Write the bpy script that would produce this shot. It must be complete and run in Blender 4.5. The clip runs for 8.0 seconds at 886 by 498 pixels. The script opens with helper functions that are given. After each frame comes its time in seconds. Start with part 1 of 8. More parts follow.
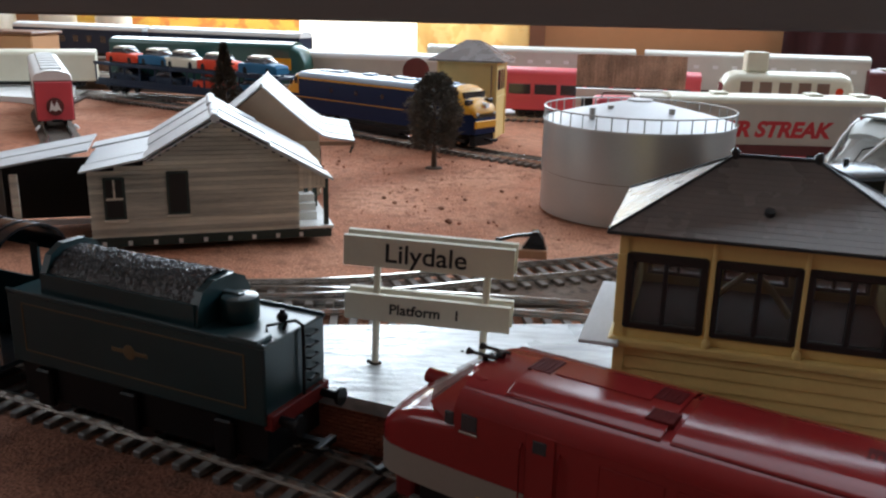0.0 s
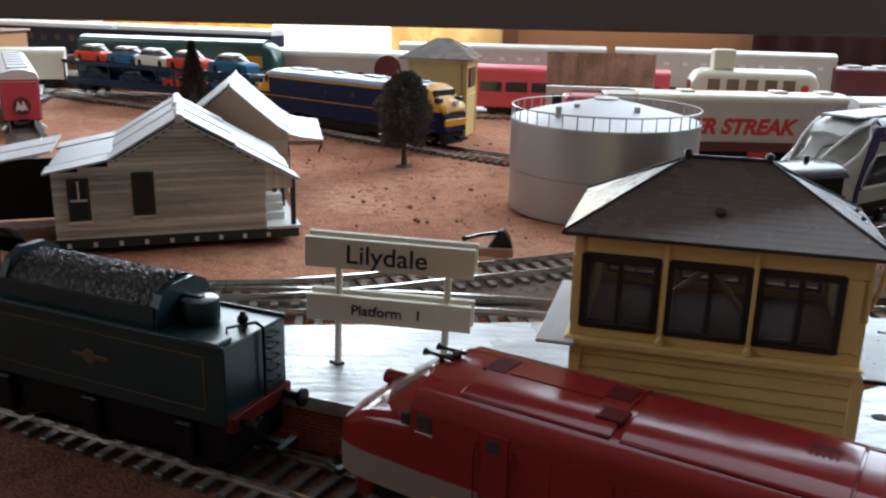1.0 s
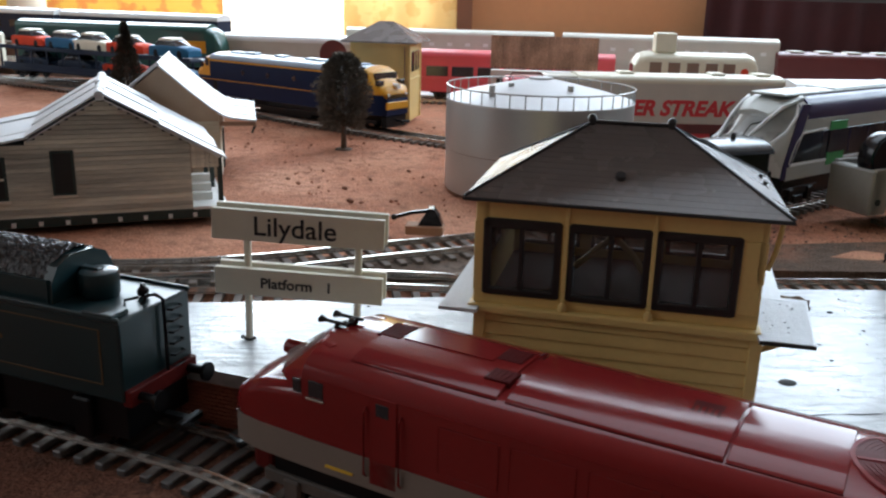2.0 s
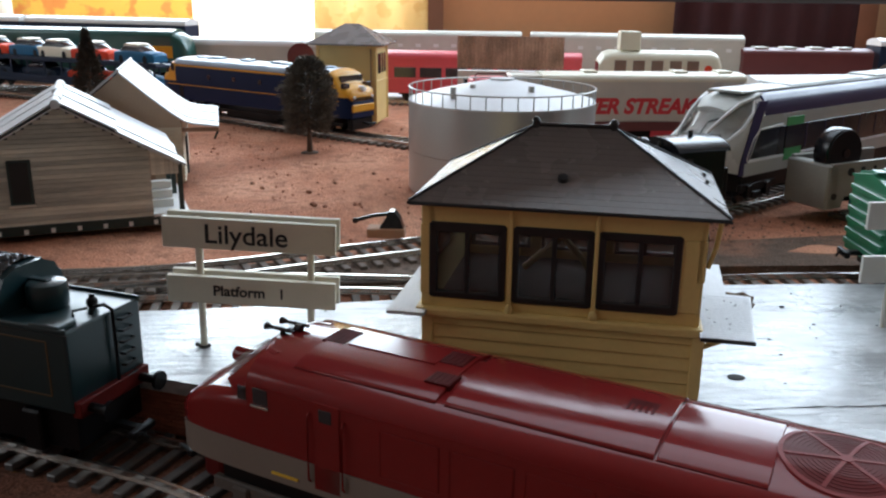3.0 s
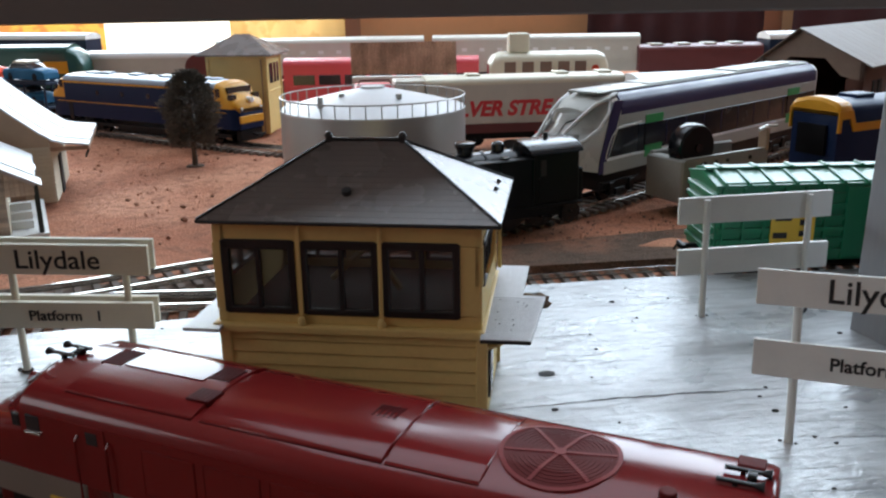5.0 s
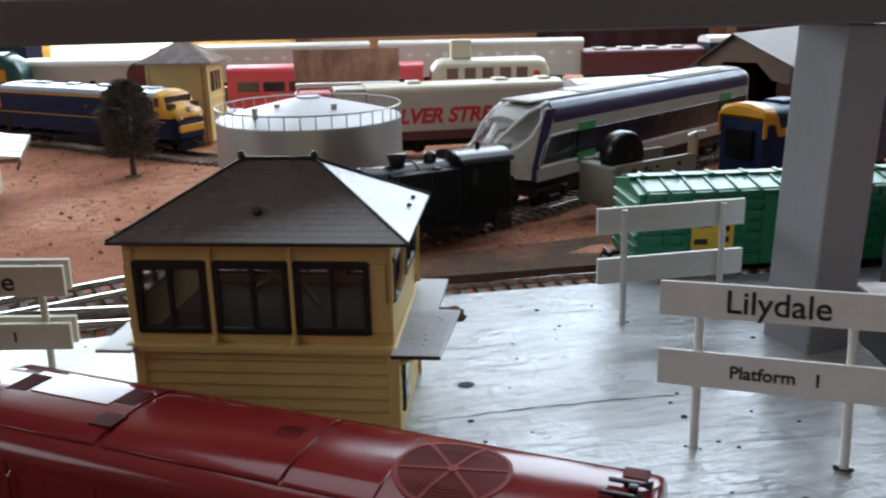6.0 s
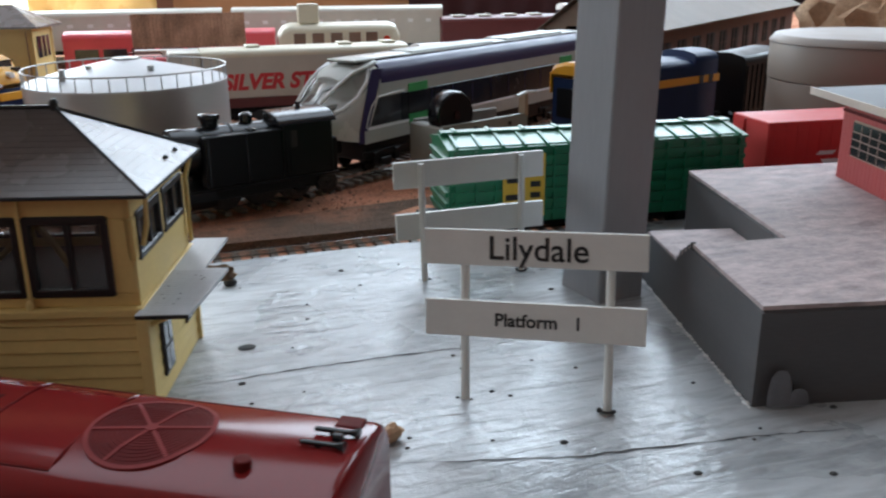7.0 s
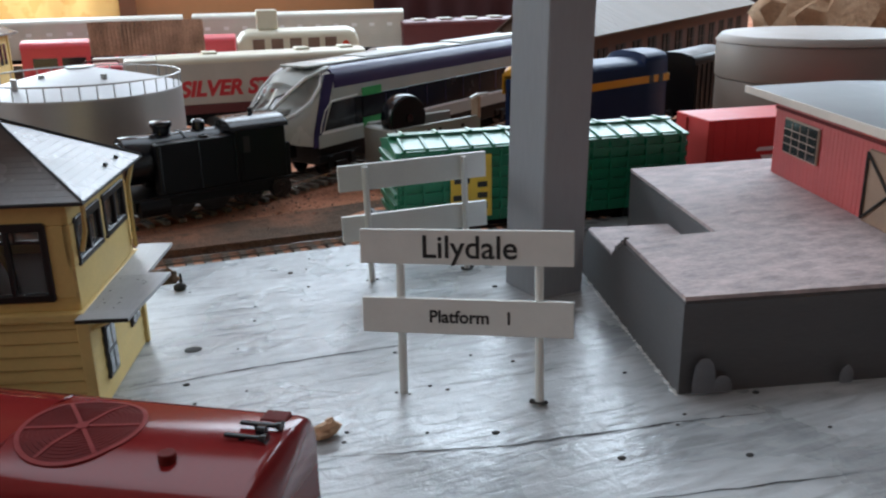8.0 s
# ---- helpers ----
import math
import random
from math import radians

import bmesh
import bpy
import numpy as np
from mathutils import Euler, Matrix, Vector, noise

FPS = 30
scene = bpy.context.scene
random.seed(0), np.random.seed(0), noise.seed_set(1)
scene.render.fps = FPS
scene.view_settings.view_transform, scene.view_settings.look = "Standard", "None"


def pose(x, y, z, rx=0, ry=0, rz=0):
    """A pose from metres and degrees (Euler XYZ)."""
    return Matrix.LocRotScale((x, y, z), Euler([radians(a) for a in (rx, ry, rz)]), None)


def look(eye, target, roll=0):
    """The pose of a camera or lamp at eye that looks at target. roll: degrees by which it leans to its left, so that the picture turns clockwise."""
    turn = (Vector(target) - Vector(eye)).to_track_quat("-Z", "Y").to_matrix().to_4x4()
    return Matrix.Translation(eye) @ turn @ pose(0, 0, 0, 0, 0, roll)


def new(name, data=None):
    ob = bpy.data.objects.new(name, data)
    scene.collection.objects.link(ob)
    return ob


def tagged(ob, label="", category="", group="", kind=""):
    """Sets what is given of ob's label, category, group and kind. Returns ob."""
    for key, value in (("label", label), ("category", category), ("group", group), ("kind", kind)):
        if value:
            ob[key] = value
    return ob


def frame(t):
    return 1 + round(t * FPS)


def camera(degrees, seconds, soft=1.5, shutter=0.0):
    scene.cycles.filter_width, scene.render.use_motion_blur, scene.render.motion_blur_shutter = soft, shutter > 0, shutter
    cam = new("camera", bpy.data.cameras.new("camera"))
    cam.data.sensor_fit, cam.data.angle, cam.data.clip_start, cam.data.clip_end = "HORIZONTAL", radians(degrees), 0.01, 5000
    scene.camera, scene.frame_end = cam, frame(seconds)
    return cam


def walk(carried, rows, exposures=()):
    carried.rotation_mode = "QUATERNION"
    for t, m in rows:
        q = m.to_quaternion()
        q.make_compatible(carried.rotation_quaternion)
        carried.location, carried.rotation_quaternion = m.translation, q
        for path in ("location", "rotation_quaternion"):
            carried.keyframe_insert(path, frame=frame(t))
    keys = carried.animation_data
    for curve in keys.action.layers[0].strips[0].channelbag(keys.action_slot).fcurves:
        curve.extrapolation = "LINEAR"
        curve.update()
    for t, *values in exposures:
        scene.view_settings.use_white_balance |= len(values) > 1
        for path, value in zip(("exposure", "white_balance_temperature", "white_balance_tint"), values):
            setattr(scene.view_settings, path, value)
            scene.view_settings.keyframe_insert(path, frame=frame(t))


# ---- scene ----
# ---- the camera and its way ----
cam = camera(54.3, 8.0, soft=2.2, shutter=0.4)
METRES, EYE, TILT, LEAN, TURN = 0.142, 0.1065, 0.0, 0.0, 0.0
ROWS = [
    (0.0, 0.0, 0.0, 0.0, 0.35, -16.03, -1.22),
    (0.5, 0.0189, 0.0072, 0.0426, -0.44, -16.24, -1.22),
    (1.0, 0.0347, -0.011, 0.0131, -1.18, -16.25, -1.2),
    (1.5, 0.0913, 0.0002, -0.0326, -2.33, -16.59, -1.59),
    (2.8, 0.1898, -0.0204, -0.0281, -5.13, -16.77, -0.71),
    (3.0, 0.1988, -0.0197, -0.0206, -5.26, -16.72, -0.67),
    (3.5, 0.2499, -0.0293, -0.0368, -6.36, -17.09, -0.36),
    (4.0, 0.3426, -0.0569, -0.0265, -8.6, -16.99, -0.04),
    (4.2, 0.3758, -0.0566, -0.0345, -8.99, -17.43, 0.04),
    (5.3, 0.4905, -0.1050, 0.0270, -9.57, -16.24, 1.14),
    (5.5, 0.5075, -0.1133, 0.0338, -9.85, -16.09, 1.34),
    (6.0, 0.5479, -0.1197, 0.0409, -12.16, -16.65, 1.01),
    (6.5, 0.6342, -0.1282, 0.014, -14.86, -17.19, 0.95),
    (7.0, 0.7829, -0.1331, -0.0254, -19.31, -18.28, 0.47),
    (7.5, 0.8198, -0.1588, -0.0225, -20.12, -18.21, 1.14),
    (8.0, 0.8334, -0.2019, -0.0167, -21.26, -18.15, 1.1),
]
walk(cam, [(t, pose(0, 0, EYE, TILT, LEAN, TURN) @ pose(METRES * x, METRES * y, METRES * z, 90 + pitch, roll, yaw)) for t, x, y, z, yaw, pitch, roll in ROWS])

# ---- light: a lamp at the wide window, and lamps for windows out of view ----
scene.view_settings.exposure = -0.2
world = bpy.data.worlds.new("world")
scene.world = world
world.use_nodes = True
wn = world.node_tree
sky = wn.nodes.new("ShaderNodeTexSky")
sky.sky_type, sky.sun_disc = "NISHITA", False
sky.sun_elevation, sky.sun_rotation = radians(38), radians(-20)
wn.links.new(sky.outputs["Color"], wn.nodes["Background"].inputs["Color"])
wn.nodes["Background"].inputs["Strength"].default_value = 0.12


def window_light(name, eye, target, wide, high, watts, colour):
    data = bpy.data.lights.new(name, "AREA")
    data.shape, data.size, data.size_y, data.energy, data.color = "RECTANGLE", wide, high, watts, colour
    ob = new(name, data)
    ob.matrix_world = look(eye, target)
    return ob


window_light("far_window_light", (-0.28, 1.70, 0.40), (0.05, 0.3, 0.0), 0.80, 0.50, 17, (0.69, 0.85, 1.0))
window_light("side_window_light", (2.15, 1.19, 0.90), (0.2, 0.35, 0.0), 1.0, 1.0, 39, (0.69, 0.85, 1.0))
window_light("left_window_light", (-1.85, 0.25, 0.77), (0.1, 0.4, 0.0), 1.0, 0.8, 13, (0.80, 0.86, 0.92))
window_light("second_window_light", (0.80, 1.66, 0.70), (0.2, 0.2, 0.0), 1.2, 0.8, 31.5, (0.70, 0.85, 1.0))
# Fill light added overhead; no ceiling window is known.
window_light("skylight_light", (0.25, 0.95, 1.46), (0.25, 0.9, 0.0), 1.5, 0.9, 15, (0.70, 0.85, 1.0))
# Added fill light from the near right; no window is known there.
window_light("near_window_light", (2.15, -0.45, 1.0), (0.1, 0.2, 0.0), 1.1, 0.8, 2.0, (0.69, 0.85, 1.0))


# ---- small tools ----
def thing(name, m, label, category, group="", kind=""):
    ob = new(name)
    ob.empty_display_size = 0.01
    ob.matrix_world = m
    return tagged(ob, label, category, group, kind)


def part(name, bm, material, parent=None, label="", smooth=False):
    me = bpy.data.meshes.new(name)
    bmesh.ops.recalc_face_normals(bm, faces=bm.faces)
    bm.to_mesh(me)
    bm.free()
    for f in me.polygons:
        f.use_smooth = smooth
    if smooth:
        me.set_sharp_from_angle(angle=radians(38))
    me.materials.append(material)
    ob = new(name, me)
    if parent is not None:
        ob.parent = parent
    return tagged(ob, label)


def shared(name, me, parent, m):
    ob = new(name, me)
    ob.parent = parent
    ob.matrix_local = m
    return ob


def add(bm, *others):
    for o in others:
        me = bpy.data.meshes.new("t")
        o.to_mesh(me)
        o.free()
        bm.from_mesh(me)
        bpy.data.meshes.remove(me)
    return bm


def box(x0, x1, y0, y1, z0, z1, bevel=0.0, seg=1):
    bm = bmesh.new()
    bmesh.ops.create_cube(bm, size=1)
    for v in bm.verts:
        v.co = Vector(((x0 + x1) / 2 + v.co.x * (x1 - x0), (y0 + y1) / 2 + v.co.y * (y1 - y0), (z0 + z1) / 2 + v.co.z * (z1 - z0)))
    if bevel:
        bmesh.ops.bevel(bm, geom=bm.edges[:], offset=bevel, segments=seg, affect="EDGES", profile=0.5)
    return bm


def cyl(r, x, y, z0, z1, n=20, r2=None, axis="Z", bevel=0.0):
    """A round bar from z0 to z1 along an axis; x, y are the other two places in order."""
    bm = bmesh.new()
    bmesh.ops.create_cone(bm, cap_ends=True, segments=n, radius1=r, radius2=r if r2 is None else r2, depth=z1 - z0)
    if bevel:
        rim = [e for e in bm.edges if len({round(v.co.z, 6) for v in e.verts}) == 1]
        bmesh.ops.bevel(bm, geom=rim, offset=bevel, segments=2, affect="EDGES", profile=0.5)
    bmesh.ops.translate(bm, verts=bm.verts, vec=(0, 0, (z0 + z1) / 2))
    if axis == "X":
        bm.transform(Matrix(((0, 0, 1, 0), (1, 0, 0, 0), (0, 1, 0, 0), (0, 0, 0, 1))))
        bm.transform(Matrix.Translation((0, x, y)))
    elif axis == "Y":
        bm.transform(Matrix(((1, 0, 0, 0), (0, 0, 1, 0), (0, 1, 0, 0), (0, 0, 0, 1))))
        bm.transform(Matrix.Translation((x, 0, y)))
    else:
        bm.transform(Matrix.Translation((x, y, 0)))
    return bm


def ball(r, x, y, z, n=14, scale=(1, 1, 1)):
    bm = bmesh.new()
    bmesh.ops.create_uvsphere(bm, u_segments=n, v_segments=max(6, n // 2), radius=r)
    bm.transform(Matrix.Translation((x, y, z)) @ Matrix.Diagonal((*scale, 1)))
    return bm


def prism(outline, a, b, axis="X"):
    """An outline pushed from a to b. Axis X: outline is (y, z); axis Y: (x, z); axis Z: (x, y)."""
    bm = bmesh.new()
    put = {"X": lambda u, v, w: (w, u, v), "Y": lambda u, v, w: (u, w, v), "Z": lambda u, v, w: (u, v, w)}[axis]
    ra = [bm.verts.new(put(u, v, a)) for u, v in outline]
    rb = [bm.verts.new(put(u, v, b)) for u, v in outline]
    n = len(outline)
    for i in range(n):
        bm.faces.new((ra[i], ra[(i + 1) % n], rb[(i + 1) % n], rb[i]))
    bm.faces.new(ra[::-1])
    bm.faces.new(rb)
    bmesh.ops.recalc_face_normals(bm, faces=bm.faces)
    return bm


def loft(sections):
    """Closed rings of equal length, joined one to the next and capped."""
    bm = bmesh.new()
    rings = [[bm.verts.new(p) for p in ring] for ring in sections]
    n = len(rings[0])
    for a, b in zip(rings, rings[1:]):
        for i in range(n):
            bm.faces.new((a[i], a[(i + 1) % n], b[(i + 1) % n], b[i]))
    bm.faces.new(rings[0][::-1])
    bm.faces.new(rings[-1])
    bmesh.ops.recalc_face_normals(bm, faces=bm.faces)
    return bm


def tube(points, r, n=6):
    """A round rod along a line of points."""
    bm = bmesh.new()
    rings = []
    pts = [Vector(p) for p in points]
    for i, p in enumerate(pts):
        d = (pts[min(i + 1, len(pts) - 1)] - pts[max(i - 1, 0)]).normalized()
        side = d.cross(Vector((0, 0, 1)))
        side = (side if side.length > 1e-4 else Vector((1, 0, 0))).normalized()
        up = side.cross(d).normalized()
        rings.append([bm.verts.new(p + r * (math.cos(k * 2 * math.pi / n) * side + math.sin(k * 2 * math.pi / n) * up)) for k in range(n)])
    for a, b in zip(rings, rings[1:]):
        for k in range(n):
            bm.faces.new((a[k], a[(k + 1) % n], b[(k + 1) % n], b[k]))
    bm.faces.new(rings[0][::-1])
    bm.faces.new(rings[-1])
    return bm


def words(name, text, size, m, material, parent, bold=0.0, shear=0.0):
    """Flat lettering in the built-in font, turned into a mesh, centred on its place and facing local z."""
    cu = bpy.data.curves.new(name, "FONT")
    cu.body, cu.size, cu.align_x, cu.align_y, cu.extrude, cu.offset, cu.shear = text, size, "CENTER", "CENTER", 0.00008, bold, shear
    ob = bpy.data.objects.new(name, cu)
    scene.collection.objects.link(ob)
    me = bpy.data.meshes.new_from_object(ob.evaluated_get(bpy.context.evaluated_depsgraph_get()))
    bpy.data.objects.remove(ob)
    me.materials.clear()
    me.materials.append(material)
    out = new(name, me)
    out.parent = parent
    out.matrix_local = m
    return out


# ---- materials ----
def mat(name, colour, rough=0.5, metal=0.0, vary=0.12, scale=60.0, bump=0.15, dust=0.0, fine=900.0, coat=0.0, island=0.0, stretch=(1, 1, 1), spec=0.5, alpha=1.0, dust_colour=(0.42, 0.38, 0.34)):
    """A procedural surface: base colour, broad and fine variation, relief and settled dust on what faces up."""
    m = bpy.data.materials.new(name)
    m.use_nodes = True
    nt = m.node_tree
    n, l = nt.nodes, nt.links
    b = n["Principled BSDF"]
    tc = n.new("ShaderNodeTexCoord")
    mp = n.new("ShaderNodeMapping")
    mp.inputs["Scale"].default_value = stretch
    l.new(tc.outputs["Object"], mp.inputs["Vector"])
    big = n.new("ShaderNodeTexNoise")
    big.inputs["Scale"].default_value, big.inputs["Detail"].default_value = scale, 5
    small = n.new("ShaderNodeTexNoise")
    small.inputs["Scale"].default_value, small.inputs["Detail"].default_value = fine, 3
    for t in (big, small):
        l.new(mp.outputs["Vector"], t.inputs["Vector"])
    mix = n.new("ShaderNodeMath")
    mix.operation = "MULTIPLY_ADD"
    l.new(small.outputs["Fac"], mix.inputs[0])
    mix.inputs[1].default_value = 0.4
    l.new(big.outputs["Fac"], mix.inputs[2])
    ramp = n.new("ShaderNodeMapRange")
    ramp.inputs["From Min"].default_value, ramp.inputs["From Max"].default_value = 0.4, 1.0
    ramp.inputs["To Min"].default_value, ramp.inputs["To Max"].default_value = 1 - vary, 1 + vary
    l.new(mix.outputs[0], ramp.inputs["Value"])
    val = ramp.outputs[0]
    if island:
        info = n.new("ShaderNodeObjectInfo")
        geo = n.new("ShaderNodeNewGeometry")
        addn = n.new("ShaderNodeMath")
        l.new(info.outputs["Random"], addn.inputs[0])
        l.new(geo.outputs["Random Per Island"], addn.inputs[1])
        r2 = n.new("ShaderNodeMapRange")
        r2.inputs["From Max"].default_value = 2.0
        r2.inputs["To Min"].default_value, r2.inputs["To Max"].default_value = 1 - island, 1 + island
        l.new(addn.outputs[0], r2.inputs["Value"])
        mu = n.new("ShaderNodeMath")
        mu.operation = "MULTIPLY"
        l.new(val, mu.inputs[0])
        l.new(r2.outputs[0], mu.inputs[1])
        val = mu.outputs[0]
    hsv = n.new("ShaderNodeHueSaturation")
    hsv.inputs["Color"].default_value = (*colour, 1)
    l.new(val, hsv.inputs["Value"])
    out = hsv.outputs["Color"]
    if dust:
        geo = n.new("ShaderNodeNewGeometry")
        sep = n.new("ShaderNodeSeparateXYZ")
        l.new(geo.outputs["Normal"], sep.inputs[0])
        up = n.new("ShaderNodeMapRange")
        up.inputs["From Min"].default_value, up.inputs["From Max"].default_value = 0.35, 1.0
        up.inputs["To Max"].default_value = dust
        l.new(sep.outputs["Z"], up.inputs["Value"])
        dm = n.new("ShaderNodeMath")
        dm.operation = "MULTIPLY"
        l.new(up.outputs[0], dm.inputs[0])
        l.new(big.outputs["Fac"], dm.inputs[1])
        mx = n.new("ShaderNodeMix")
        mx.data_type = "RGBA"
        l.new(dm.outputs[0], mx.inputs["Factor"])
        l.new(out, mx.inputs["A"])
        mx.inputs["B"].default_value = (*dust_colour, 1)
        out = mx.outputs["Result"]
    l.new(out, b.inputs["Base Color"])
    rr = n.new("ShaderNodeMapRange")
    rr.inputs["To Min"].default_value, rr.inputs["To Max"].default_value = max(0.02, rough - 0.12), min(1, rough + 0.12)
    l.new(big.outputs["Fac"], rr.inputs["Value"])
    l.new(rr.outputs[0], b.inputs["Roughness"])
    b.inputs["Metallic"].default_value = metal
    b.inputs["Coat Weight"].default_value = coat
    b.inputs["Specular IOR Level"].default_value = spec
    b.inputs["Alpha"].default_value = alpha
    if bump:
        bp = n.new("ShaderNodeBump")
        bp.inputs["Strength"].default_value, bp.inputs["Distance"].default_value = bump, 0.0006
        l.new(mix.outputs[0], bp.inputs["Height"])
        l.new(bp.outputs[0], b.inputs["Normal"])
    return m


def glow(name, colour, strength):
    m = bpy.data.materials.new(name)
    m.use_nodes = True
    b = m.node_tree.nodes["Principled BSDF"]
    b.inputs["Base Color"].default_value = (0, 0, 0, 1)
    b.inputs["Emission Color"].default_value = (*colour, 1)
    b.inputs["Emission Strength"].default_value = strength
    return m


def glass(name, colour, rough=0.05, alpha=0.35):
    m = bpy.data.materials.new(name)
    m.use_nodes = True
    b = m.node_tree.nodes["Principled BSDF"]
    b.inputs["Base Color"].default_value = (*colour, 1)
    b.inputs["Roughness"].default_value = rough
    b.inputs["Alpha"].default_value = alpha
    return m


def ground_mat(name, a, b_, c, scale=14.0, rough=0.95, bump=0.9, spec=0.15, grain=(0.6, 1.35)):
    """Coloured scenic earth: two tones in patches, grains and darker specks."""
    m = bpy.data.materials.new(name)
    m.use_nodes = True
    nt = m.node_tree
    n, l = nt.nodes, nt.links
    b = n["Principled BSDF"]
    tc = n.new("ShaderNodeTexCoord")
    big, mid, fine = (n.new("ShaderNodeTexNoise") for _ in range(3))
    for t, s, d in ((big, scale, 6), (mid, scale * 9, 5), (fine, scale * 70, 3)):
        t.inputs["Scale"].default_value, t.inputs["Detail"].default_value = s, d
        l.new(tc.outputs["Object"], t.inputs["Vector"])
    r1 = n.new("ShaderNodeValToRGB")
    r1.color_ramp.elements[0].position, r1.color_ramp.elements[1].position = 0.40, 0.64
    r1.color_ramp.elements[0].color, r1.color_ramp.elements[1].color = (*a, 1), (*b_, 1)
    l.new(big.outputs["Fac"], r1.inputs["Fac"])
    r2 = n.new("ShaderNodeValToRGB")
    r2.color_ramp.elements[0].position, r2.color_ramp.elements[1].position = 0.50, 0.68
    r2.color_ramp.elements[0].color, r2.color_ramp.elements[1].color = (0, 0, 0, 1), (0.75, 0.75, 0.75, 1)
    l.new(mid.outputs["Fac"], r2.inputs["Fac"])
    mx = n.new("ShaderNodeMix")
    mx.data_type = "RGBA"
    l.new(r2.outputs["Color"], mx.inputs["Factor"])
    l.new(r1.outputs["Color"], mx.inputs["A"])
    mx.inputs["B"].default_value = (*c, 1)
    hsv = n.new("ShaderNodeHueSaturation")
    rr = n.new("ShaderNodeMapRange")
    rr.inputs["From Min"].default_value, rr.inputs["From Max"].default_value = 0.3, 0.7
    rr.inputs["To Min"].default_value, rr.inputs["To Max"].default_value = grain
    l.new(fine.outputs["Fac"], rr.inputs["Value"])
    l.new(rr.outputs[0], hsv.inputs["Value"])
    l.new(mx.outputs["Result"], hsv.inputs["Color"])
    l.new(hsv.outputs["Color"], b.inputs["Base Color"])
    b.inputs["Roughness"].default_value = rough
    b.inputs["Specular IOR Level"].default_value = spec
    ad = n.new("ShaderNodeMath")
    l.new(mid.outputs["Fac"], ad.inputs[0])
    l.new(fine.outputs["Fac"], ad.inputs[1])
    bp = n.new("ShaderNodeBump")
    bp.inputs["Strength"].default_value, bp.inputs["Distance"].default_value = bump, 0.0015
    l.new(ad.outputs[0], bp.inputs["Height"])
    l.new(bp.outputs[0], b.inputs["Normal"])
    return m


def brushed_board(name, low, high):
    """Thick glossy paint on a board: brush strokes along x, patches, grime and fine grain."""
    m = bpy.data.materials.new(name)
    m.use_nodes = True
    n, l = m.node_tree.nodes, m.node_tree.links
    b = n["Principled BSDF"]
    tc = n.new("ShaderNodeTexCoord")
    mp = n.new("ShaderNodeMapping")
    mp.inputs["Rotation"].default_value = (0, 0, radians(9))
    mp.inputs["Scale"].default_value = (0.22, 1.0, 1.0)
    l.new(tc.outputs["Object"], mp.inputs["Vector"])
    stroke, patch, lump, fine = (n.new("ShaderNodeTexNoise") for _ in range(4))
    for t, size, detail, twist, src in ((stroke, 330, 6, 0.6, mp), (patch, 30, 6, 0.3, tc), (lump, 150, 4, 0.8, tc), (fine, 1500, 3, 0.0, tc)):
        t.inputs["Scale"].default_value, t.inputs["Detail"].default_value, t.inputs["Distortion"].default_value = size, detail, twist
        l.new(src.outputs["Vector" if src is mp else "Object"], t.inputs["Vector"])
    ramp = n.new("ShaderNodeValToRGB")
    ramp.color_ramp.elements[0].position, ramp.color_ramp.elements[1].position = 0.36, 0.62
    ramp.color_ramp.elements[0].color, ramp.color_ramp.elements[1].color = (*low, 1), (*high, 1)
    l.new(patch.outputs["Fac"], ramp.inputs["Fac"])
    grime = n.new("ShaderNodeMapRange")
    grime.inputs["From Min"].default_value, grime.inputs["From Max"].default_value = 0.25, 0.60
    grime.inputs["To Min"].default_value, grime.inputs["To Max"].default_value = 0.62, 1.06
    l.new(stroke.outputs["Fac"], grime.inputs["Value"])
    hsv = n.new("ShaderNodeHueSaturation")
    l.new(ramp.outputs["Color"], hsv.inputs["Color"])
    l.new(grime.outputs[0], hsv.inputs["Value"])
    l.new(hsv.outputs["Color"], b.inputs["Base Color"])
    rr = n.new("ShaderNodeMapRange")
    rr.inputs["From Min"].default_value, rr.inputs["From Max"].default_value = 0.3, 0.7
    rr.inputs["To Min"].default_value, rr.inputs["To Max"].default_value = 0.16, 0.46
    l.new(patch.outputs["Fac"], rr.inputs["Value"])
    l.new(rr.outputs[0], b.inputs["Roughness"])
    b.inputs["Specular IOR Level"].default_value = 0.9
    height = n.new("ShaderNodeMath")
    height.operation = "MULTIPLY_ADD"
    l.new(lump.outputs["Fac"], height.inputs[0])
    height.inputs[1].default_value = 0.9
    l.new(stroke.outputs["Fac"], height.inputs[2])
    height2 = n.new("ShaderNodeMath")
    height2.operation = "MULTIPLY_ADD"
    l.new(fine.outputs["Fac"], height2.inputs[0])
    height2.inputs[1].default_value = 0.18
    l.new(height.outputs[0], height2.inputs[2])
    bp = n.new("ShaderNodeBump")
    bp.inputs["Strength"].default_value, bp.inputs["Distance"].default_value = 0.45, 0.0010
    l.new(height2.outputs[0], bp.inputs["Height"])
    l.new(bp.outputs[0], b.inputs["Normal"])
    return m


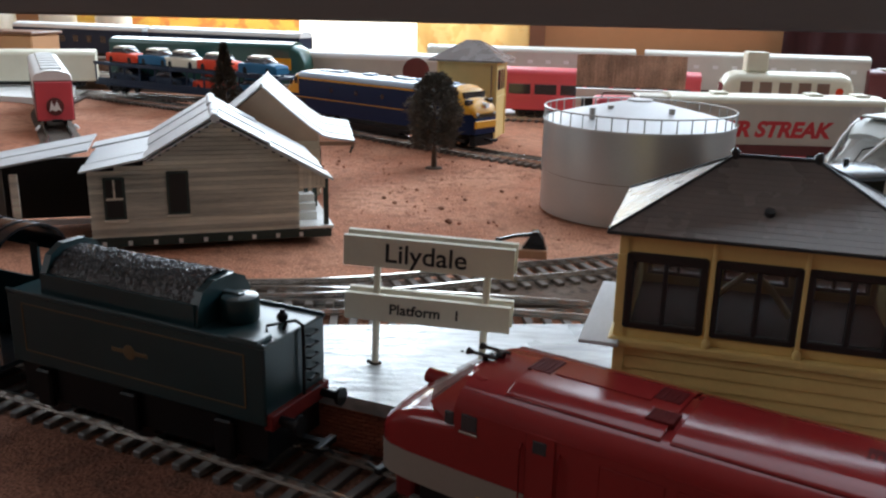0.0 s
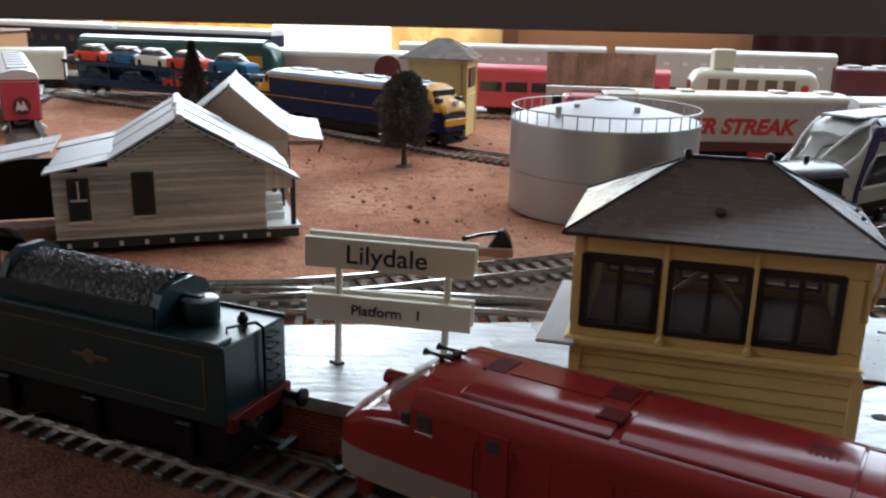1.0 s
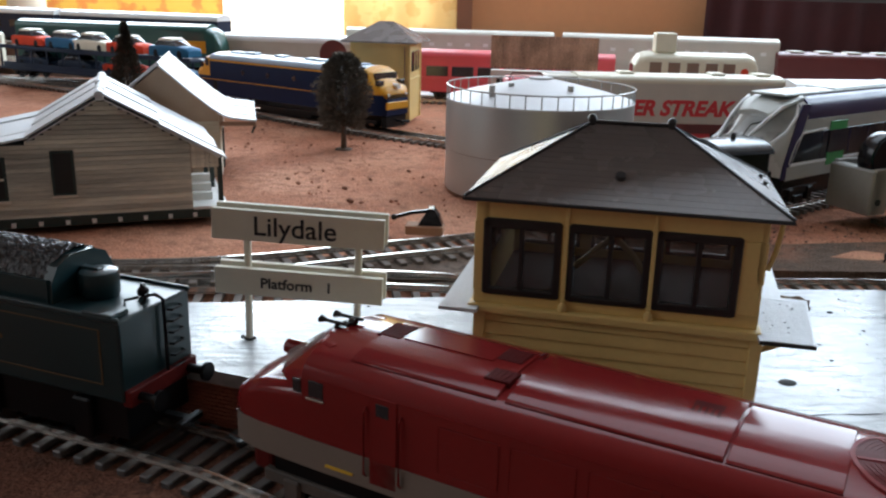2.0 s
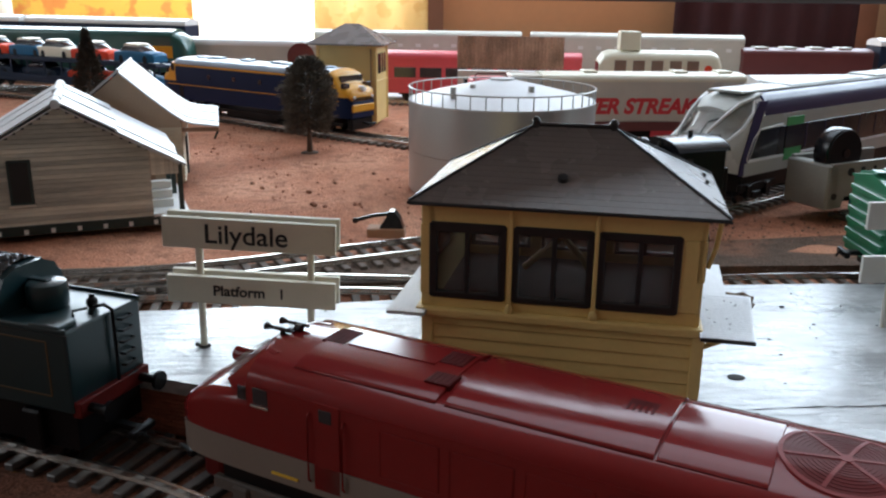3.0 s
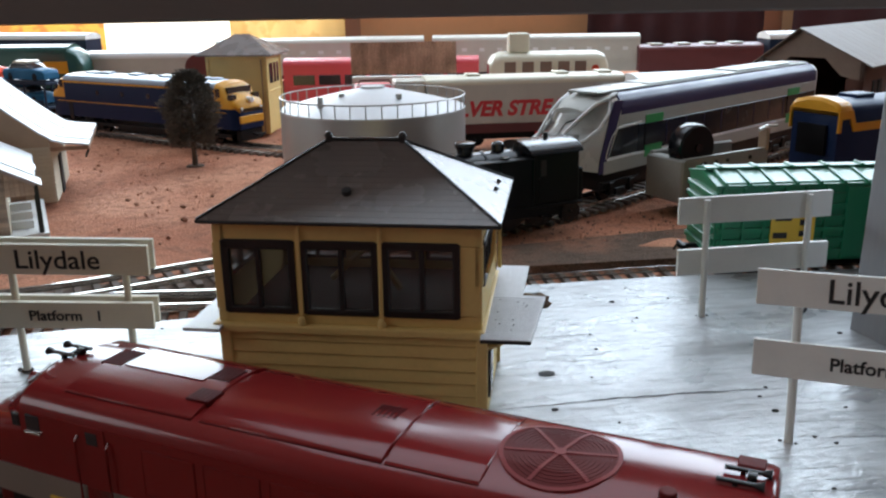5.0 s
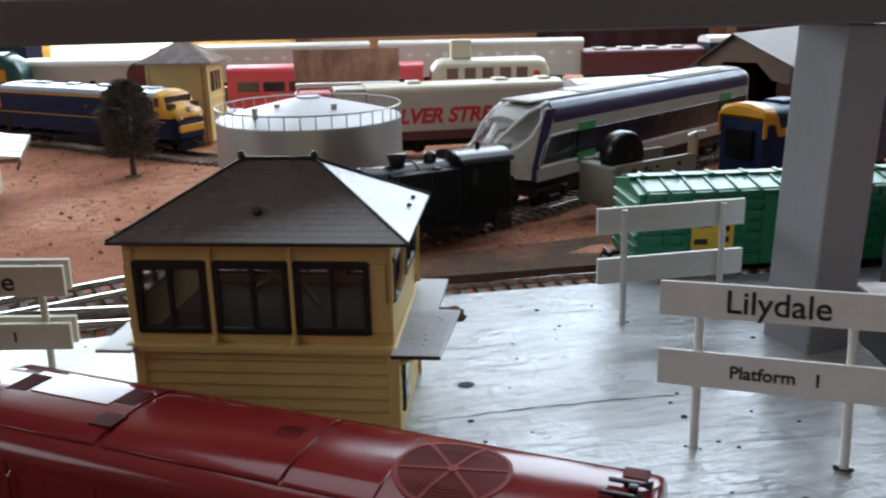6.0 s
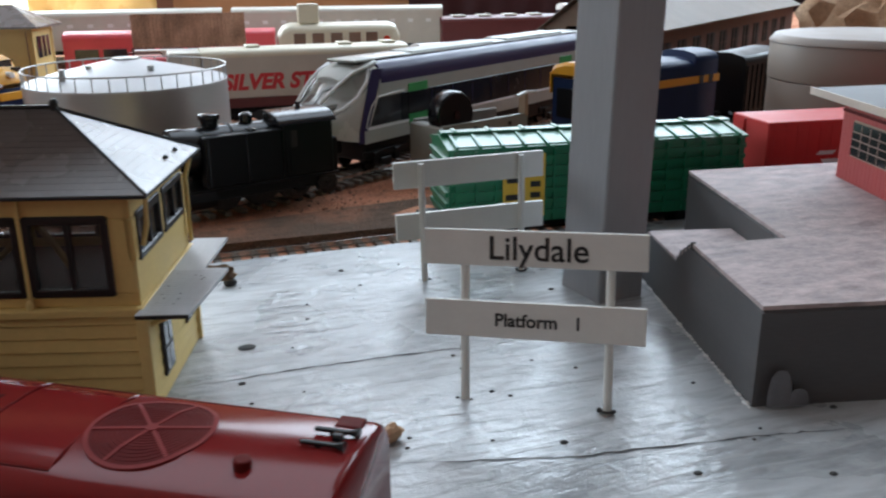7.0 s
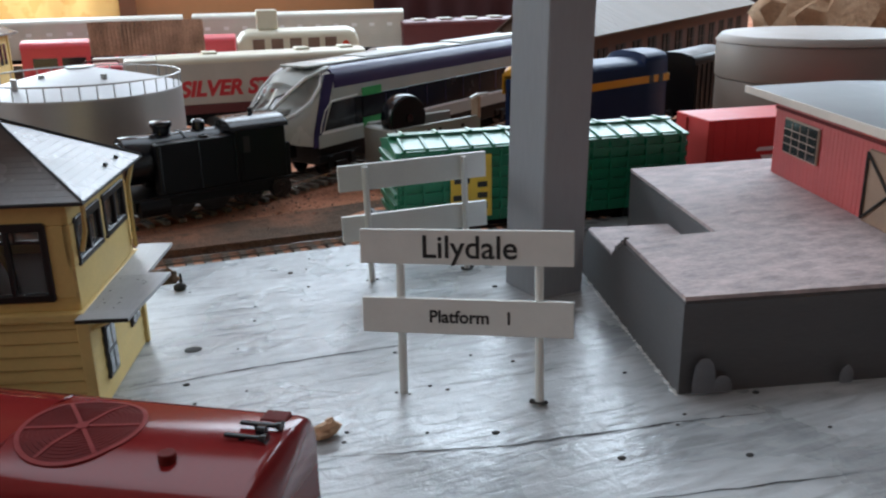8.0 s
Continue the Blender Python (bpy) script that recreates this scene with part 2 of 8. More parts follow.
RED_EARTH = ground_mat("red_earth", (0.47, 0.195, 0.115), (0.60, 0.295, 0.185), (0.32, 0.14, 0.088), bump=1.0)
DARK_EARTH = ground_mat("dark_earth", (0.25, 0.12, 0.085), (0.36, 0.18, 0.125), (0.16, 0.09, 0.068))
BALLAST = ground_mat("ballast", (0.20, 0.135, 0.10), (0.27, 0.20, 0.16), (0.09, 0.07, 0.055), 40.0, bump=1.0)
GRAVEL = ground_mat("brown_gravel", (0.14, 0.095, 0.07), (0.34, 0.155, 0.095), (0.10, 0.068, 0.05), 20.0)
PLATFORM = brushed_board("pale_painted_board", (0.375, 0.395, 0.405), (0.50, 0.52, 0.53))
CRACK = mat("dark_crack", (0.05, 0.05, 0.05), 0.9)
SIGN = mat("cream_card", (0.76, 0.71, 0.58), 0.55, vary=0.05, scale=120, bump=0.12, island=0.03)
SIGN_WHITE = mat("white_card", (0.74, 0.74, 0.70), 0.55, vary=0.05, scale=120, bump=0.12)
INK = mat("black_ink", (0.015, 0.015, 0.015), 0.6)
BOX_YELLOW = mat("cream_yellow_paint", (0.72, 0.53, 0.20), 0.55, vary=0.10, scale=50, bump=0.25, island=0.05)
BLACK_PAINT = mat("black_paint", (0.014, 0.012, 0.012), 0.45, vary=0.2, bump=0.35)
SLATE = mat("grey_slate", (0.19, 0.165, 0.155), 0.27, vary=0.15, scale=70, bump=0.22, island=0.06, spec=0.65)
RIDGE_BLACK = mat("ridge_black", (0.02, 0.02, 0.022), 0.5)
LOCO_RED = mat("red_plastic", (0.195, 0.016, 0.016), 0.14, vary=0.08, scale=40, bump=0.02, spec=0.28)
LOCO_SATIN = mat("satin_red_plastic", (0.24, 0.035, 0.035), 0.5, vary=0.1, bump=0.05, spec=0.15)
LOCO_VENT = mat("brown_red_vent", (0.085, 0.011, 0.011), 0.6, vary=0.15, bump=0.1, spec=0.03)
LOCO_DARKRED = mat("dark_red_plastic", (0.125, 0.016, 0.015), 0.50, vary=0.15, bump=0.1, spec=0.08)
LOCO_GREY = mat("warm_grey_plastic", (0.20, 0.17, 0.145), 0.45, vary=0.08, bump=0.05)
BLACK_PLASTIC = mat("black_plastic", (0.005, 0.005, 0.006), 0.42, vary=0.25, bump=0.1, spec=0.2)
BLACK_GLOSS = mat("black_gloss_plastic", (0.005, 0.005, 0.007), 0.24, vary=0.2, bump=0.05)
STEEL = mat("bright_rail", (0.58, 0.55, 0.52), 0.22, metal=0.9, vary=0.2, bump=0.05)
RAIL_SIDE = mat("rusty_rail", (0.16, 0.11, 0.08), 0.6, metal=0.5, vary=0.3)
SLEEPER = mat("sleeper_brown", (0.13, 0.10, 0.08), 0.75, vary=0.25, bump=0.3, island=0.2, dust=0.25)
SLEEPER_BLACK = mat("sleeper_black", (0.10, 0.097, 0.097), 0.33, vary=0.25, bump=0.2, island=0.2, dust=0.2)
BRICK = mat("red_brick", (0.36, 0.12, 0.075), 0.75, vary=0.2, bump=0.3, island=0.25)
MORTAR = mat("mortar", (0.30, 0.24, 0.19), 0.9)
TENDER_GREEN = mat("dark_green_paint", (0.007, 0.029, 0.034), 0.34, vary=0.15, bump=0.06, dust=0.03)
COAL = mat("coal", (0.028, 0.027, 0.029), 0.22, vary=0.4, bump=1.0, fine=900, scale=500)
GOLD = mat("gold_transfer", (0.12, 0.075, 0.03), 0.5)
WOOD_BOARD = mat("weathered_board", (0.66, 0.61, 0.51), 0.75, vary=0.5, scale=60, bump=0.5, stretch=(0.25, 1, 4), island=0.35)
WHITE_ROOF = mat("pale_tin_roof", (0.55, 0.56, 0.57), 0.5, vary=0.14, scale=60, bump=0.25, island=0.08)
TAN_WALL = mat("tan_card", (0.46, 0.35, 0.25), 0.75, vary=0.1)
CREAM_WALL = mat("cream_board", (0.62, 0.55, 0.42), 0.7, vary=0.1, island=0.08)
DARK_GREEN = mat("green_black_trim", (0.02, 0.035, 0.03), 0.6)
# Near-black for painted shade in recesses and openings, and for dark trim.
SHADE_AND_TRIM_BLACK = mat("shade_and_trim_black", (0.02, 0.018, 0.016), 0.8)
TANK_SILVER = mat("silver_grey_tank", (0.40, 0.395, 0.38), 0.36, metal=0.5, vary=0.08, scale=22, bump=0.05)
TANK_TOP = mat("white_tank_roof", (0.56, 0.57, 0.58), 0.45, vary=0.07, bump=0.08)
GREEN_CAR = mat("bright_green_plastic", (0.008, 0.165, 0.075), 0.33, vary=0.10, bump=0.04, dust=0.08, island=0.05)
LABEL_YELLOW = mat("yellow_label", (0.72, 0.46, 0.05), 0.5)
SILVER_PLASTIC = mat("silver_plastic", (0.58, 0.57, 0.53), 0.28, metal=0.05, vary=0.06, bump=0.03)
PURPLE = mat("dark_purple", (0.030, 0.022, 0.085), 0.35, vary=0.08, bump=0.03, spec=0.35)
# Paler than the car's green, for light glancing off its roof.
SHEEN_GREEN = mat("sheen_pale_green", (0.22, 0.42, 0.32), 0.30, vary=0.2, bump=0.05)
GREEN_PATCH = mat("green_patch", (0.03, 0.33, 0.09), 0.4)
CLEAR = glass("clear_plastic", (0.30, 0.30, 0.28), 0.05, 0.30)
DARK_GLASS = glass("dark_window", (0.03, 0.03, 0.035), 0.12, 0.93)
PANE = glass("dusty_pane", (0.10, 0.09, 0.08), 0.16, 0.40)
BLUE_LOCO = mat("deep_blue_plastic", (0.005, 0.014, 0.050), 0.40, vary=0.1, bump=0.04, spec=0.15)
BLUE_MID = mat("navy_blue_plastic", (0.010, 0.024, 0.075), 0.45, vary=0.12, bump=0.05, spec=0.2)
BLUE_ROOF = mat("pale_blue_roof", (0.30, 0.38, 0.46), 0.4, vary=0.1, bump=0.05)
LOCO_YELLOW = mat("yellow_plastic", (0.66, 0.31, 0.014), 0.38, vary=0.06, bump=0.03)
PINK_RED = mat("pinkish_red_plastic", (0.62, 0.07, 0.09), 0.45, vary=0.08, bump=0.04)
SHOUT_RED = mat("red_lettering", (0.60, 0.04, 0.05), 0.5)
CREAM_PLASTIC = mat("cream_plastic", (0.70, 0.66, 0.52), 0.42, vary=0.06, bump=0.04)
RUST = mat("rust_sheet", (0.42, 0.28, 0.205), 0.85, vary=0.75, scale=70, bump=0.3, stretch=(1, 1, 0.6), island=0.12)
FAR_SILVER = mat("dull_silver_coach", (0.56, 0.54, 0.47), 0.45, metal=0.1, vary=0.08)
MAROON = mat("maroon_plastic", (0.13, 0.03, 0.03), 0.45, vary=0.1)
COACH_GREEN = mat("coach_green", (0.02, 0.085, 0.07), 0.35, vary=0.1, coat=0.2)
NAVY = mat("navy_plastic", (0.008, 0.020, 0.045), 0.45, vary=0.1, spec=0.25)
# Darker than the other room walls, to throw back less light.
ROOM_SHADE = mat("low_bounce_brown", (0.16, 0.11, 0.08), 0.8, vary=0.1, scale=5, bump=0.05, fine=60)
WAGON_GREY = mat("wagon_grey", (0.27, 0.265, 0.24), 0.6, vary=0.15, bump=0.15)
SIDE_SILVER = mat("pale_silver_band", (0.40, 0.41, 0.38), 0.4, metal=0.1, vary=0.08)
LANDING_GREY = mat("pale_grey_boarding", (0.46, 0.47, 0.485), 0.42, vary=0.16, scale=60, bump=0.25, stretch=(1, 0.2, 1), island=0.05)
GREY_PAINT = mat("grey_painted_timber", (0.34, 0.35, 0.37), 0.5, vary=0.12, scale=30, bump=0.25, stretch=(1, 1, 0.15))
BEAM_GREY = mat("beam_grey", (0.19, 0.185, 0.185), 0.6, vary=0.08, scale=12, bump=0.12, stretch=(0.3, 1, 1))
DECK_DARK = mat("dark_board", (0.05, 0.052, 0.06), 0.7)
PINK_STONE = mat("pinkish_grey_top", (0.45, 0.36, 0.35), 0.7, vary=0.45, scale=170, bump=1.0, fine=900, stretch=(0.7, 1.4, 1))
DARK_STONE = mat("dark_grey_face", (0.095, 0.09, 0.092), 0.5, vary=0.25, scale=30, bump=0.3, stretch=(0.4, 0.4, 3))
PATCH_GREY = mat("dull_grey_patch", (0.17, 0.17, 0.185), 0.5, vary=0.2, scale=90, bump=0.2)
BARN_RED = mat("barn_red", (0.48, 0.065, 0.062), 0.5, vary=0.08, bump=0.08, island=0.05)
BARN_TRIM = mat("barn_trim", (0.62, 0.52, 0.44), 0.6)
BARN_WINDOW = mat("tan_window_frame", (0.38, 0.27, 0.20), 0.6, vary=0.1)
BROWN_DOOR = mat("brown_door", (0.27, 0.16, 0.10), 0.6, vary=0.15)
GREY_SLATE2 = mat("blue_grey_roof", (0.15, 0.16, 0.172), 0.5, vary=0.1)
TANK_BEIGE = mat("grey_beige_plastic", (0.235, 0.195, 0.165), 0.5, vary=0.05, bump=0.04)
BROWN_BRICK = mat("brown_brick", (0.10, 0.045, 0.032), 0.75, vary=0.2, scale=90, bump=0.3, island=0.15)
DARK_BOARD = mat("dark_streaked_board", (0.13, 0.11, 0.09), 0.8, vary=0.3, stretch=(1, 1, 0.2))
TILE_ROOF = mat("pale_sheet_roof", (0.165, 0.125, 0.098), 0.6, vary=0.1, island=0.08)
ROCK = ground_mat("tan_rock", (0.45, 0.28, 0.17), (0.60, 0.42, 0.28), (0.36, 0.22, 0.14), 30.0)
CONTAINER_RED = mat("container_red", (0.58, 0.045, 0.042), 0.42, spec=0.25, vary=0.06, bump=0.03)
WHITE_PAINT = mat("white_paint", (0.76, 0.76, 0.74), 0.45, vary=0.06)
TREE_BROWN = mat("tree_bark", (0.09, 0.055, 0.035), 0.9, vary=0.3, bump=0.5)
LEAF = mat("dry_foliage", (0.105, 0.092, 0.075), 0.9, vary=0.35, bump=0.2, island=0.45)
CONE_LEAF = mat("dark_brown_foliage", (0.06, 0.045, 0.03), 0.9, vary=0.35, island=0.4)
ORANGE_CAR = mat("orange_red_plastic", (0.66, 0.055, 0.018), 0.45, spec=0.2)
BLUE_CAR = mat("blue_plastic", (0.015, 0.11, 0.22), 0.45, spec=0.2)
TEAL = mat("teal_blue", (0.02, 0.13, 0.16), 0.5)
ROOM_WALL = mat("orange_brown_wall", (0.48, 0.23, 0.10), 0.7, vary=0.08, scale=5, bump=0.05, fine=80)
ROOM_DARK = mat("dark_red_hanging", (0.045, 0.010, 0.012), 0.8, vary=0.3, scale=8, bump=0.1, fine=60)
ROOM_PLAIN = mat("plain_room_wall", (0.52, 0.45, 0.41), 0.85, vary=0.06, scale=4, bump=0.05, fine=60)
FRAME_WOOD = mat("dark_timber", (0.17, 0.075, 0.04), 0.5, vary=0.15, scale=20)
TABLE_WOOD = mat("table_board", (0.20, 0.13, 0.09), 0.7, vary=0.1, scale=12)

# STRUCTURE

# ---- the room ----
def wall_piece(name, x0, x1, y0, y1, z0, z1, material, label):
    return tagged(part(name, box(x0, x1, y0, y1, z0, z1), material), label, "wall", kind="structure")


wall_piece("wall_north", 0.19, 2.2, 1.78, 1.88, -0.9, 1.5, ROOM_WALL, "orange-brown timber wall behind the layout")
wall_piece("wall_north_upper", -1.9, 0.19, 1.78, 1.88, 0.66, 1.5, ROOM_WALL, "orange-brown wall above the wide window")
wall_piece("wall_north_lower", -1.9, 0.19, 1.78, 1.88, -0.9, -0.05, ROOM_WALL, "orange-brown wall below the wide window")
wall_piece("wall_north_end", -1.9, -0.72, 1.78, 1.88, -0.05, 0.66, ROOM_WALL, "orange-brown wall beside the wide window")
wall_piece("wall_east", 2.2, 2.3, -1.3, 1.88, -0.9, 1.5, ROOM_PLAIN, "plain brown room wall")
wall_piece("wall_west", -2.0, -1.9, -1.3, 1.88, -0.9, 1.5, ROOM_PLAIN, "plain brown room wall")
# Unseen wall, kept dark so little light bounces onto the loco's near side.
wall_piece("wall_south", -2.0, 2.3, -1.4, -1.3, -0.9, 1.5, ROOM_SHADE, "unseen dark room wall added behind the camera")
tagged(part("ceiling", box(-2.0, 2.3, -1.4, 1.88, 1.5, 1.55), ROOM_PLAIN), "plain pale ceiling", "ceiling", kind="structure")
tagged(part("floor", box(-2.0, 2.3, -1.4, 1.88, -0.95, -0.9), TABLE_WOOD), "dark timber room floor", "floor", kind="structure")

window = thing("window_1", pose(-0.235, 1.79, -0.05), "wide bright window with timber frame and yellow cloth", "window", kind="structure")
fr = box(-0.43, 0.43, -0.02, 0.03, 0.0, 0.02)
add(fr, box(-0.43, 0.43, -0.02, 0.03, 0.68, 0.71), box(-0.43, -0.40, -0.02, 0.03, 0.02, 0.68), box(0.37, 0.405, -0.03, 0.03, 0.02, 0.68))
part("window_frame", fr, FRAME_WOOD, window)
tagged(part("backdrop", box(-1.6, 0.4, 2.1, 2.11, -0.3, 1.4), glow("daylight_outside", (1.0, 0.95, 0.80), 2.6)), "bright daylight outside the window", "backdrop", kind="structure")

YELLOW_CLOTH = mat("yellow_spotted_cloth", (0.85, 0.50, 0.08), 0.8, vary=0.35, scale=22, bump=0.1, fine=60)
yn = YELLOW_CLOTH.node_tree
spots = yn.nodes.new("ShaderNodeTexNoise")
spots.inputs["Scale"].default_value, spots.inputs["Detail"].default_value = 34.0, 2
spot_coord = yn.nodes.new("ShaderNodeTexCoord")
yn.links.new(spot_coord.outputs["Object"], spots.inputs["Vector"])
spot_ramp = yn.nodes.new("ShaderNodeValToRGB")
spot_ramp.color_ramp.elements[0].position, spot_ramp.color_ramp.elements[1].position = 0.50, 0.58
spot_ramp.color_ramp.elements[0].color, spot_ramp.color_ramp.elements[1].color = (0.94, 0.74, 0.22, 1), (0.90, 0.50, 0.18, 1)
yn.links.new(spots.outputs["Fac"], spot_ramp.inputs["Fac"])
yn.links.new(spot_ramp.outputs["Color"], yn.nodes["Principled BSDF"].inputs["Base Color"])
tr = yn.nodes.new("ShaderNodeBsdfTranslucent")
yn.links.new(spot_ramp.outputs["Color"], tr.inputs["Color"])
ms = yn.nodes.new("ShaderNodeMixShader")
ms.inputs[0].default_value = 0.6
yn.links.new(yn.nodes["Principled BSDF"].outputs[0], ms.inputs[1])
yn.links.new(tr.outputs[0], ms.inputs[2])
yn.links.new(ms.outputs[0], yn.nodes["Material Output"].inputs["Surface"])


def cloth(name, x0, x1, y, z0, z1, folds, material, label):
    bm = bmesh.new()
    n = 60
    cols = []
    for i in range(n + 1):
        u = i / n
        x = x0 + (x1 - x0) * u
        dy = 0.005 * math.sin(u * folds * 2 * math.pi) + 0.003 * math.sin(u * folds * 5.3)
        cols.append([bm.verts.new((x, y + dy, z0)), bm.verts.new((x, y + dy * 0.7, z1))])
    for a, b in zip(cols, cols[1:]):
        bm.faces.new((a[0], b[0], b[1], a[1]))
    bmesh.ops.solidify(bm, geom=bm.faces[:], thickness=0.002)
    return tagged(part(name, bm, material, smooth=True), label, "curtain")


# Ceiling frame made up to go with the overhead fill lamp.
top_frame = thing("window_2", pose(0.25, 0.95, 1.4985), "unseen ceiling frame added round the top fill lamp", "window", kind="structure")
fr = box(-0.78, 0.78, -0.48, -0.45, -0.02, 0.0)
add(fr, box(-0.78, 0.78, 0.45, 0.48, -0.02, 0.0), box(-0.78, -0.75, -0.45, 0.45, -0.02, 0.0), box(0.75, 0.78, -0.45, 0.45, -0.02, 0.0))
part("window_frame", fr, FRAME_WOOD, top_frame)
second = thing("window_3", pose(0.80, 1.775, 0.70), "high bright window in the far wall", "window", kind="structure")
fr = box(-0.65, 0.65, -0.03, 0.0, -0.45, -0.42)
add(fr, box(-0.65, 0.65, -0.03, 0.0, 0.42, 0.45), box(-0.65, -0.62, -0.03, 0.0, -0.42, 0.42), box(0.62, 0.65, -0.03, 0.0, -0.42, 0.42))
part("window_frame", fr, FRAME_WOOD, second)
# Unseen frames added on solid walls behind the side lamps.
for name, x, y, z, yaw in (("window_4", 2.195, 1.19, 0.90, 90), ("window_5", -1.895, 0.25, 0.77, -90), ("window_6", 2.195, -0.45, 1.0, 90)):
    side = thing(name, pose(x, y, z, 0, 0, yaw), "unseen timber window frame added round a side lamp", "window", kind="structure")
    fr = box(-0.60, 0.60, 0.0, 0.03, -0.45, -0.42)
    add(fr, box(-0.60, 0.60, 0.0, 0.03, 0.42, 0.45), box(-0.60, -0.57, 0.0, 0.03, -0.42, 0.42), box(0.57, 0.60, 0.0, 0.03, -0.42, 0.42))
    part("window_frame", fr, FRAME_WOOD, side)
cloth("curtain", -0.74, -0.29, 1.74, -0.02, 0.30, 4, YELLOW_CLOTH, "yellow cloth with orange blotches hanging in the window")
CREAM_CLOTH = YELLOW_CLOTH.copy()
CREAM_CLOTH.name = "cream_net_cloth"
for node in CREAM_CLOTH.node_tree.nodes:
    if node.type == "VALTORGB":
        node.color_ramp.elements[0].color, node.color_ramp.elements[1].color = (0.90, 0.72, 0.36, 1), (0.82, 0.60, 0.26, 1)
cloth("curtain", -0.06, 0.16, 1.74, -0.02, 0.30, 3, CREAM_CLOTH, "thin cream cloth hanging in the window")
cloth("curtain", 0.64, 1.02, 1.70, -0.6, 0.24, 6, ROOM_DARK, "dark red cloth hanging against the wall")
cloth("curtain", 1.06, 2.1, 1.66, -0.6, 0.24, 11, ROOM_DARK, "dark red cloth hanging against the wall")
tagged(part("trim", box(0.155, 0.19, 1.74, 1.79, -0.9, 1.5), FRAME_WOOD), "dark timber upright beside the window", "trim", kind="structure")
tagged(part("trim", box(1.02, 1.06, 1.70, 1.77, -0.9, 1.5), FRAME_WOOD), "dark timber upright between the hangings", "trim", kind="structure")

# the upper deck over the camera's side, its edge beam and post
BEAM_Z = 0.1014
deck = thing("upper_deck", pose(0.245, 0.203, 0.0, 0, 0, -1.13), "dark board deck with a grey edge beam overhead", "shelf", kind="structure")
part("beam", box(-1.5, 1.2, 0.0, 0.030, BEAM_Z, BEAM_Z + 0.0108, 0.0006), BEAM_GREY, deck)
part("deck_board", box(-1.5, 1.2, 0.004, 0.060, BEAM_Z + 0.0110, BEAM_Z + 0.0230), DECK_DARK, deck)
post = thing("support_post", pose(0.2417, 0.2052, 0, 0, 1.4, 8), "square grey-painted timber post standing on the platform", "post", kind="structure")
part("post_shaft", box(-0.0008, 0.0165, 0.0, 0.0205, -0.02, BEAM_Z - 0.0002, 0.0007, 2), GREY_PAINT, post)

# ---- ground ----
def sheet(name, outline, z0, z1, material, label, category):
    return tagged(part(name, prism(outline, z0, z1, "Z"), material), label, category, kind="structure")


GROUND = -0.0035
bm = bmesh.new()
NX, NY = 150, 110
vs = []
for j in range(NY + 1):
    for i in range(NX + 1):
        x, y = -1.3 + 2.8 * i / NX, 0.262 + 1.43 * (j / NY) ** 1.25
        z = GROUND + 0.0022 * (noise.noise((x * 9, y * 9, 0.3)) + 0.5 * noise.noise((x * 30, y * 30, 1.3)))
        z -= 0.002
        if y < 0.335 and x > -0.12:
            z -= 0.0036 * min(1.0, (0.335 - y) / 0.012) * min(1.0, (x + 0.12) / 0.03)
        vs.append(bm.verts.new((x, y, z)))
for j in range(NY):
    for i in range(NX):
        k = j * (NX + 1) + i
        bm.faces.new((vs[k], vs[k + 1], vs[k + NX + 2], vs[k + NX + 1]))
tagged(part("ground", bm, RED_EARTH, smooth=True), "red-brown scenic earth with scattered crumbs", "ground", kind="structure")
tagged(part("table", box(-1.3, 1.5, -0.35, 1.69, -0.06, -0.024), TABLE_WOOD), "board table under the layout", "table", kind="structure")

# the lower strip in front, with the front track
bm = bmesh.new()
vs = []
for j in range(41):
    for i in range(121):
        x, y = -0.9 + 1.6 * i / 120, -0.3 + 0.62 * j / 40
        z = -0.0188 + 0.0010 * noise.noise((x * 25, y * 25, 4.0)) + 0.0006 * noise.noise((x * 90, y * 90, 2.0))
        vs.append(bm.verts.new((x, y, z)))
for j in range(40):
    for i in range(120):
        k = j * 121 + i
        bm.faces.new((vs[k], vs[k + 1], vs[k + 122], vs[k + 121]))
tagged(part("ground_front", bm, DARK_EARTH, smooth=True), "dark red-brown earth along the front track", "ground", kind="structure")

# gravel apron between the platform and the far trains
sheet("gravel_apron", [(0.10, 0.326), (0.235, 0.322), (0.52, 0.290), (0.62, 0.33), (0.46, 0.40), (0.30, 0.372), (0.20, 0.362), (0.11, 0.350)], -0.009, -0.0042, GRAVEL, "brown gravel beside the sidings", "ground")
sheet("track_bed", [(-0.40, 0.345), (-0.10, 0.301), (-0.03, 0.309), (0.05, 0.312), (0.12, 0.322), (0.12, 0.368), (0.02, 0.345), (-0.10, 0.322), (-0.38, 0.375)], -0.009, -0.0043, BALLAST, "grey-brown ballast under the crossing tracks", "ground")

# ---- platform ----
platform = thing("platform", pose(0, 0, 0), "pale painted board platform with brick front", "platform", kind="structure")
FRONT = [(-0.125, 0.2690), (-0.0367, 0.2248), (-0.0136, 0.2148), (0.02, 0.1985), (0.06, 0.1750), (0.10, 0.1490), (0.14, 0.1225), (0.18, 0.0955), (0.22, 0.068), (0.30, 0.012), (0.42, -0.06)]
BACK = [(0.62, 0.10), (0.62, 0.240), (0.30, 0.2800), (0.20, 0.2880), (0.13, 0.2895), (0.0468, 0.2805), (-0.035, 0.2745), (-0.125, 0.2745)]
bm = prism(FRONT + BACK, -0.004, 0.0, "Z")
part("top_board", bm, PLATFORM, platform)
bm = prism([(x + 0.001, y + 0.003) for x, y in FRONT] + [(x - 0.001 if x > 0 else x + 0.002, y - 0.002) for x, y in BACK], -0.020, -0.0042, "Z")
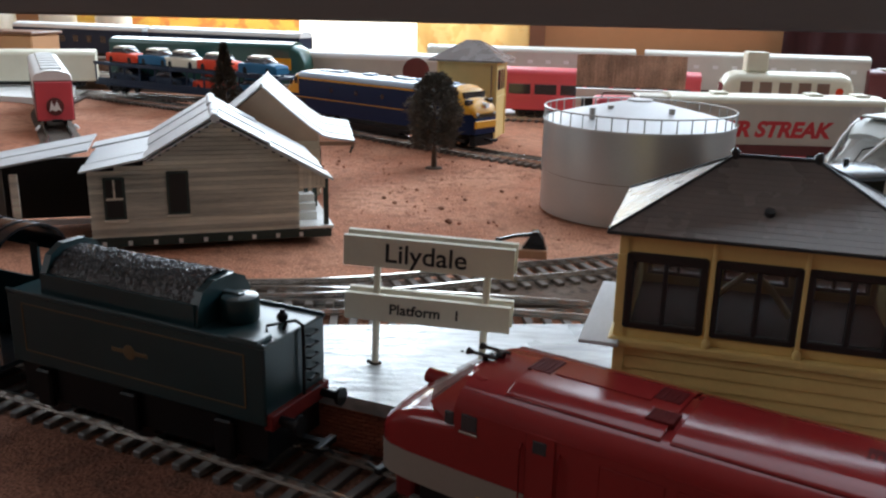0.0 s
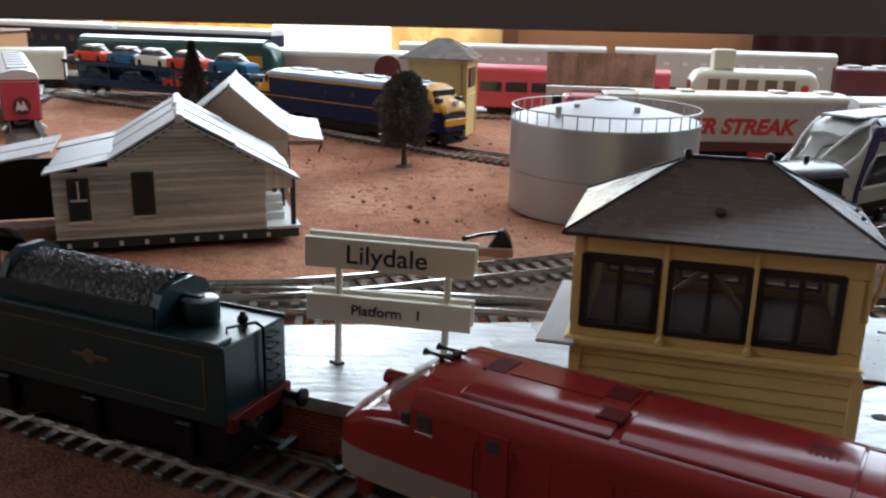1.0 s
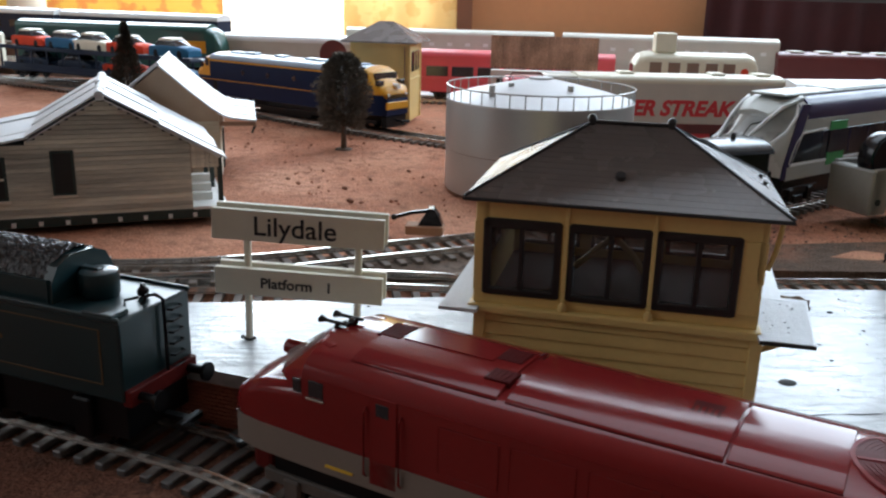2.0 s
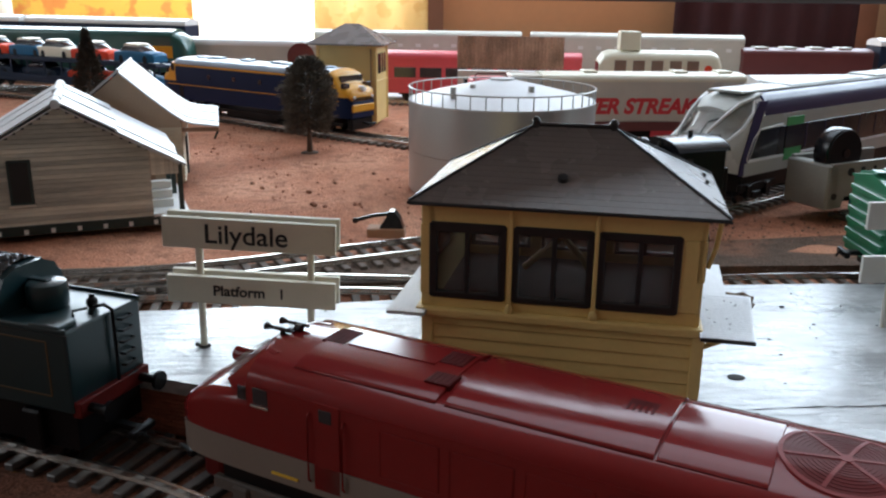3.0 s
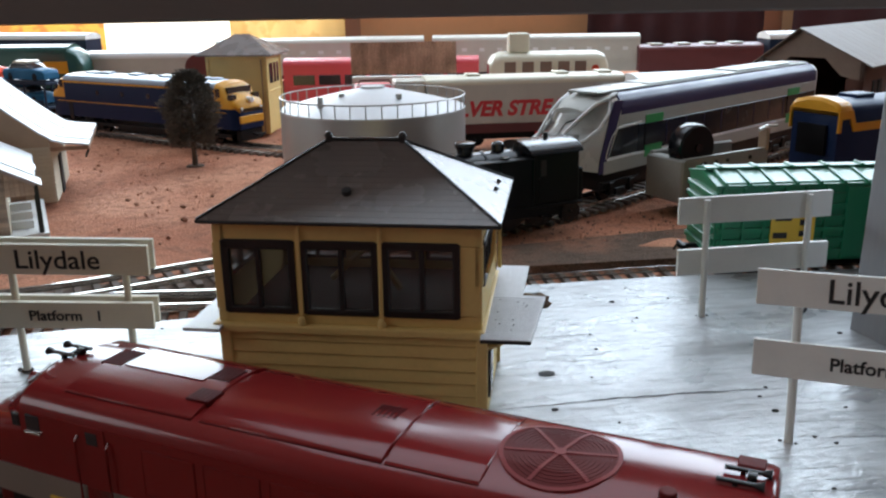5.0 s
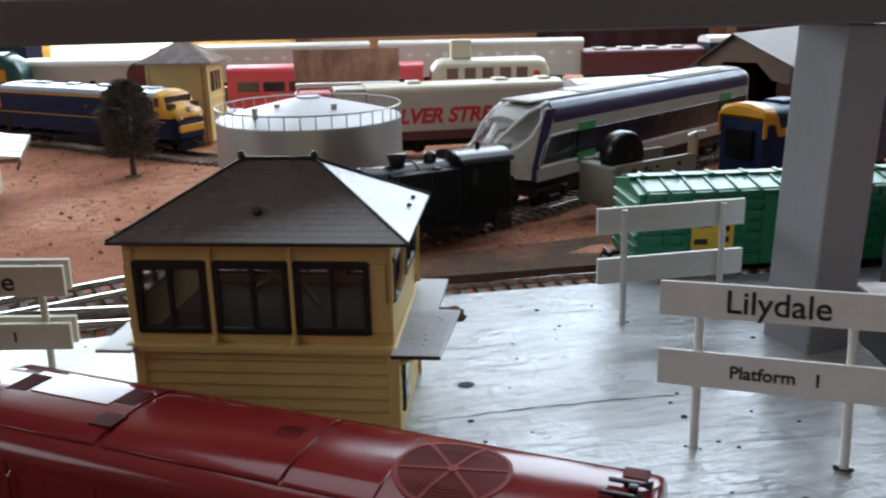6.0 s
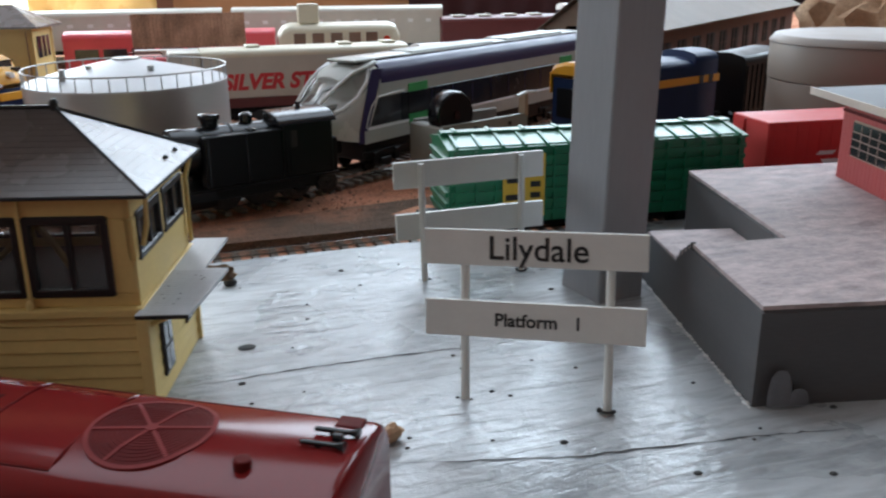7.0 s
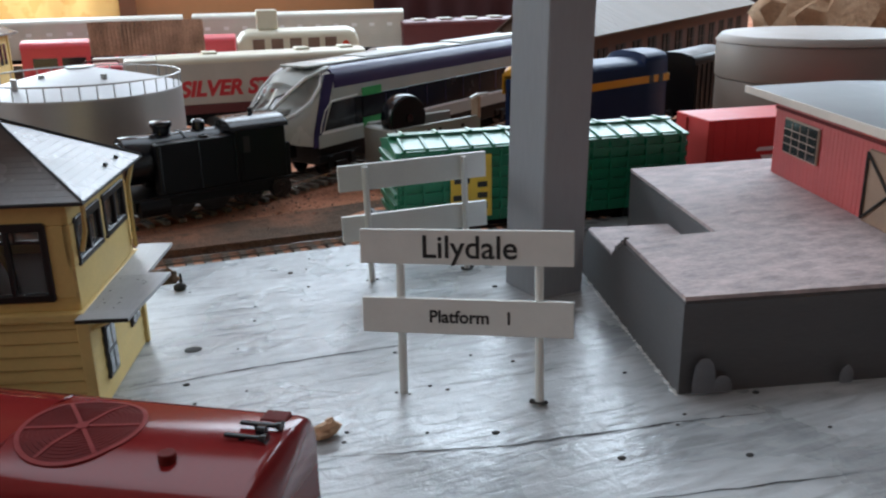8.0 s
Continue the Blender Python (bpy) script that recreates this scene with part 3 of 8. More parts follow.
part("core", bm, MORTAR, platform)


def crack(points, width):
    """A thin split in the board, wandering between its points."""
    bm = bmesh.new()
    rnd = random.Random(int(points[0][0] * 1e5))
    pts = []
    for (x0, y0), (x1, y1) in zip(points, points[1:]):
        for k in range(14):
            u = k / 14
            pts.append((x0 + (x1 - x0) * u, y0 + (y1 - y0) * u + rnd.uniform(-1, 1) * 0.00035))
    pts.append(points[-1])
    n = len(pts)
    rows = []
    for i, (x, y) in enumerate(pts):
        w = width * (0.25 + rnd.random()) * math.sin(math.pi * (i + 0.6) / (n + 0.2))
        rows.append((bm.verts.new((x, y - w, 0.00012)), bm.verts.new((x, y + w, 0.00012))))
    for a, b in zip(rows, rows[1:]):
        bm.faces.new((a[0], b[0], b[1], a[1]))
    return part("crack", bm, CRACK, platform)


crack([(0.1050, 0.1915), (0.1432, 0.1920), (0.1816, 0.1904), (0.195, 0.1885)], 0.00035)
crack([(0.1450, 0.1415), (0.1931, 0.1277), (0.2376, 0.1212), (0.262, 0.1160)], 0.00035)
crack([(0.1224, 0.2389), (0.1594, 0.2370)], 0.00022)
crack([(0.1333, 0.2646), (0.1481, 0.2604)], 0.00018)
crack([(0.0, 0.2440), (0.0350, 0.2420)], 0.00016)
crack([(-0.03, 0.2360), (-0.012, 0.2350)], 0.0002)
crack([(0.16, 0.262), (0.205, 0.259)], 0.00016)
crack([(0.20, 0.100), (0.26, 0.088)], 0.00025)
crack([(0.155, 0.176), (0.19, 0.1745)], 0.00012)
rnd = random.Random(14)
for k in range(34):
    x, y = rnd.uniform(0.0, 0.24), rnd.uniform(0.11, 0.275)
    if y < 0.250 - 0.66 * x:
        continue
    ln = rnd.uniform(0.012, 0.05)
    crack([(x, y), (x + ln * 0.5, y - ln * rnd.uniform(0.02, 0.08)), (x + ln, y - ln * rnd.uniform(0.06, 0.16))], rnd.uniform(0.00005, 0.00011))
bm = ball(0.0026, 0.1319, 0.2109, 0.0, 14, (1.0, 0.75, 1.0))
bm.transform(Matrix.Translation((0.0, 0.0, 0.00015)) @ Matrix.Diagonal((1, 1, 0.06, 1)))
part("knot", bm, CRACK, platform, "dark knot hole in the board")
rnd = random.Random(5)
specks = bmesh.new()
for k in range(150):
    x, y = rnd.uniform(-0.03, 0.29), rnd.uniform(0.10, 0.285)
    if y < 0.235 - 0.66 * x + 0.01 or y > 0.278:
        continue
    r = rnd.choice((0.0003, 0.0004, 0.0005, 0.0008))
    add(specks, ball(r, x, y, 0.0001, 6, (1.3, 1, 0.5)))
tagged(part("crumbs", specks, CRACK), "small dark crumbs scattered on the platform", "debris", kind="stuff")

# ---- tracks ----
def spline(points, step=0.004):
    """Evenly spaced places along a smooth line through the points."""
    p = [Vector(q) for q in points]
    p = [2 * p[0] - p[1]] + p + [2 * p[-1] - p[-2]]
    fine = []
    for i in range(1, len(p) - 2):
        for k in range(24):
            t = k / 24
            a, b, c, d = p[i - 1], p[i], p[i + 1], p[i + 2]
            fine.append(0.5 * (2 * b + (c - a) * t + (2 * a - 5 * b + 4 * c - d) * t * t + (3 * b - a - 3 * c + d) * t ** 3))
    fine.append(p[-2])
    out, left = [fine[0]], step
    for a, b in zip(fine, fine[1:]):
        seg = (b - a).length
        while seg >= left and seg > 1e-9:
            a = a + (b - a) * (left / seg)
            out.append(a.copy())
            seg = (b - a).length
            left = step
        left -= seg
    return out


SLEEPER_MESH = {}


def sleeper_mesh(material):
    if material.name not in SLEEPER_MESH:
        me = bpy.data.meshes.new("sleeper")
        bm = box(-0.0015, 0.0015, -0.015, 0.015, -0.0021, 0.0, 0.0003)
        bm.to_mesh(me)
        bm.free()
        me.materials.append(material)
        SLEEPER_MESH[material.name] = me
    return SLEEPER_MESH[material.name]


def rail(points, offset, z):
    """One rail: foot, web and head, along the line at a sideways offset; its top at z."""
    sec = [(-0.0010, -0.0025), (0.0010, -0.0025), (0.0010, -0.0021), (0.0003, -0.0019), (0.0003, -0.0009), (0.00046, -0.0007), (0.00046, 0.0), (-0.00046, 0.0), (-0.00046, -0.0007), (-0.0003, -0.0009), (-0.0003, -0.0019), (-0.0010, -0.0021)]
    rings = []
    for i, p in enumerate(points):
        d = (points[min(i + 1, len(points) - 1)] - points[max(i - 1, 0)]).normalized()
        s = Vector((-d.y, d.x))
        q = p + s * offset
        rings.append([(q.x + s.x * u, q.y + s.y * u, z + v) for u, v in sec])
    return loft(rings)


def track(points, top, label, sleepers=SLEEPER, single=True, shine=STEEL):
    t = thing("railway_track", pose(0, 0, 0), label, "track", "model railway tracks")
    line = spline([Vector(p) for p in points])
    for side in (-1, 1):
        part("rail", rail(line, side * 0.00871, top), shine, t, smooth=False)
    beds = spline([Vector(p) for p in points], 0.0072)
    joined = bmesh.new()
    for i, p in enumerate(beds):
        d = (beds[min(i + 1, len(beds) - 1)] - beds[max(i - 1, 0)]).normalized()
        m = pose(p.x, p.y, top - 0.0024, 0, 0, math.degrees(math.atan2(d.y, d.x)))
        if single:
            shared("sleeper", sleeper_mesh(sleepers), t, m)
        else:
            b = box(-0.0015, 0.0015, -0.015, 0.015, -0.0021, 0.0)
            b.transform(m)
            add(joined, b)
    if single:
        joined.free()
    else:
        tagged(part("sleeper_bed", joined, sleepers, t), kind="stuff")
    return t


RAIL_TOP = -0.0004
track([(-0.55, 0.462), (-0.32, 0.346), (-0.1067, 0.2440), (-0.0372, 0.2098), (-0.0193, 0.2003), (0.0136, 0.1784), (0.106, 0.1175), (0.24, 0.0292)], -0.0145, "dark sleepered track along the platform front", SLEEPER_BLACK)
track([(-0.60, 0.325), (-0.30, 0.306), (-0.14, 0.295), (-0.06, 0.2925), (0.027, 0.2970), (0.08, 0.3010), (0.13, 0.3040), (0.165, 0.3037), (0.20, 0.3040), (0.2226, 0.3030), (0.285, 0.2968), (0.41, 0.2826), (0.60, 0.258)], -0.0040, "siding behind the platform")
turnout = thing("railway_track", pose(0, 0, 0), "diverging turnout rails on grey-brown ballast", "track", "model railway tracks")
blade = spline([Vector(p) for p in ((-0.085, 0.3120), (-0.030, 0.3120), (0.025, 0.3065), (0.055, 0.3020))])
for off in (-0.0060, 0.0060):
    part("rail", rail(blade, off, -0.0012 if off > 0 else -0.0022), STEEL, turnout)
part("frog_plate", prism([(-0.036, 0.3150), (-0.020, 0.3180), (-0.004, 0.3165), (-0.020, 0.3140)], -0.0036, -0.0020, "Z"), SLEEPER_BLACK, turnout)
track([(-0.60, 0.385), (-0.25, 0.3225), (-0.07, 0.315), (0.03, 0.344), (0.10, 0.370), (0.15, 0.386), (0.188, 0.4045)], RAIL_TOP, "siding beside the weatherboard house")
track([(0.188, 0.4045), (0.2265, 0.4305), (0.31, 0.487), (0.42, 0.561), (0.60, 0.68)], RAIL_TOP, "siding that runs into the long shed", single=False)
track([(-0.60, 1.115), (-0.40, 0.975), (-0.136, 0.785), (-0.0515, 0.7125), (0.0, 0.668), (0.0527, 0.6215), (0.15, 0.57), (0.40, 0.56), (0.7, 0.62)], RAIL_TOP, "far curved line past the blue diesel", single=False)
track([(-0.42, 1.0), (-0.385, 0.842), (-0.322, 0.713), (-0.283, 0.62), (-0.262, 0.44)], RAIL_TOP, "line that runs beside the tan shed", single=False)
track([(-0.9, 1.13), (-0.4, 0.99), (-0.1, 0.90), (0.10, 0.845), (0.35, 0.80), (0.9, 0.80)], RAIL_TOP, "far line under the red railcar", single=False)
sheet("station_strip", [(0.02, 0.872), (0.30, 0.835), (0.62, 0.84), (0.62, 0.882), (0.30, 0.902), (0.05, 0.942)], -0.006, 0.0005, WHITE_PAINT, "white painted strip beside the far lines", "pavement")
sheet("station_strip", [(-0.75, 0.985), (-0.42, 0.90), (-0.40, 0.935), (-0.45, 1.06), (-0.75, 1.10)], -0.006, 0.0008, WHITE_PAINT, "white painted strip beside the far lines", "pavement")


# ---- bricks of the platform front, where the edge shows between the vehicles ----
edge = spline([Vector(q) for q in FRONT[:6]], 0.0026)
edge = [q for q in edge if -0.062 < q.x < 0.022]
brick_me = bpy.data.meshes.new("brick")
b0 = box(-0.00118, 0.00118, -0.0004, 0.0012, -0.00048, 0.00048, 0.00008)
b0.to_mesh(brick_me)
b0.free()
brick_me.materials.append(BRICK)
for row in range(11):
    for i in range(len(edge) - 1):
        d = edge[i + 1] - edge[i]
        q = edge[i] + d * (0.5 if row % 2 else 0.0)
        side = Vector((-d.y, d.x)).normalized() * 0.0022
        shared("brick", brick_me, platform, pose(q.x + side.x, q.y + side.y, -0.0050 - row * 0.00122, 0, 0, math.degrees(math.atan2(d.y, d.x))))

# ---- rolling stock: shared pieces ----
def ring(x, w, zb, zt, r=0.0055, crown=0.0012, n=5):
    """A carriage's outline at x: straight sides, rounded shoulders and a slightly crowned roof."""
    pts = [(x, -w, zb), (x, -w, (zb + zt - r) / 2), (x, -w, zt - r)]
    for k in range(1, n):
        a = math.pi / 2 * k / n
        pts.append((x, -w + r * (1 - math.cos(a)), zt - r + r * math.sin(a) * 0.9))
    pts += [(x, -w + r, zt - 0.1 * r), (x, -w * 0.35, zt + crown * 0.8), (x, 0, zt + crown), (x, w * 0.35, zt + crown * 0.8), (x, w - r, zt - 0.1 * r)]
    for k in range(n - 1, 0, -1):
        a = math.pi / 2 * k / n
        pts.append((x, w - r * (1 - math.cos(a)), zt - r + r * math.sin(a) * 0.9))
    pts += [(x, w, zt - r), (x, w, (zb + zt - r) / 2), (x, w, zb)]
    return pts


def wheelset(x, r=0.0052, gauge=0.0150):
    bm = cyl(0.0009, x, r, -0.011, 0.011, 8, axis="Y")
    for s in (-1, 1):
        a, b = sorted((s * gauge / 2, s * (gauge / 2 + 0.0024)))
        add(bm, cyl(r, x, r, a, b, 18, axis="Y"), cyl(r * 1.12, x, r, a if s > 0 else b - 0.0006, a + 0.0006 if s > 0 else b, 18, axis="Y"))
    return bm


def bogie(parent, x, axles=2, pitch=0.0175, material=None, frame_z=0.0030):
    half = pitch * (axles - 1) / 2
    bm = bmesh.new()
    for s in (-1, 1):
        y0, y1 = sorted((s * 0.0118, s * 0.0138))
        add(bm, box(x - half - 0.008, x + half + 0.008, y0, y1, frame_z + 0.0028, frame_z + 0.0062, 0.0004))
        for k in range(axles):
            xx = x - half + k * pitch
            add(bm, box(xx - 0.0022, xx + 0.0022, y0 - (0.0008 if s < 0 else 0), y1 + (0.0008 if s > 0 else 0), frame_z, frame_z + 0.0056, 0.0005))
        for k in range(axles - 1):
            xx = x - half + (k + 0.5) * pitch
            add(bm, box(xx - 0.0045, xx + 0.0045, y0, y1, frame_z - 0.0008, frame_z + 0.0022, 0.0004))
    add(bm, box(x - 0.004, x + 0.004, -0.012, 0.012, frame_z + 0.003, frame_z + 0.008))
    b = part("bogie", bm, material or BLACK_PLASTIC, parent)
    for k in range(axles):
        part("wheelset", wheelset(x - half + k * pitch), BLACK_GLOSS, b)
    return b


def coupler(parent, x, way, z=0.0085):
    bm = box(min(x, x + way * 0.008), max(x, x + way * 0.008), -0.0012, 0.0012, z - 0.0008, z + 0.0006)
    add(bm, box(x + way * 0.008 - 0.001, x + way * 0.008 + 0.001, -0.005, 0.004, z - 0.001, z + 0.001, 0.0003))
    add(bm, tube([(x + way * 0.008, -0.004, z), (x + way * 0.0115, -0.004, z + 0.0012), (x + way * 0.012, -0.0028, z - 0.0005)], 0.0005))
    return part("coupler", bm, BLACK_PLASTIC, parent)


def windows(parent, xs, wide, z0, z1, y, material, proud=0.0002):
    for x in xs:
        for s in (-1, 1):
            a, b = sorted((s * (y - 0.0004), s * (y + proud)))
            part("window", box(x - wide / 2, x + wide / 2, a, b, z0, z1, 0.00015), material, parent)


def coach(name, m, length, label, category, side, roof, lower=None, glass_mat=None, win=0.0, count=0, z0=0.0075, zw=0.0, zt=0.041, half=0.0158, band=None, group="", bogie_at=0.34, end_mat=None, wz=(0.022, 0.031)):
    """A bogie coach or van: body, roof, windows, underframe, bogies and couplers."""
    t = thing(name, m, label, category, group)
    L = length / 2
    zs = zt - 0.006
    part("body", box(-L, L, -half, half, z0, zs, 0.0005), side, t)
    part("roof", loft([ring(x, w, zs - 0.0005, zt, 0.005) for x, w in ((-L - 0.0003, half * 0.97), (-L + 0.002, half + 0.0002), (L - 0.002, half + 0.0002), (L + 0.0003, half * 0.97))]), roof, t, smooth=True)
    if band:
        for s in (-1, 1):
            a, b = sorted((s * half, s * (half + 0.00025)))
            part("stripe", box(-L + 0.001, L - 0.001, a, b, band[0], band[1]), band[2], t)
    if lower:
        part("skirt", box(-L + 0.001, L - 0.001, -half - 0.0002, half + 0.0002, z0 - 0.002, z0 + 0.003), lower, t)
    if count:
        step = length / (count + 0.6)
        windows(t, [(k - (count - 1) / 2) * step for k in range(count)], win, wz[0], wz[1], half, glass_mat or DARK_GLASS)
    part("underframe", box(-L * 0.6, L * 0.6, -0.009, 0.009, z0 - 0.0045, z0 - 0.0002, 0.0004), BLACK_PLASTIC, t)
    for s in (-1, 1):
        bogie(t, s * length * bogie_at)
        coupler(t, s * L, s)
    return t


# ---- the red diesel in front ----
red = thing("diesel_locomotive", pose(0.1083, 0.1160, -0.0145, 0, 0, -33.4) @ Matrix.Diagonal((1.048, 1.048, 0.928, 1)), "glossy red diesel with grey lower band on the front track", "locomotive")
NOSE = [(-0.1305, 0.0096, 0.0292), (-0.1301, 0.0122, 0.0313), (-0.1288, 0.0141, 0.0333), (-0.1262, 0.0152, 0.0350), (-0.1210, 0.0159, 0.0376), (-0.1060, 0.0162, 0.0402)]
BODY = [(-0.1095, 0.0162, 0.0474), (-0.05, 0.0162, 0.0474), (0.0312, 0.0162, 0.0474), (0.0322, 0.0160, 0.0471), (0.0327, 0.0155, 0.0464)]
part("body", loft([ring(x, w, 0.0262, zt, 0.0064, 0.0006, 6) for x, w, zt in BODY]), LOCO_RED, red, smooth=True)
part("bonnet", loft([ring(x, w, 0.0262, zt, 0.0036, 0.0010, 6) for x, w, zt in NOSE]), LOCO_RED, red, "low rounded red nose", smooth=True)
bm = bmesh.new()
for q in ((-0.1232, 0.0035, 0.0378), (-0.1185, 0.0120, 0.0384), (-0.1122, 0.0160, 0.0380), (-0.1120, 0.0034, 0.0474), (-0.1105, 0.0085, 0.0472), (-0.1096, 0.0118, 0.0456), (-0.1090, 0.0150, 0.0428), (-0.1085, 0.0161, 0.0400), (-0.1060, 0.0034, 0.0476), (-0.1060, 0.0098, 0.0470), (-0.1060, 0.0161, 0.0400), (-0.1060, 0.0160, 0.0370)):
    for side in (-1, 1):
        bm.verts.new((q[0], side * q[1], q[2]))
bmesh.ops.convex_hull(bm, input=bm.verts[:])
bmesh.ops.bevel(bm, geom=bm.edges[:], offset=0.0004, segments=1, affect="EDGES")
part("cab_front", bm, LOCO_RED, red)
for s in (-1, 1):
    bm = bmesh.new()
    pane = [Vector((-0.1222, s * 0.0042, 0.0394)), Vector((-0.1182, s * 0.0112, 0.0396)), Vector((-0.1115, s * 0.0082, 0.0462)), Vector((-0.1130, s * 0.0038, 0.0466))]
    n = (pane[1] - pane[0]).cross(pane[3] - pane[0]).normalized()
    n = n if n.x < 0 else -n
    lo = [bm.verts.new(p - n * 0.0006) for p in pane]
    hi = [bm.verts.new(p + n * 0.0004) for p in pane]
    bm.faces.new(lo)
    bm.faces.new(hi)
    for i in range(4):
        bm.faces.new((lo[i], lo[(i + 1) % 4], hi[(i + 1) % 4], hi[i]))
    part("windscreen", bm, CLEAR, red)
OUTLINE = NOSE[:5] + BODY[:1] + BODY[1:]
part("lower_band", loft([[(x, -w - 0.00025, 0.0192), (x, -w - 0.00025, 0.0266), (x, w + 0.00025, 0.0266), (x, w + 0.00025, 0.0192)] for x, w, zt in OUTLINE]), LOCO_GREY, red, "warm grey lower band", smooth=True)
part("underframe", box(-0.120, 0.029, -0.0128, 0.0128, 0.0088, 0.0192), BLACK_PLASTIC, red)
part("pilot", box(-0.1298, -0.1240, -0.0090, 0.0090, 0.0075, 0.0192, 0.0012, 2), LOCO_DARKRED, red)
for x0, x1, up in ((-0.1003, -0.0686, 0.0), (-0.0668, -0.0288, 0.0001), (-0.0284, -0.0113, -0.0002)):
    top = [(0.0122, 0.04650), (0.0114, 0.04695), (0.0100, 0.04750), (0.0080, 0.0480), (0.0057, 0.0482), (0.0028, 0.0483)]
    arc = [(-0.0121, 0.0455)] + [(-y, z) for y, z in top] + [(0.0, 0.04835)] + top[::-1] + [(0.0121, 0.0455)]
    bm = prism([(y, z + up) for y, z in arc], x0, x1, "X")
    bmesh.ops.bevel(bm, geom=bm.edges[:], offset=0.00015, segments=1, affect="EDGES")
    rp = part("roof_panel", bm, LOCO_RED, red, "raised red roof panel", smooth=True)
    # Dark strips paint the shade in the gap along each panel edge.
    for s in (-1, 1):
        part("panel_seam", tube([(x0, s * 0.01225, 0.0463), (x1, s * 0.01225, 0.0463)], 0.00016, 5), LOCO_VENT, rp)
for x0, y0, y1 in ((-0.0985, -0.0015, 0.0060), (-0.0705, -0.0082, -0.0032), (-0.0722, 0.0005, 0.0066), (-0.0345, -0.001, 0.0040)):
    g = part("roof_grille", box(x0 - 0.0027, x0 + 0.0027, y0, y1, 0.0472, 0.04842, 0.0001), LOCO_VENT, red, "dark slatted roof vent")
    for k in range(5):
        part("slat", box(x0 - 0.0025 + k * 0.0011, x0 - 0.0020 + k * 0.0011, y0 + 0.0003, y1 - 0.0003, 0.0482, 0.04850), LOCO_VENT, g)
hatch = box(-0.0950, -0.0748, -0.0010, 0.0074, -0.0005, 0.0, 0.0001)
hatch.transform(pose(0, 0, 0.04858, -2.0, 0.0, 0))
part("roof_hatch", hatch, LOCO_RED, red, "flat red hatch plate")
FAN_X = -0.0015


def roof_height(y):
    """Height of the loco's roof above its rail, falling to the shoulders."""
    a = abs(y)
    return 0.0480 - (0.00012 * a / 0.0057 if a < 0.0057 else 0.00012 + (a - 0.0057) / 0.0041 * 0.00100)


def draped(name, outline_rings, lift, material, parent, label=""):
    """Rings of plan points laid on the roof's curve, with a skirt down into it."""
    bm = bmesh.new()
    rows = [[bm.verts.new((x, y, roof_height(y) + lift)) for x, y in ring_points] for ring_points in outline_rings]
    n = len(rows[0])
    for r0, r1 in zip(rows, rows[1:]):
        for i in range(n):
            bm.faces.new((r0[i], r0[(i + 1) % n], r1[(i + 1) % n], r1[i]))
    for row in (rows[0], rows[-1]):
        low = [bm.verts.new((v.co.x, v.co.y, v.co.z - 0.0012)) for v in row]
        for i in range(n):
            bm.faces.new((row[i], row[(i + 1) % n], low[(i + 1) % n], low[i]))
    bmesh.ops.recalc_face_normals(bm, faces=bm.faces)
    return part(name, bm, material, parent, label)


def circle_at(r, n=56):
    return [(FAN_X + r * math.cos(2 * math.pi * i / n), r * math.sin(2 * math.pi * i / n)) for i in range(n)]


draped("hatch_ring", [circle_at(0.0103), circle_at(0.0099), circle_at(0.0095)], 0.00030, LOCO_SATIN, red)
fan = draped("fan_grille", [circle_at(0.0004 + 0.0093 * i / 9) for i in range(10)], 0.00014, LOCO_DARKRED, red, "dark red mesh over the roof fan")
for k in range(6):
    t = radians(60 * k + 14)
    c, d = math.cos(t), math.sin(t)
    lane = [0.0008 + 0.0086 * i / 8 for i in range(9)]
    draped("spoke", [[(FAN_X + r * c - w * d, r * d + w * c) for r in lane] + [(FAN_X + r * c + w * d, r * d - w * c) for r in lane[::-1]] for w in (0.00034, 0.00001)], 0.00032, LOCO_SATIN, fan)
for k in range(1, 12):
    r = 0.00078 * k + 0.0006
    draped("grille_ring", [circle_at(r, 40), circle_at(r + 0.00022, 40)], 0.00022, LOCO_DARKRED, fan)
part("fan_hub", cyl(0.0011, FAN_X, 0, 0.0478, 0.0484, 16), LOCO_SATIN, fan)


def horns(x, y, z, way, parent):
    """A pair of air horns, trumpets pointing along x."""
    bm = box(x - 0.0012, x + 0.0030, y - 0.0026, y + 0.0026, z, z + 0.0006, 0.0002)
    for dy, dx in ((-0.0024, 0.0), (0.0024, 0.0012)):
        add(bm, cyl(0.0006, y + dy, z + 0.0018, x + dx - 0.0040, x + dx + 0.0040, 10, axis="X"))
        e = x + dx + way * 0.0040
        add(bm, cyl(0.0006 if way > 0 else 0.0013, y + dy, z + 0.0018, min(e, e + way * 0.002), max(e, e + way * 0.002), 12, 0.0013 if way > 0 else 0.0006, axis="X"))
        add(bm, box(x + dx - 0.0006, x + dx + 0.0006, y + dy - 0.0005, y + dy + 0.0005, z, z + 0.0018))
    add(bm, cyl(0.0012, y + 0.0006, z + 0.0016, x + 0.0022, x + 0.0042, 12, axis="X"))
    bm.transform(Matrix.Translation((x, y, z)) @ Matrix.Diagonal((0.72, 0.85, 0.72, 1)) @ Matrix.Translation((-x, -y, -z)))
    return part("air_horn", bm, BLACK_GLOSS, parent, "black air horns")


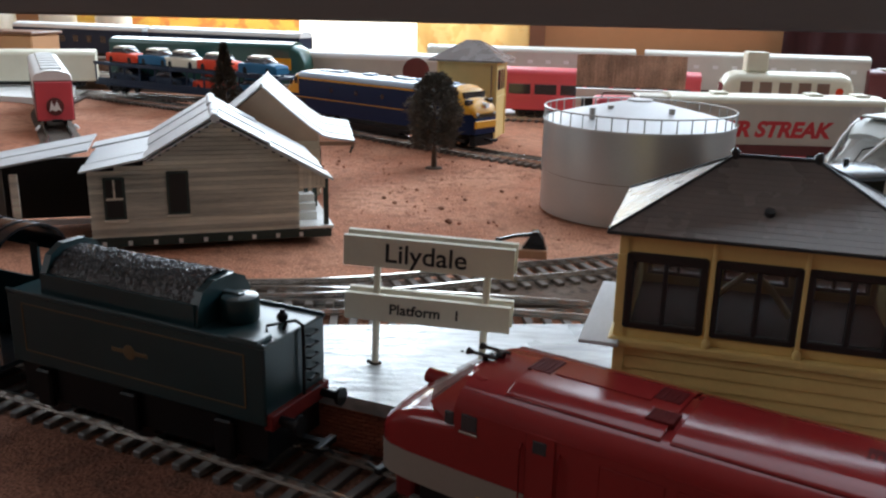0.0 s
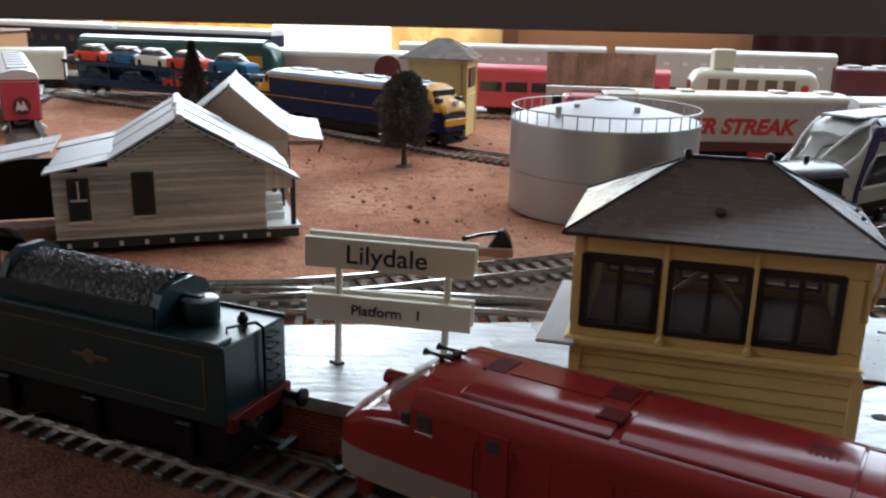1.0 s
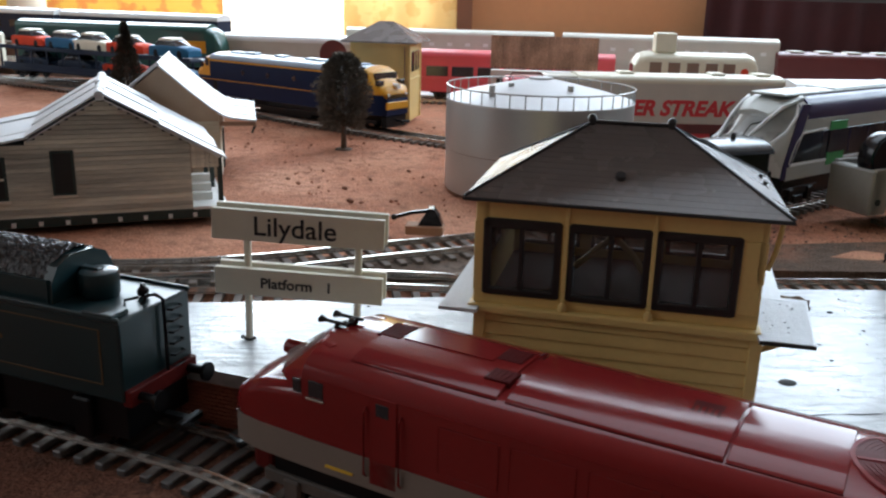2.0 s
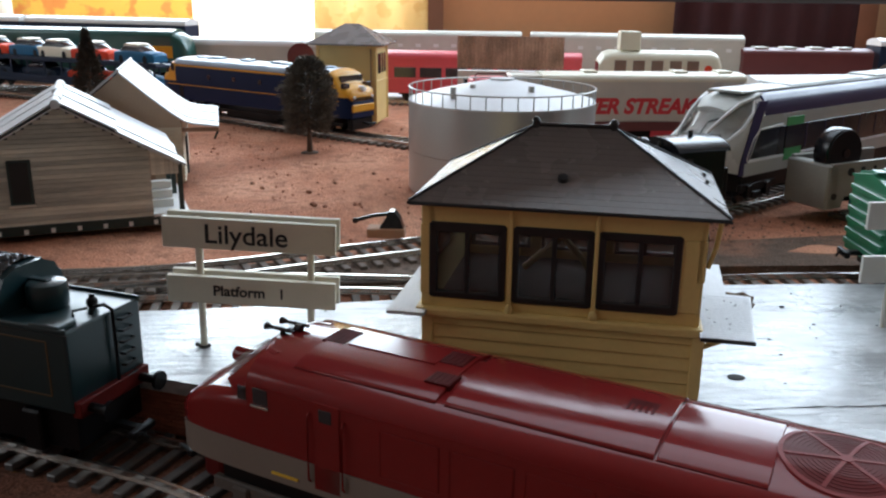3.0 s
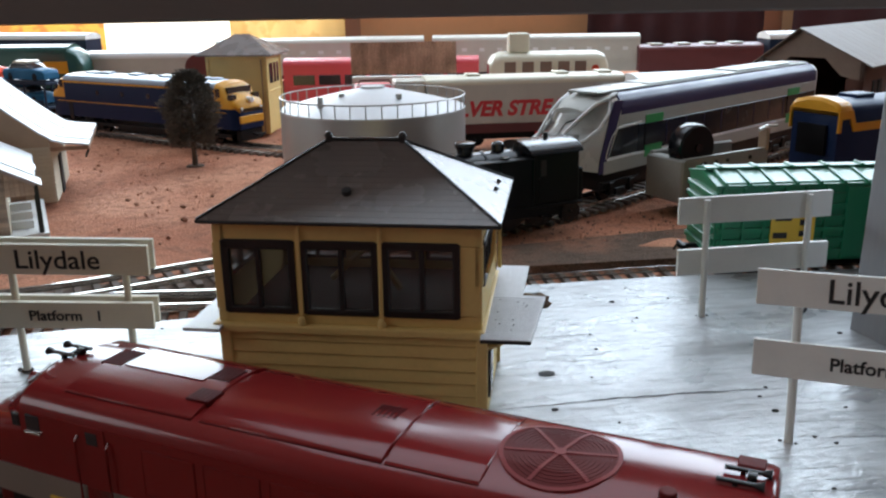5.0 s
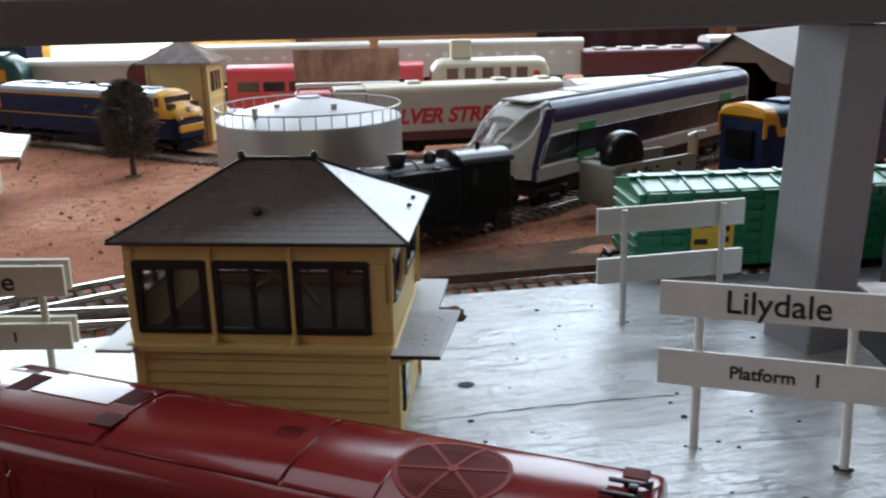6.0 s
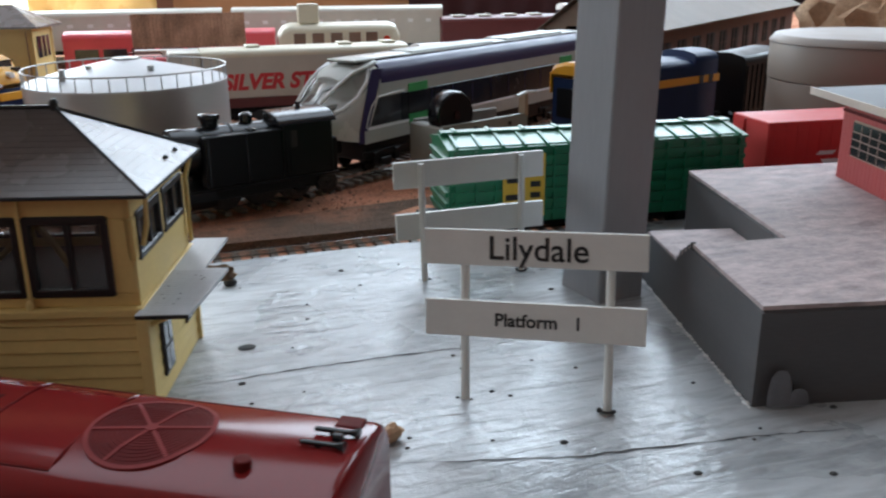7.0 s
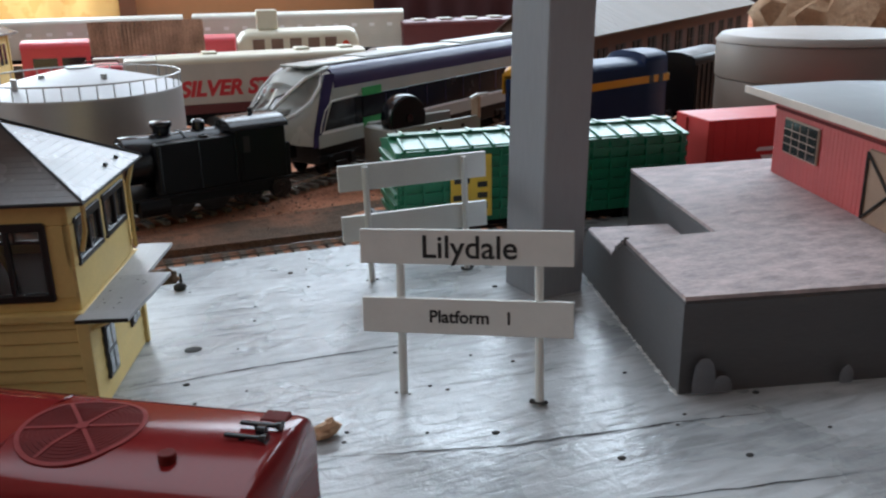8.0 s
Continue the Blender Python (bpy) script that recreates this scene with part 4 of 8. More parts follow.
horns(-0.1110, 0.0, 0.0476, -1, red)
horns(0.0262, 0.0030, 0.0474, 1, red)
part("roof_bolt", cyl(0.0014, 0.0172, -0.0062, 0.0466, 0.0492, 14, bevel=0.0003), LOCO_DARKRED, red)
part("end_lip", box(0.0258, 0.0302, 0.0085, 0.0120, 0.0465, 0.0474, 0.0002), LOCO_DARKRED, red)
part("headlight", cyl(0.0020, 0.0050, 0.0352, -0.1302, -0.1225, 16, axis="X"), LOCO_RED, red)
for s in (-1, 1):
    a, b = sorted((s * 0.0156, s * 0.0164))
    part("side_window", box(-0.1119, -0.1097, a, b, 0.0374, 0.0408, 0.0003), DARK_GLASS, red)
    w = part("side_window", box(-0.1080, -0.1040, a, b, 0.0372, 0.0414, 0.0003), DARK_GLASS, red)
    part("window_sill", box(-0.1082, -0.1038, *sorted((s * 0.0160, s * 0.0168)), 0.0366, 0.0372, 0.0001), STEEL, w, "bright window sill")
    d = part("cab_door", box(-0.0932, -0.0868, *sorted((s * 0.0160, s * 0.01645)), 0.0205, 0.0420, 0.0002), LOCO_RED, red)
    part("door_window", box(-0.0917, -0.0886, *sorted((s * 0.0162, s * 0.0166)), 0.0374, 0.0406, 0.0002), DARK_GLASS, d)
    for x in (-0.0940, -0.0860):
        part("handrail", tube([(x, s * 0.0162, 0.022), (x, s * 0.0170, 0.023), (x, s * 0.0170, 0.038), (x, s * 0.0162, 0.039)], 0.00028), LOCO_RED, red)
    part("step", box(-0.1035, -0.0970, *sorted((s * 0.0163, s * 0.0169)), 0.0212, 0.0217), LABEL_YELLOW, red, "pale edged cab step")
    for k in range(7):
        x = -0.078 + k * 0.0145
        part("side_panel", box(x, x + 0.0125, *sorted((s * 0.0160, s * 0.01630)), 0.0285, 0.0395, 0.0003), LOCO_RED, red)
    part("edge_line", box(-0.1060, 0.0298, *sorted((s * 0.0154, s * 0.01635)), 0.0414, 0.0417), LOCO_RED, red)
    part("front_lamp", cyl(0.0007, s * 0.0098, 0.0300, -0.1308, -0.1288, 10, axis="X"), WHITE_PAINT, red)
    part("front_lamp", cyl(0.0007, s * 0.0098, 0.0215, -0.1308, -0.1288, 10, axis="X"), WHITE_PAINT, red)
part("tank", box(-0.068, -0.030, -0.0145, 0.0145, 0.0050, 0.0180, 0.0010, 2), BLACK_PLASTIC, red)
BOGIE_GREY = mat("dusty_bogie_brown", (0.10, 0.085, 0.075), 0.7, vary=0.3, bump=0.3)
bogie(red, -0.098, 3, 0.0165, BOGIE_GREY, 0.0065)
bogie(red, -0.004, 3, 0.0165, BOGIE_GREY, 0.0065)
coupler(red, -0.130, -1)
coupler(red, 0.032, 1)

# ---- the green tender ahead of it ----
tend = thing("steam_tender", pose(-0.0380, 0.2098, -0.0145, 0, 0, -25.5), "dark green steam tender loaded with coal", "tender")
TL = 0.092
part("body", box(-TL, 0.0, -0.0135, 0.0135, 0.0160, 0.0378, 0.0006, 2), TENDER_GREEN, tend)
bm = box(-TL, 0.0003, -0.0139, -0.0129, 0.0370, 0.0386, 0.0003)
add(bm, box(-TL, 0.0003, 0.0129, 0.0139, 0.0370, 0.0386, 0.0003))
part("coping", bm, TENDER_GREEN, tend)
part("bunker", prism([(-0.0112, 0.0375), (-0.0108, 0.0430), (-0.0085, 0.0470), (-0.004, 0.0490), (0.004, 0.0490), (0.0085, 0.0470), (0.0108, 0.0430), (0.0112, 0.0375)], -0.0255, -0.0225, "X"), TENDER_GREEN, tend)
part("bunker", prism([(-0.0112, 0.0375), (-0.0108, 0.0440), (-0.0085, 0.0490), (-0.004, 0.0515), (0.004, 0.0515), (0.0085, 0.0490), (0.0108, 0.0440), (0.0112, 0.0375)], -0.0800, -0.0775, "X"), TENDER_GREEN, tend)
bm = prism([(-0.0114, 0.0375), (-0.0114, 0.0440), (-0.0104, 0.0440), (-0.0104, 0.0375)], -0.0795, -0.0235, "X")
add(bm, prism([(0.0114, 0.0375), (0.0114, 0.0440), (0.0104, 0.0440), (0.0104, 0.0375)], -0.0795, -0.0235, "X"))
part("bunker_side", bm, TENDER_GREEN, tend)
bm = bmesh.new()
rows = []
for i in range(141):
    x = -0.078 + 0.0535 * i / 140
    row = []
    for j in range(61):
        u = j / 60 * 2 - 1
        z = 0.0425 + 0.0075 * (1 - u * u) ** 0.6 + 0.0003 * noise.noise((x * 500, u * 6.5, 0)) + 0.0007 * noise.noise((x * 1300, u * 15, 3))
        row.append(bm.verts.new((x, u * 0.0104, z)))
    rows.append(row)
for a, b in zip(rows, rows[1:]):
    for j in range(60):
        bm.faces.new((a[j], a[j + 1], b[j + 1], b[j]))
part("coal_load", bm, COAL, tend, "heap of shiny black coal")
filler = part("water_filler", cyl(0.0052, -0.0175, 0.0, 0.0375, 0.0448, 24, bevel=0.0012), TENDER_GREEN, tend, smooth=True)
part("hinge", box(-0.0240, -0.0165, -0.0012, 0.0012, 0.0445, 0.0453, 0.0003), TENDER_GREEN, filler)
part("rear_step", box(-0.011, -0.0015, -0.0138, -0.0075, 0.0378, 0.0392, 0.0003), TENDER_GREEN, tend)
part("pipe", tube([(-0.003, -0.001, 0.0378), (-0.0025, 0.000, 0.0398), (-0.0005, 0.001, 0.0402), (0.0010, 0.002, 0.0388), (0.0012, 0.002, 0.030), (0.0010, 0.002, 0.016)], 0.0005), BLACK_PLASTIC, tend)
part("valve", add(ball(0.0016, -0.0065, 0.0035, 0.0392, 10), cyl(0.0007, -0.0065, 0.0035, 0.0376, 0.0415, 8)), BLACK_PLASTIC, tend)
part("lever", tube([(-0.006, -0.004, 0.0376), (-0.006, -0.004, 0.0394), (-0.003, -0.002, 0.0400)], 0.0004), BLACK_PLASTIC, tend)
for k in range(6):
    part("rung", tube([(0.0002, 0.0045, 0.019 + 0.0032 * k), (0.0014, 0.0048, 0.019 + 0.0032 * k), (0.0014, 0.0088, 0.019 + 0.0032 * k), (0.0002, 0.009, 0.019 + 0.0032 * k)], 0.00035), BLACK_PLASTIC, tend)
part("buffer_beam", box(-0.001, 0.0018, -0.0130, 0.0130, 0.0148, 0.0192, 0.0003), LOCO_DARKRED, tend, "dull red buffer beam")
for s in (-1, 1):
    bf = part("buffer", cyl(0.0012, s * 0.0095, 0.0168, 0.0018, 0.0075, 12, axis="X"), BLACK_PLASTIC, tend)
    part("buffer_head", cyl(0.0026, s * 0.0095, 0.0168, 0.0072, 0.0082, 18, axis="X"), BLACK_PLASTIC, bf)
    ys = sorted((s * 0.01345, s * 0.01368))
    ln = part("lining", box(-0.086, -0.006, *ys, 0.0345, 0.0348), GOLD, tend)
    part("lining", box(-0.086, -0.006, *ys, 0.0200, 0.0203), GOLD, ln)
    part("lining", box(-0.0064, -0.006, *ys, 0.0200, 0.0347), GOLD, ln)
    part("lining", box(-0.086, -0.0856, *ys, 0.0200, 0.0347), GOLD, ln)
    bm = ball(0.0022, -0.045, s * 0.0136, 0.0275, 12, (1.0, 0.1, 1.0))
    add(bm, box(-0.0515, -0.0385, *ys, 0.0269, 0.0281, 0.0001))
    part("crest", bm, GOLD, tend, "faded gold and red crest")
part("frame", box(-TL + 0.002, -0.001, -0.0118, 0.0118, 0.0050, 0.0160), BLACK_PLASTIC, tend)
for x in (-0.080, -0.047, -0.014):
    part("wheelset", wheelset(x, 0.0068), BLACK_GLOSS, tend)
    for s in (-1, 1):
        part("axlebox", box(x - 0.003, x + 0.003, *sorted((s * 0.0115, s * 0.0140)), 0.0035, 0.0150, 0.0006), BLACK_PLASTIC, tend)
coupler(tend, 0.001, 1, 0.0075)

# the engine that the tender belongs to: its cab
cab = thing("steam_locomotive", pose(-0.0380, 0.2098, -0.0145, 0, 0, -25.5) @ pose(-0.142, 0.0005, 0, 0, 0, 1.5), "dark green steam engine cab with arched roof", "locomotive")
arch = [(0.0145 * math.sin(radians(a)), 0.0415 + 0.0115 * math.cos(radians(a))) for a in range(-90, 91, 15)]
part("cab_roof", prism(arch + [(y * 0.96, z - 0.0008) for y, z in arch[::-1]], -0.006, 0.0435, "X"), BLACK_GLOSS, cab, smooth=True)
for x in (0.006, 0.0165, 0.027, 0.0375):
    part("roof_rib", prism([(y * 1.02, z + 0.0003) for y, z in arch] + [(y * 0.98, z - 0.0003) for y, z in arch[::-1]], x, x + 0.0012, "X"), BLACK_PLASTIC, cab)
for s in (-1, 1):
    part("cab_side", box(-0.006, 0.030, *sorted((s * 0.0135, s * 0.0145)), 0.0100, 0.0300, 0.0003), TENDER_GREEN, cab)
    part("cab_post", box(0.0385, 0.0405, *sorted((s * 0.0135, s * 0.0145)), 0.0100, 0.0420), TENDER_GREEN, cab)
    part("cab_post", box(0.0265, 0.0300, *sorted((s * 0.0135, s * 0.0145)), 0.0300, 0.0420), TENDER_GREEN, cab)
    part("handrail", tube([(0.0425, s * 0.014, 0.012), (0.0425, s * 0.0145, 0.034)], 0.0004), STEEL, cab)
part("cab_front", box(-0.007, -0.004, -0.0140, 0.0140, 0.0100, 0.0500), TENDER_GREEN, cab)
part("boiler", cyl(0.0120, 0.0, 0.0300, -0.110, -0.006, 28, axis="X"), TENDER_GREEN, cab, smooth=True)
part("footplate", box(-0.110, 0.040, -0.0140, 0.0140, 0.0088, 0.0104), BLACK_PLASTIC, cab)
for x in (-0.09, -0.06, -0.03):
    part("wheelset", wheelset(x, 0.0105), BLACK_GLOSS, cab)
part("wheelset", wheelset(0.015, 0.0065), BLACK_GLOSS, cab)

# ---- the signal box on the platform ----
sb = thing("signal_box", pose(0.082, 0.2118, 0, 0, 0, -16.9), "cream-yellow signal box with dark hipped slate roof", "building")
U, V0, V1 = 0.0325, -0.0238, 0.0222
# lower storey: weatherboards all round a core
part("lower_wall", box(-U, U, V0 - 0.0006, V1 - 0.0006, 0.0, 0.0272), BOX_YELLOW, sb)
for k in range(8):
    z = 0.0004 + 0.0034 * k
    for a, b, c, d in ((-U - 0.0006, U + 0.0006, V0 - 0.0012, V0 - 0.0006), (-U - 0.0006, U + 0.0006, V1 - 0.0006, V1)):
        part("board", prism([(c if c < 0 else d, z), (c if c < 0 else d, z + 0.0006), (c + 0.0004 if c < 0 else d - 0.0004, z + 0.0031), (d if c < 0 else c, z + 0.0031), (d if c < 0 else c, z)], a, b, "X"), BOX_YELLOW, sb)
    for s in (-1, 1):
        part("board", prism([(s * (U + 0.0006), z), (s * (U + 0.0006), z + 0.0006), (s * (U + 0.0002), z + 0.0031), (s * U, z + 0.0031), (s * U, z)], V0 - 0.0006, V1 - 0.0006, "Y"), BOX_YELLOW, sb)
for s in (-1, 1):
    for v in (V0 - 0.0006, V1 - 0.0004):
        part("corner_post", box(s * U - 0.0014, s * U + 0.0014, v - 0.0010, v + 0.0010, 0.0, 0.0272, 0.0002), BOX_YELLOW, sb)
part("sill_ledge", box(-U - 0.0030, U + 0.0010, V0 - 0.0022, V1 + 0.0018, 0.0262, 0.0284, 0.0005, 2), BOX_YELLOW, sb)
for u in (-0.0124, 0.0078):
    part("glue_blob", ball(0.0011, u, V0 - 0.0012, 0.0290, 10, (1.0, 0.7, 1.5)), BOX_YELLOW, sb)
    part("wall_post", box(u - 0.0005, u + 0.0005, V0 - 0.0008, V0, 0.0284, 0.0540, 0.0002), BOX_YELLOW, sb)
# windows in the lower right side
for v, z0, z1 in ((-0.0105, 0.0055, 0.0205), (0.0125, 0.0100, 0.0205)):
    w = part("window_frame", box(U + 0.0004, U + 0.0013, v - 0.0040, v + 0.0040, z0, z1, 0.0003), BLACK_PAINT, sb)
    for dv in (-0.00185, 0.00185):
        for zz in (0.27, 0.73):
            c = z0 + (z1 - z0) * zz
            part("pane", box(U + 0.0011, U + 0.0015, v + dv - 0.0014, v + dv + 0.0014, c - (z1 - z0) * 0.19, c + (z1 - z0) * 0.19), DARK_GLASS, w)
part("door_lintel", box(U + 0.0004, U + 0.0016, 0.0, 0.0080, 0.0222, 0.0238, 0.0002), BOX_YELLOW, sb)
# upper storey: posts, rails and three glazed lights a side, so that one sees through
Z0, ZA, ZB, Z1 = 0.0284, 0.0316, 0.0492, 0.0556
part("upper_floor", box(-U + 0.001, U - 0.001, V0 + 0.001, V1 - 0.001, 0.0286, 0.0292), SHADE_AND_TRIM_BLACK, sb)


def glazed(p0, p1, inward, lights, ZA=ZA, spans=None):
    """One upper wall between two corners: apron, head, posts and black-framed lights, evenly set or at the spans given."""
    d = (Vector(p1) - Vector(p0))
    length = d.length
    yaw = math.degrees(math.atan2(d.y, d.x))
    m = pose(p0[0], p0[1], 0, 0, 0, yaw)
    w = inward
    def piece(name, bm, material, parent=sb, label=""):
        bm.transform(m)
        return part(name, bm, material, parent, label)
    piece("apron", box(0.0, length, 0.0, w, Z0, ZA, 0.0002), BOX_YELLOW)
    piece("wall_head", box(0.0, length, 0.0, w, ZB, Z1, 0.0002), BOX_YELLOW)
    pw = 0.0026
    step = (length - pw) / lights
    spans = spans or [(pw + k * step + 0.0003, k * step + step - 0.0003) for k in range(lights)]
    edges = [-0.0002] + [e for span in spans for e in span] + [length + 0.0002]
    for a, b in zip(edges[::2], edges[1::2]):
        piece("wall_post", box(a, b, -0.0002, w + 0.0002, ZA, ZB, 0.0002), BOX_YELLOW)
    rnd2 = random.Random(int(length * 1e5) + lights)
    for k in range(lights):
        a, b = spans[k]
        fr = bmesh.new()
        t = 0.0013
        j = [rnd2.uniform(-0.00025, 0.00025) for _ in range(8)]
        add(fr, box(a - 0.0004, a + t + j[0], -0.0006, 0.0012, ZA - 0.0006, ZB + 0.0006, 0.0003), box(b - t + j[1], b + 0.0004, -0.0006, 0.0012, ZA - 0.0006, ZB + 0.0006, 0.0003))
        add(fr, box(a, b, -0.0006, 0.0012, ZB - 0.0013 + j[2], ZB + 0.0009, 0.0003), box(a, b, -0.0006, 0.0012, ZA - 0.0008, ZA + 0.0010 + j[3], 0.0003))
        c = (a + b) / 2 + j[4]
        add(fr, box(c - 0.00055, c + 0.00055, -0.0005, 0.0012, ZA, ZB, 0.0002))
        f = piece("window_frame", fr, BLACK_PAINT, sb, "hand-painted black window frame")
        for x0, x1 in ((a + t, c - 0.0005), (c + 0.0005, b - t)):
            piece("pane", box(x0, x1, 0.0003, 0.0006, ZA + 0.0008, ZB - 0.0008), PANE, f)


glazed((-U - 0.0018, V0), (U - 0.0006, V0), 0.0016, 3, spans=[(0.0024, 0.0205), (0.0228, 0.0412), (0.0428, 0.0612)])
glazed((U, V0), (U, V1), 0.0016, 2, 0.0392)
glazed((U, V1), (-U, V1), 0.0016, 3)
glazed((-U, V1), (-U, V0), 0.0016, 2, 0.0392)
# things inside: a crossed strip of cream card that props the shell
part("inner_brace", tube([(-0.012, 0.004, 0.031), (-0.002, 0.006, 0.040), (0.010, 0.002, 0.045)], 0.0009), BOX_YELLOW, sb)
part("inner_brace", tube([(-0.004, 0.008, 0.041), (0.003, 0.003, 0.036), (0.008, 0.0, 0.030)], 0.0009), BOX_YELLOW, sb)
# roof
EU, EV, RU, RZ, EZ = 0.0370, 0.0260, 0.0098, 0.0706, 0.0552


def hip(name, eu, ev, ru, ez, rz, thick, material, parent):
    bm = bmesh.new()
    e = [bm.verts.new(p) for p in ((-eu, -ev, ez), (eu, -ev, ez), (eu, ev, ez), (-eu, ev, ez))]
    r = [bm.verts.new(p) for p in ((-ru, 0, rz), (ru, 0, rz))]
    lo = [bm.verts.new((v.co.x, v.co.y, v.co.z - thick)) for v in e]
    bm.faces.new((e[0], e[1], r[1], r[0]))
    bm.faces.new((e[1], e[2], r[1]))
    bm.faces.new((e[2], e[3], r[0], r[1]))
    bm.faces.new((e[3], e[0], r[0]))
    for i in range(4):
        bm.faces.new((e[i], lo[i], lo[(i + 1) % 4], e[(i + 1) % 4]))
    bm.faces.new(lo)
    return part(name, bm, material, parent)


roof = hip("roof", EU, EV, RU, EZ, RZ, 0.0009, SLATE, sb)
# slate courses, each a thin lapped strip on its slope
ROWS_OF_SLATE = 15
for k in range(ROWS_OF_SLATE):
    f0, f1 = k / ROWS_OF_SLATE, (k + 0.985) / ROWS_OF_SLATE
    def at(f, s):
        return (EU + (RU - EU) * f, EV * (1 - f), EZ + (RZ - EZ) * f)
    (u0, v0, z0), (u1, v1, z1) = at(f0, 1), at(f1, 1)
    for q in ([(-u0, -v0, z0), (u0, -v0, z0), (u1, -v1, z1), (-u1, -v1, z1)], [(u0, -v0, z0), (u0, v0, z0), (u1, v1, z1), (u1, -v1, z1)], [(u0, v0, z0), (-u0, v0, z0), (-u1, v1, z1), (u1, v1, z1)], [(-u0, v0, z0), (-u0, -v0, z0), (-u1, -v1, z1), (-u1, v1, z1)]):
        bm = bmesh.new()
        up = [0.00005, 0.00005, 0.00003, 0.00003]
        n = (Vector(q[1]) - Vector(q[0])).cross(Vector(q[3]) - Vector(q[0])).normalized()
        top = [bm.verts.new(Vector(p) + n * h) for p, h in zip(q, up)]
        low = [bm.verts.new(Vector(p) - n * 0.00005) for p in q]
        bm.faces.new(top)
        bm.faces.new((top[0], low[0], low[1], top[1]))
        bm.faces.new((top[1], low[1], low[2], top[2]))
        bm.faces.new((top[3], low[3], low[0], top[0]))
        part("slate_course", bm, SLATE, roof)
for su in (-1, 1):
    for sv in (-1, 1):
        part("hip_capping", tube([(su * EU, sv * EV, EZ + 0.0002), (su * RU, 0, RZ + 0.0003)], 0.00038, 6), RIDGE_BLACK, roof)
part("ridge_capping", tube([(-RU, 0, RZ + 0.0003), (RU, 0, RZ + 0.0003)], 0.0006, 6), RIDGE_BLACK, roof)
for su in (-1, 1):
    bm = cyl(0.0010, su * RU, 0, RZ - 0.0006, RZ + 0.0014, 12)
    add(bm, cyl(0.0013, su * RU, 0, RZ + 0.0012, RZ + 0.0022, 12, 0.0006))
    part("finial", bm, RIDGE_BLACK, roof)
bm = tube([(-EU, -EV, EZ - 0.0004), (EU, -EV, EZ - 0.0004), (EU, EV, EZ - 0.0004), (-EU, EV, EZ - 0.0004), (-EU, -EV, EZ - 0.0004)], 0.00045, 6)
part("gutter", bm, RIDGE_BLACK, roof)
bm = cyl(0.0012, 0, 0, 0, 0.0016, 12)
bm.transform(pose(-0.0013, -0.0171, 0.0600, 28))
part("vent_stub", bm, RIDGE_BLACK, roof)
for v in (0.004, 0.0135):
    bm = cyl(0.0006, 0, 0, 0, 0.0012, 8)
    bm.transform(pose(EU - 0.0035, v, EZ + 0.0015, 0, 30))
    part("nail_hole", bm, RIDGE_BLACK, roof)
# landings
bm = prism([(U, -0.0294), (0.0445, -0.0294), (0.0474, 0.0022), (0.0412, 0.0026), (0.0420, 0.0288), (U, 0.0288)], 0.0272, 0.0281, "Z")
land = part("landing", bm, LANDING_GREY, sb, "grey boarded landing")
for k in range(22):
    v = -0.0292 + 0.0014 * k
    part("plank", box(U + 0.0005, 0.0440 + 0.0029 * (v + 0.0294) / 0.0316, v, v + 0.0011, 0.0281, 0.02818, 0.00002), LANDING_GREY, land)
part("landing", box(-0.0420, -U, -0.0290, 0.0200, 0.0272, 0.0281, 0.0002), LANDING_GREY, sb)
part("bracket", tube([(U, -0.0225, 0.0225), (0.0425, -0.0225, 0.0270)], 0.0007), BOX_YELLOW, sb)
part("bracket", tube([(U, -0.002, 0.0225), (0.0425, -0.002, 0.0270)], 0.0007), BOX_YELLOW, sb)
part("downpipe", tube([(U + 0.0012, 0.0212, 0.0300), (U + 0.0012, 0.0212, 0.0480), (U + 0.0026, 0.0225, 0.0535)], 0.0006), BOX_YELLOW, sb)
part("downpipe", tube([(U + 0.0010, -0.0205, 0.0420), (U + 0.0024, -0.0205, 0.0470), (U + 0.0030, -0.0215, 0.0540)], 0.0006), BOX_YELLOW, sb)
rnd7 = random.Random(4)
grit = bmesh.new()
for k in range(14):
    add(grit, ball(rnd7.uniform(0.00010, 0.00024), rnd7.uniform(U + 0.002, 0.0445), rnd7.uniform(-0.028, 0.0), 0.0283, 6, (1.3, 1, 0.4)))
part("dirt_fleck", grit, CRACK, land, "dark flecks of dirt")
# Near-black strip stands in for the landing's dark underside edge.
part("edge_strip", box(U, 0.0446, -0.0297, -0.0294, 0.0272, 0.0280), SHADE_AND_TRIM_BLACK, land)
bm = box(0.0405, 0.0485, 0.0022, 0.0060, 0.0240, 0.0278, 0.0009)
bmesh.ops.subdivide_edges(bm, edges=bm.edges[:], cuts=2)
for v in bm.verts:
    v.co += Vector((1, 0.7, 0.8)) * 0.0014 * noise.noise(v.co * 900)
part("torn_edge", bm, mat("torn_card", (0.20, 0.13, 0.08), 0.9, vary=0.8, scale=500, bump=0.5), sb, "torn brown card edge")

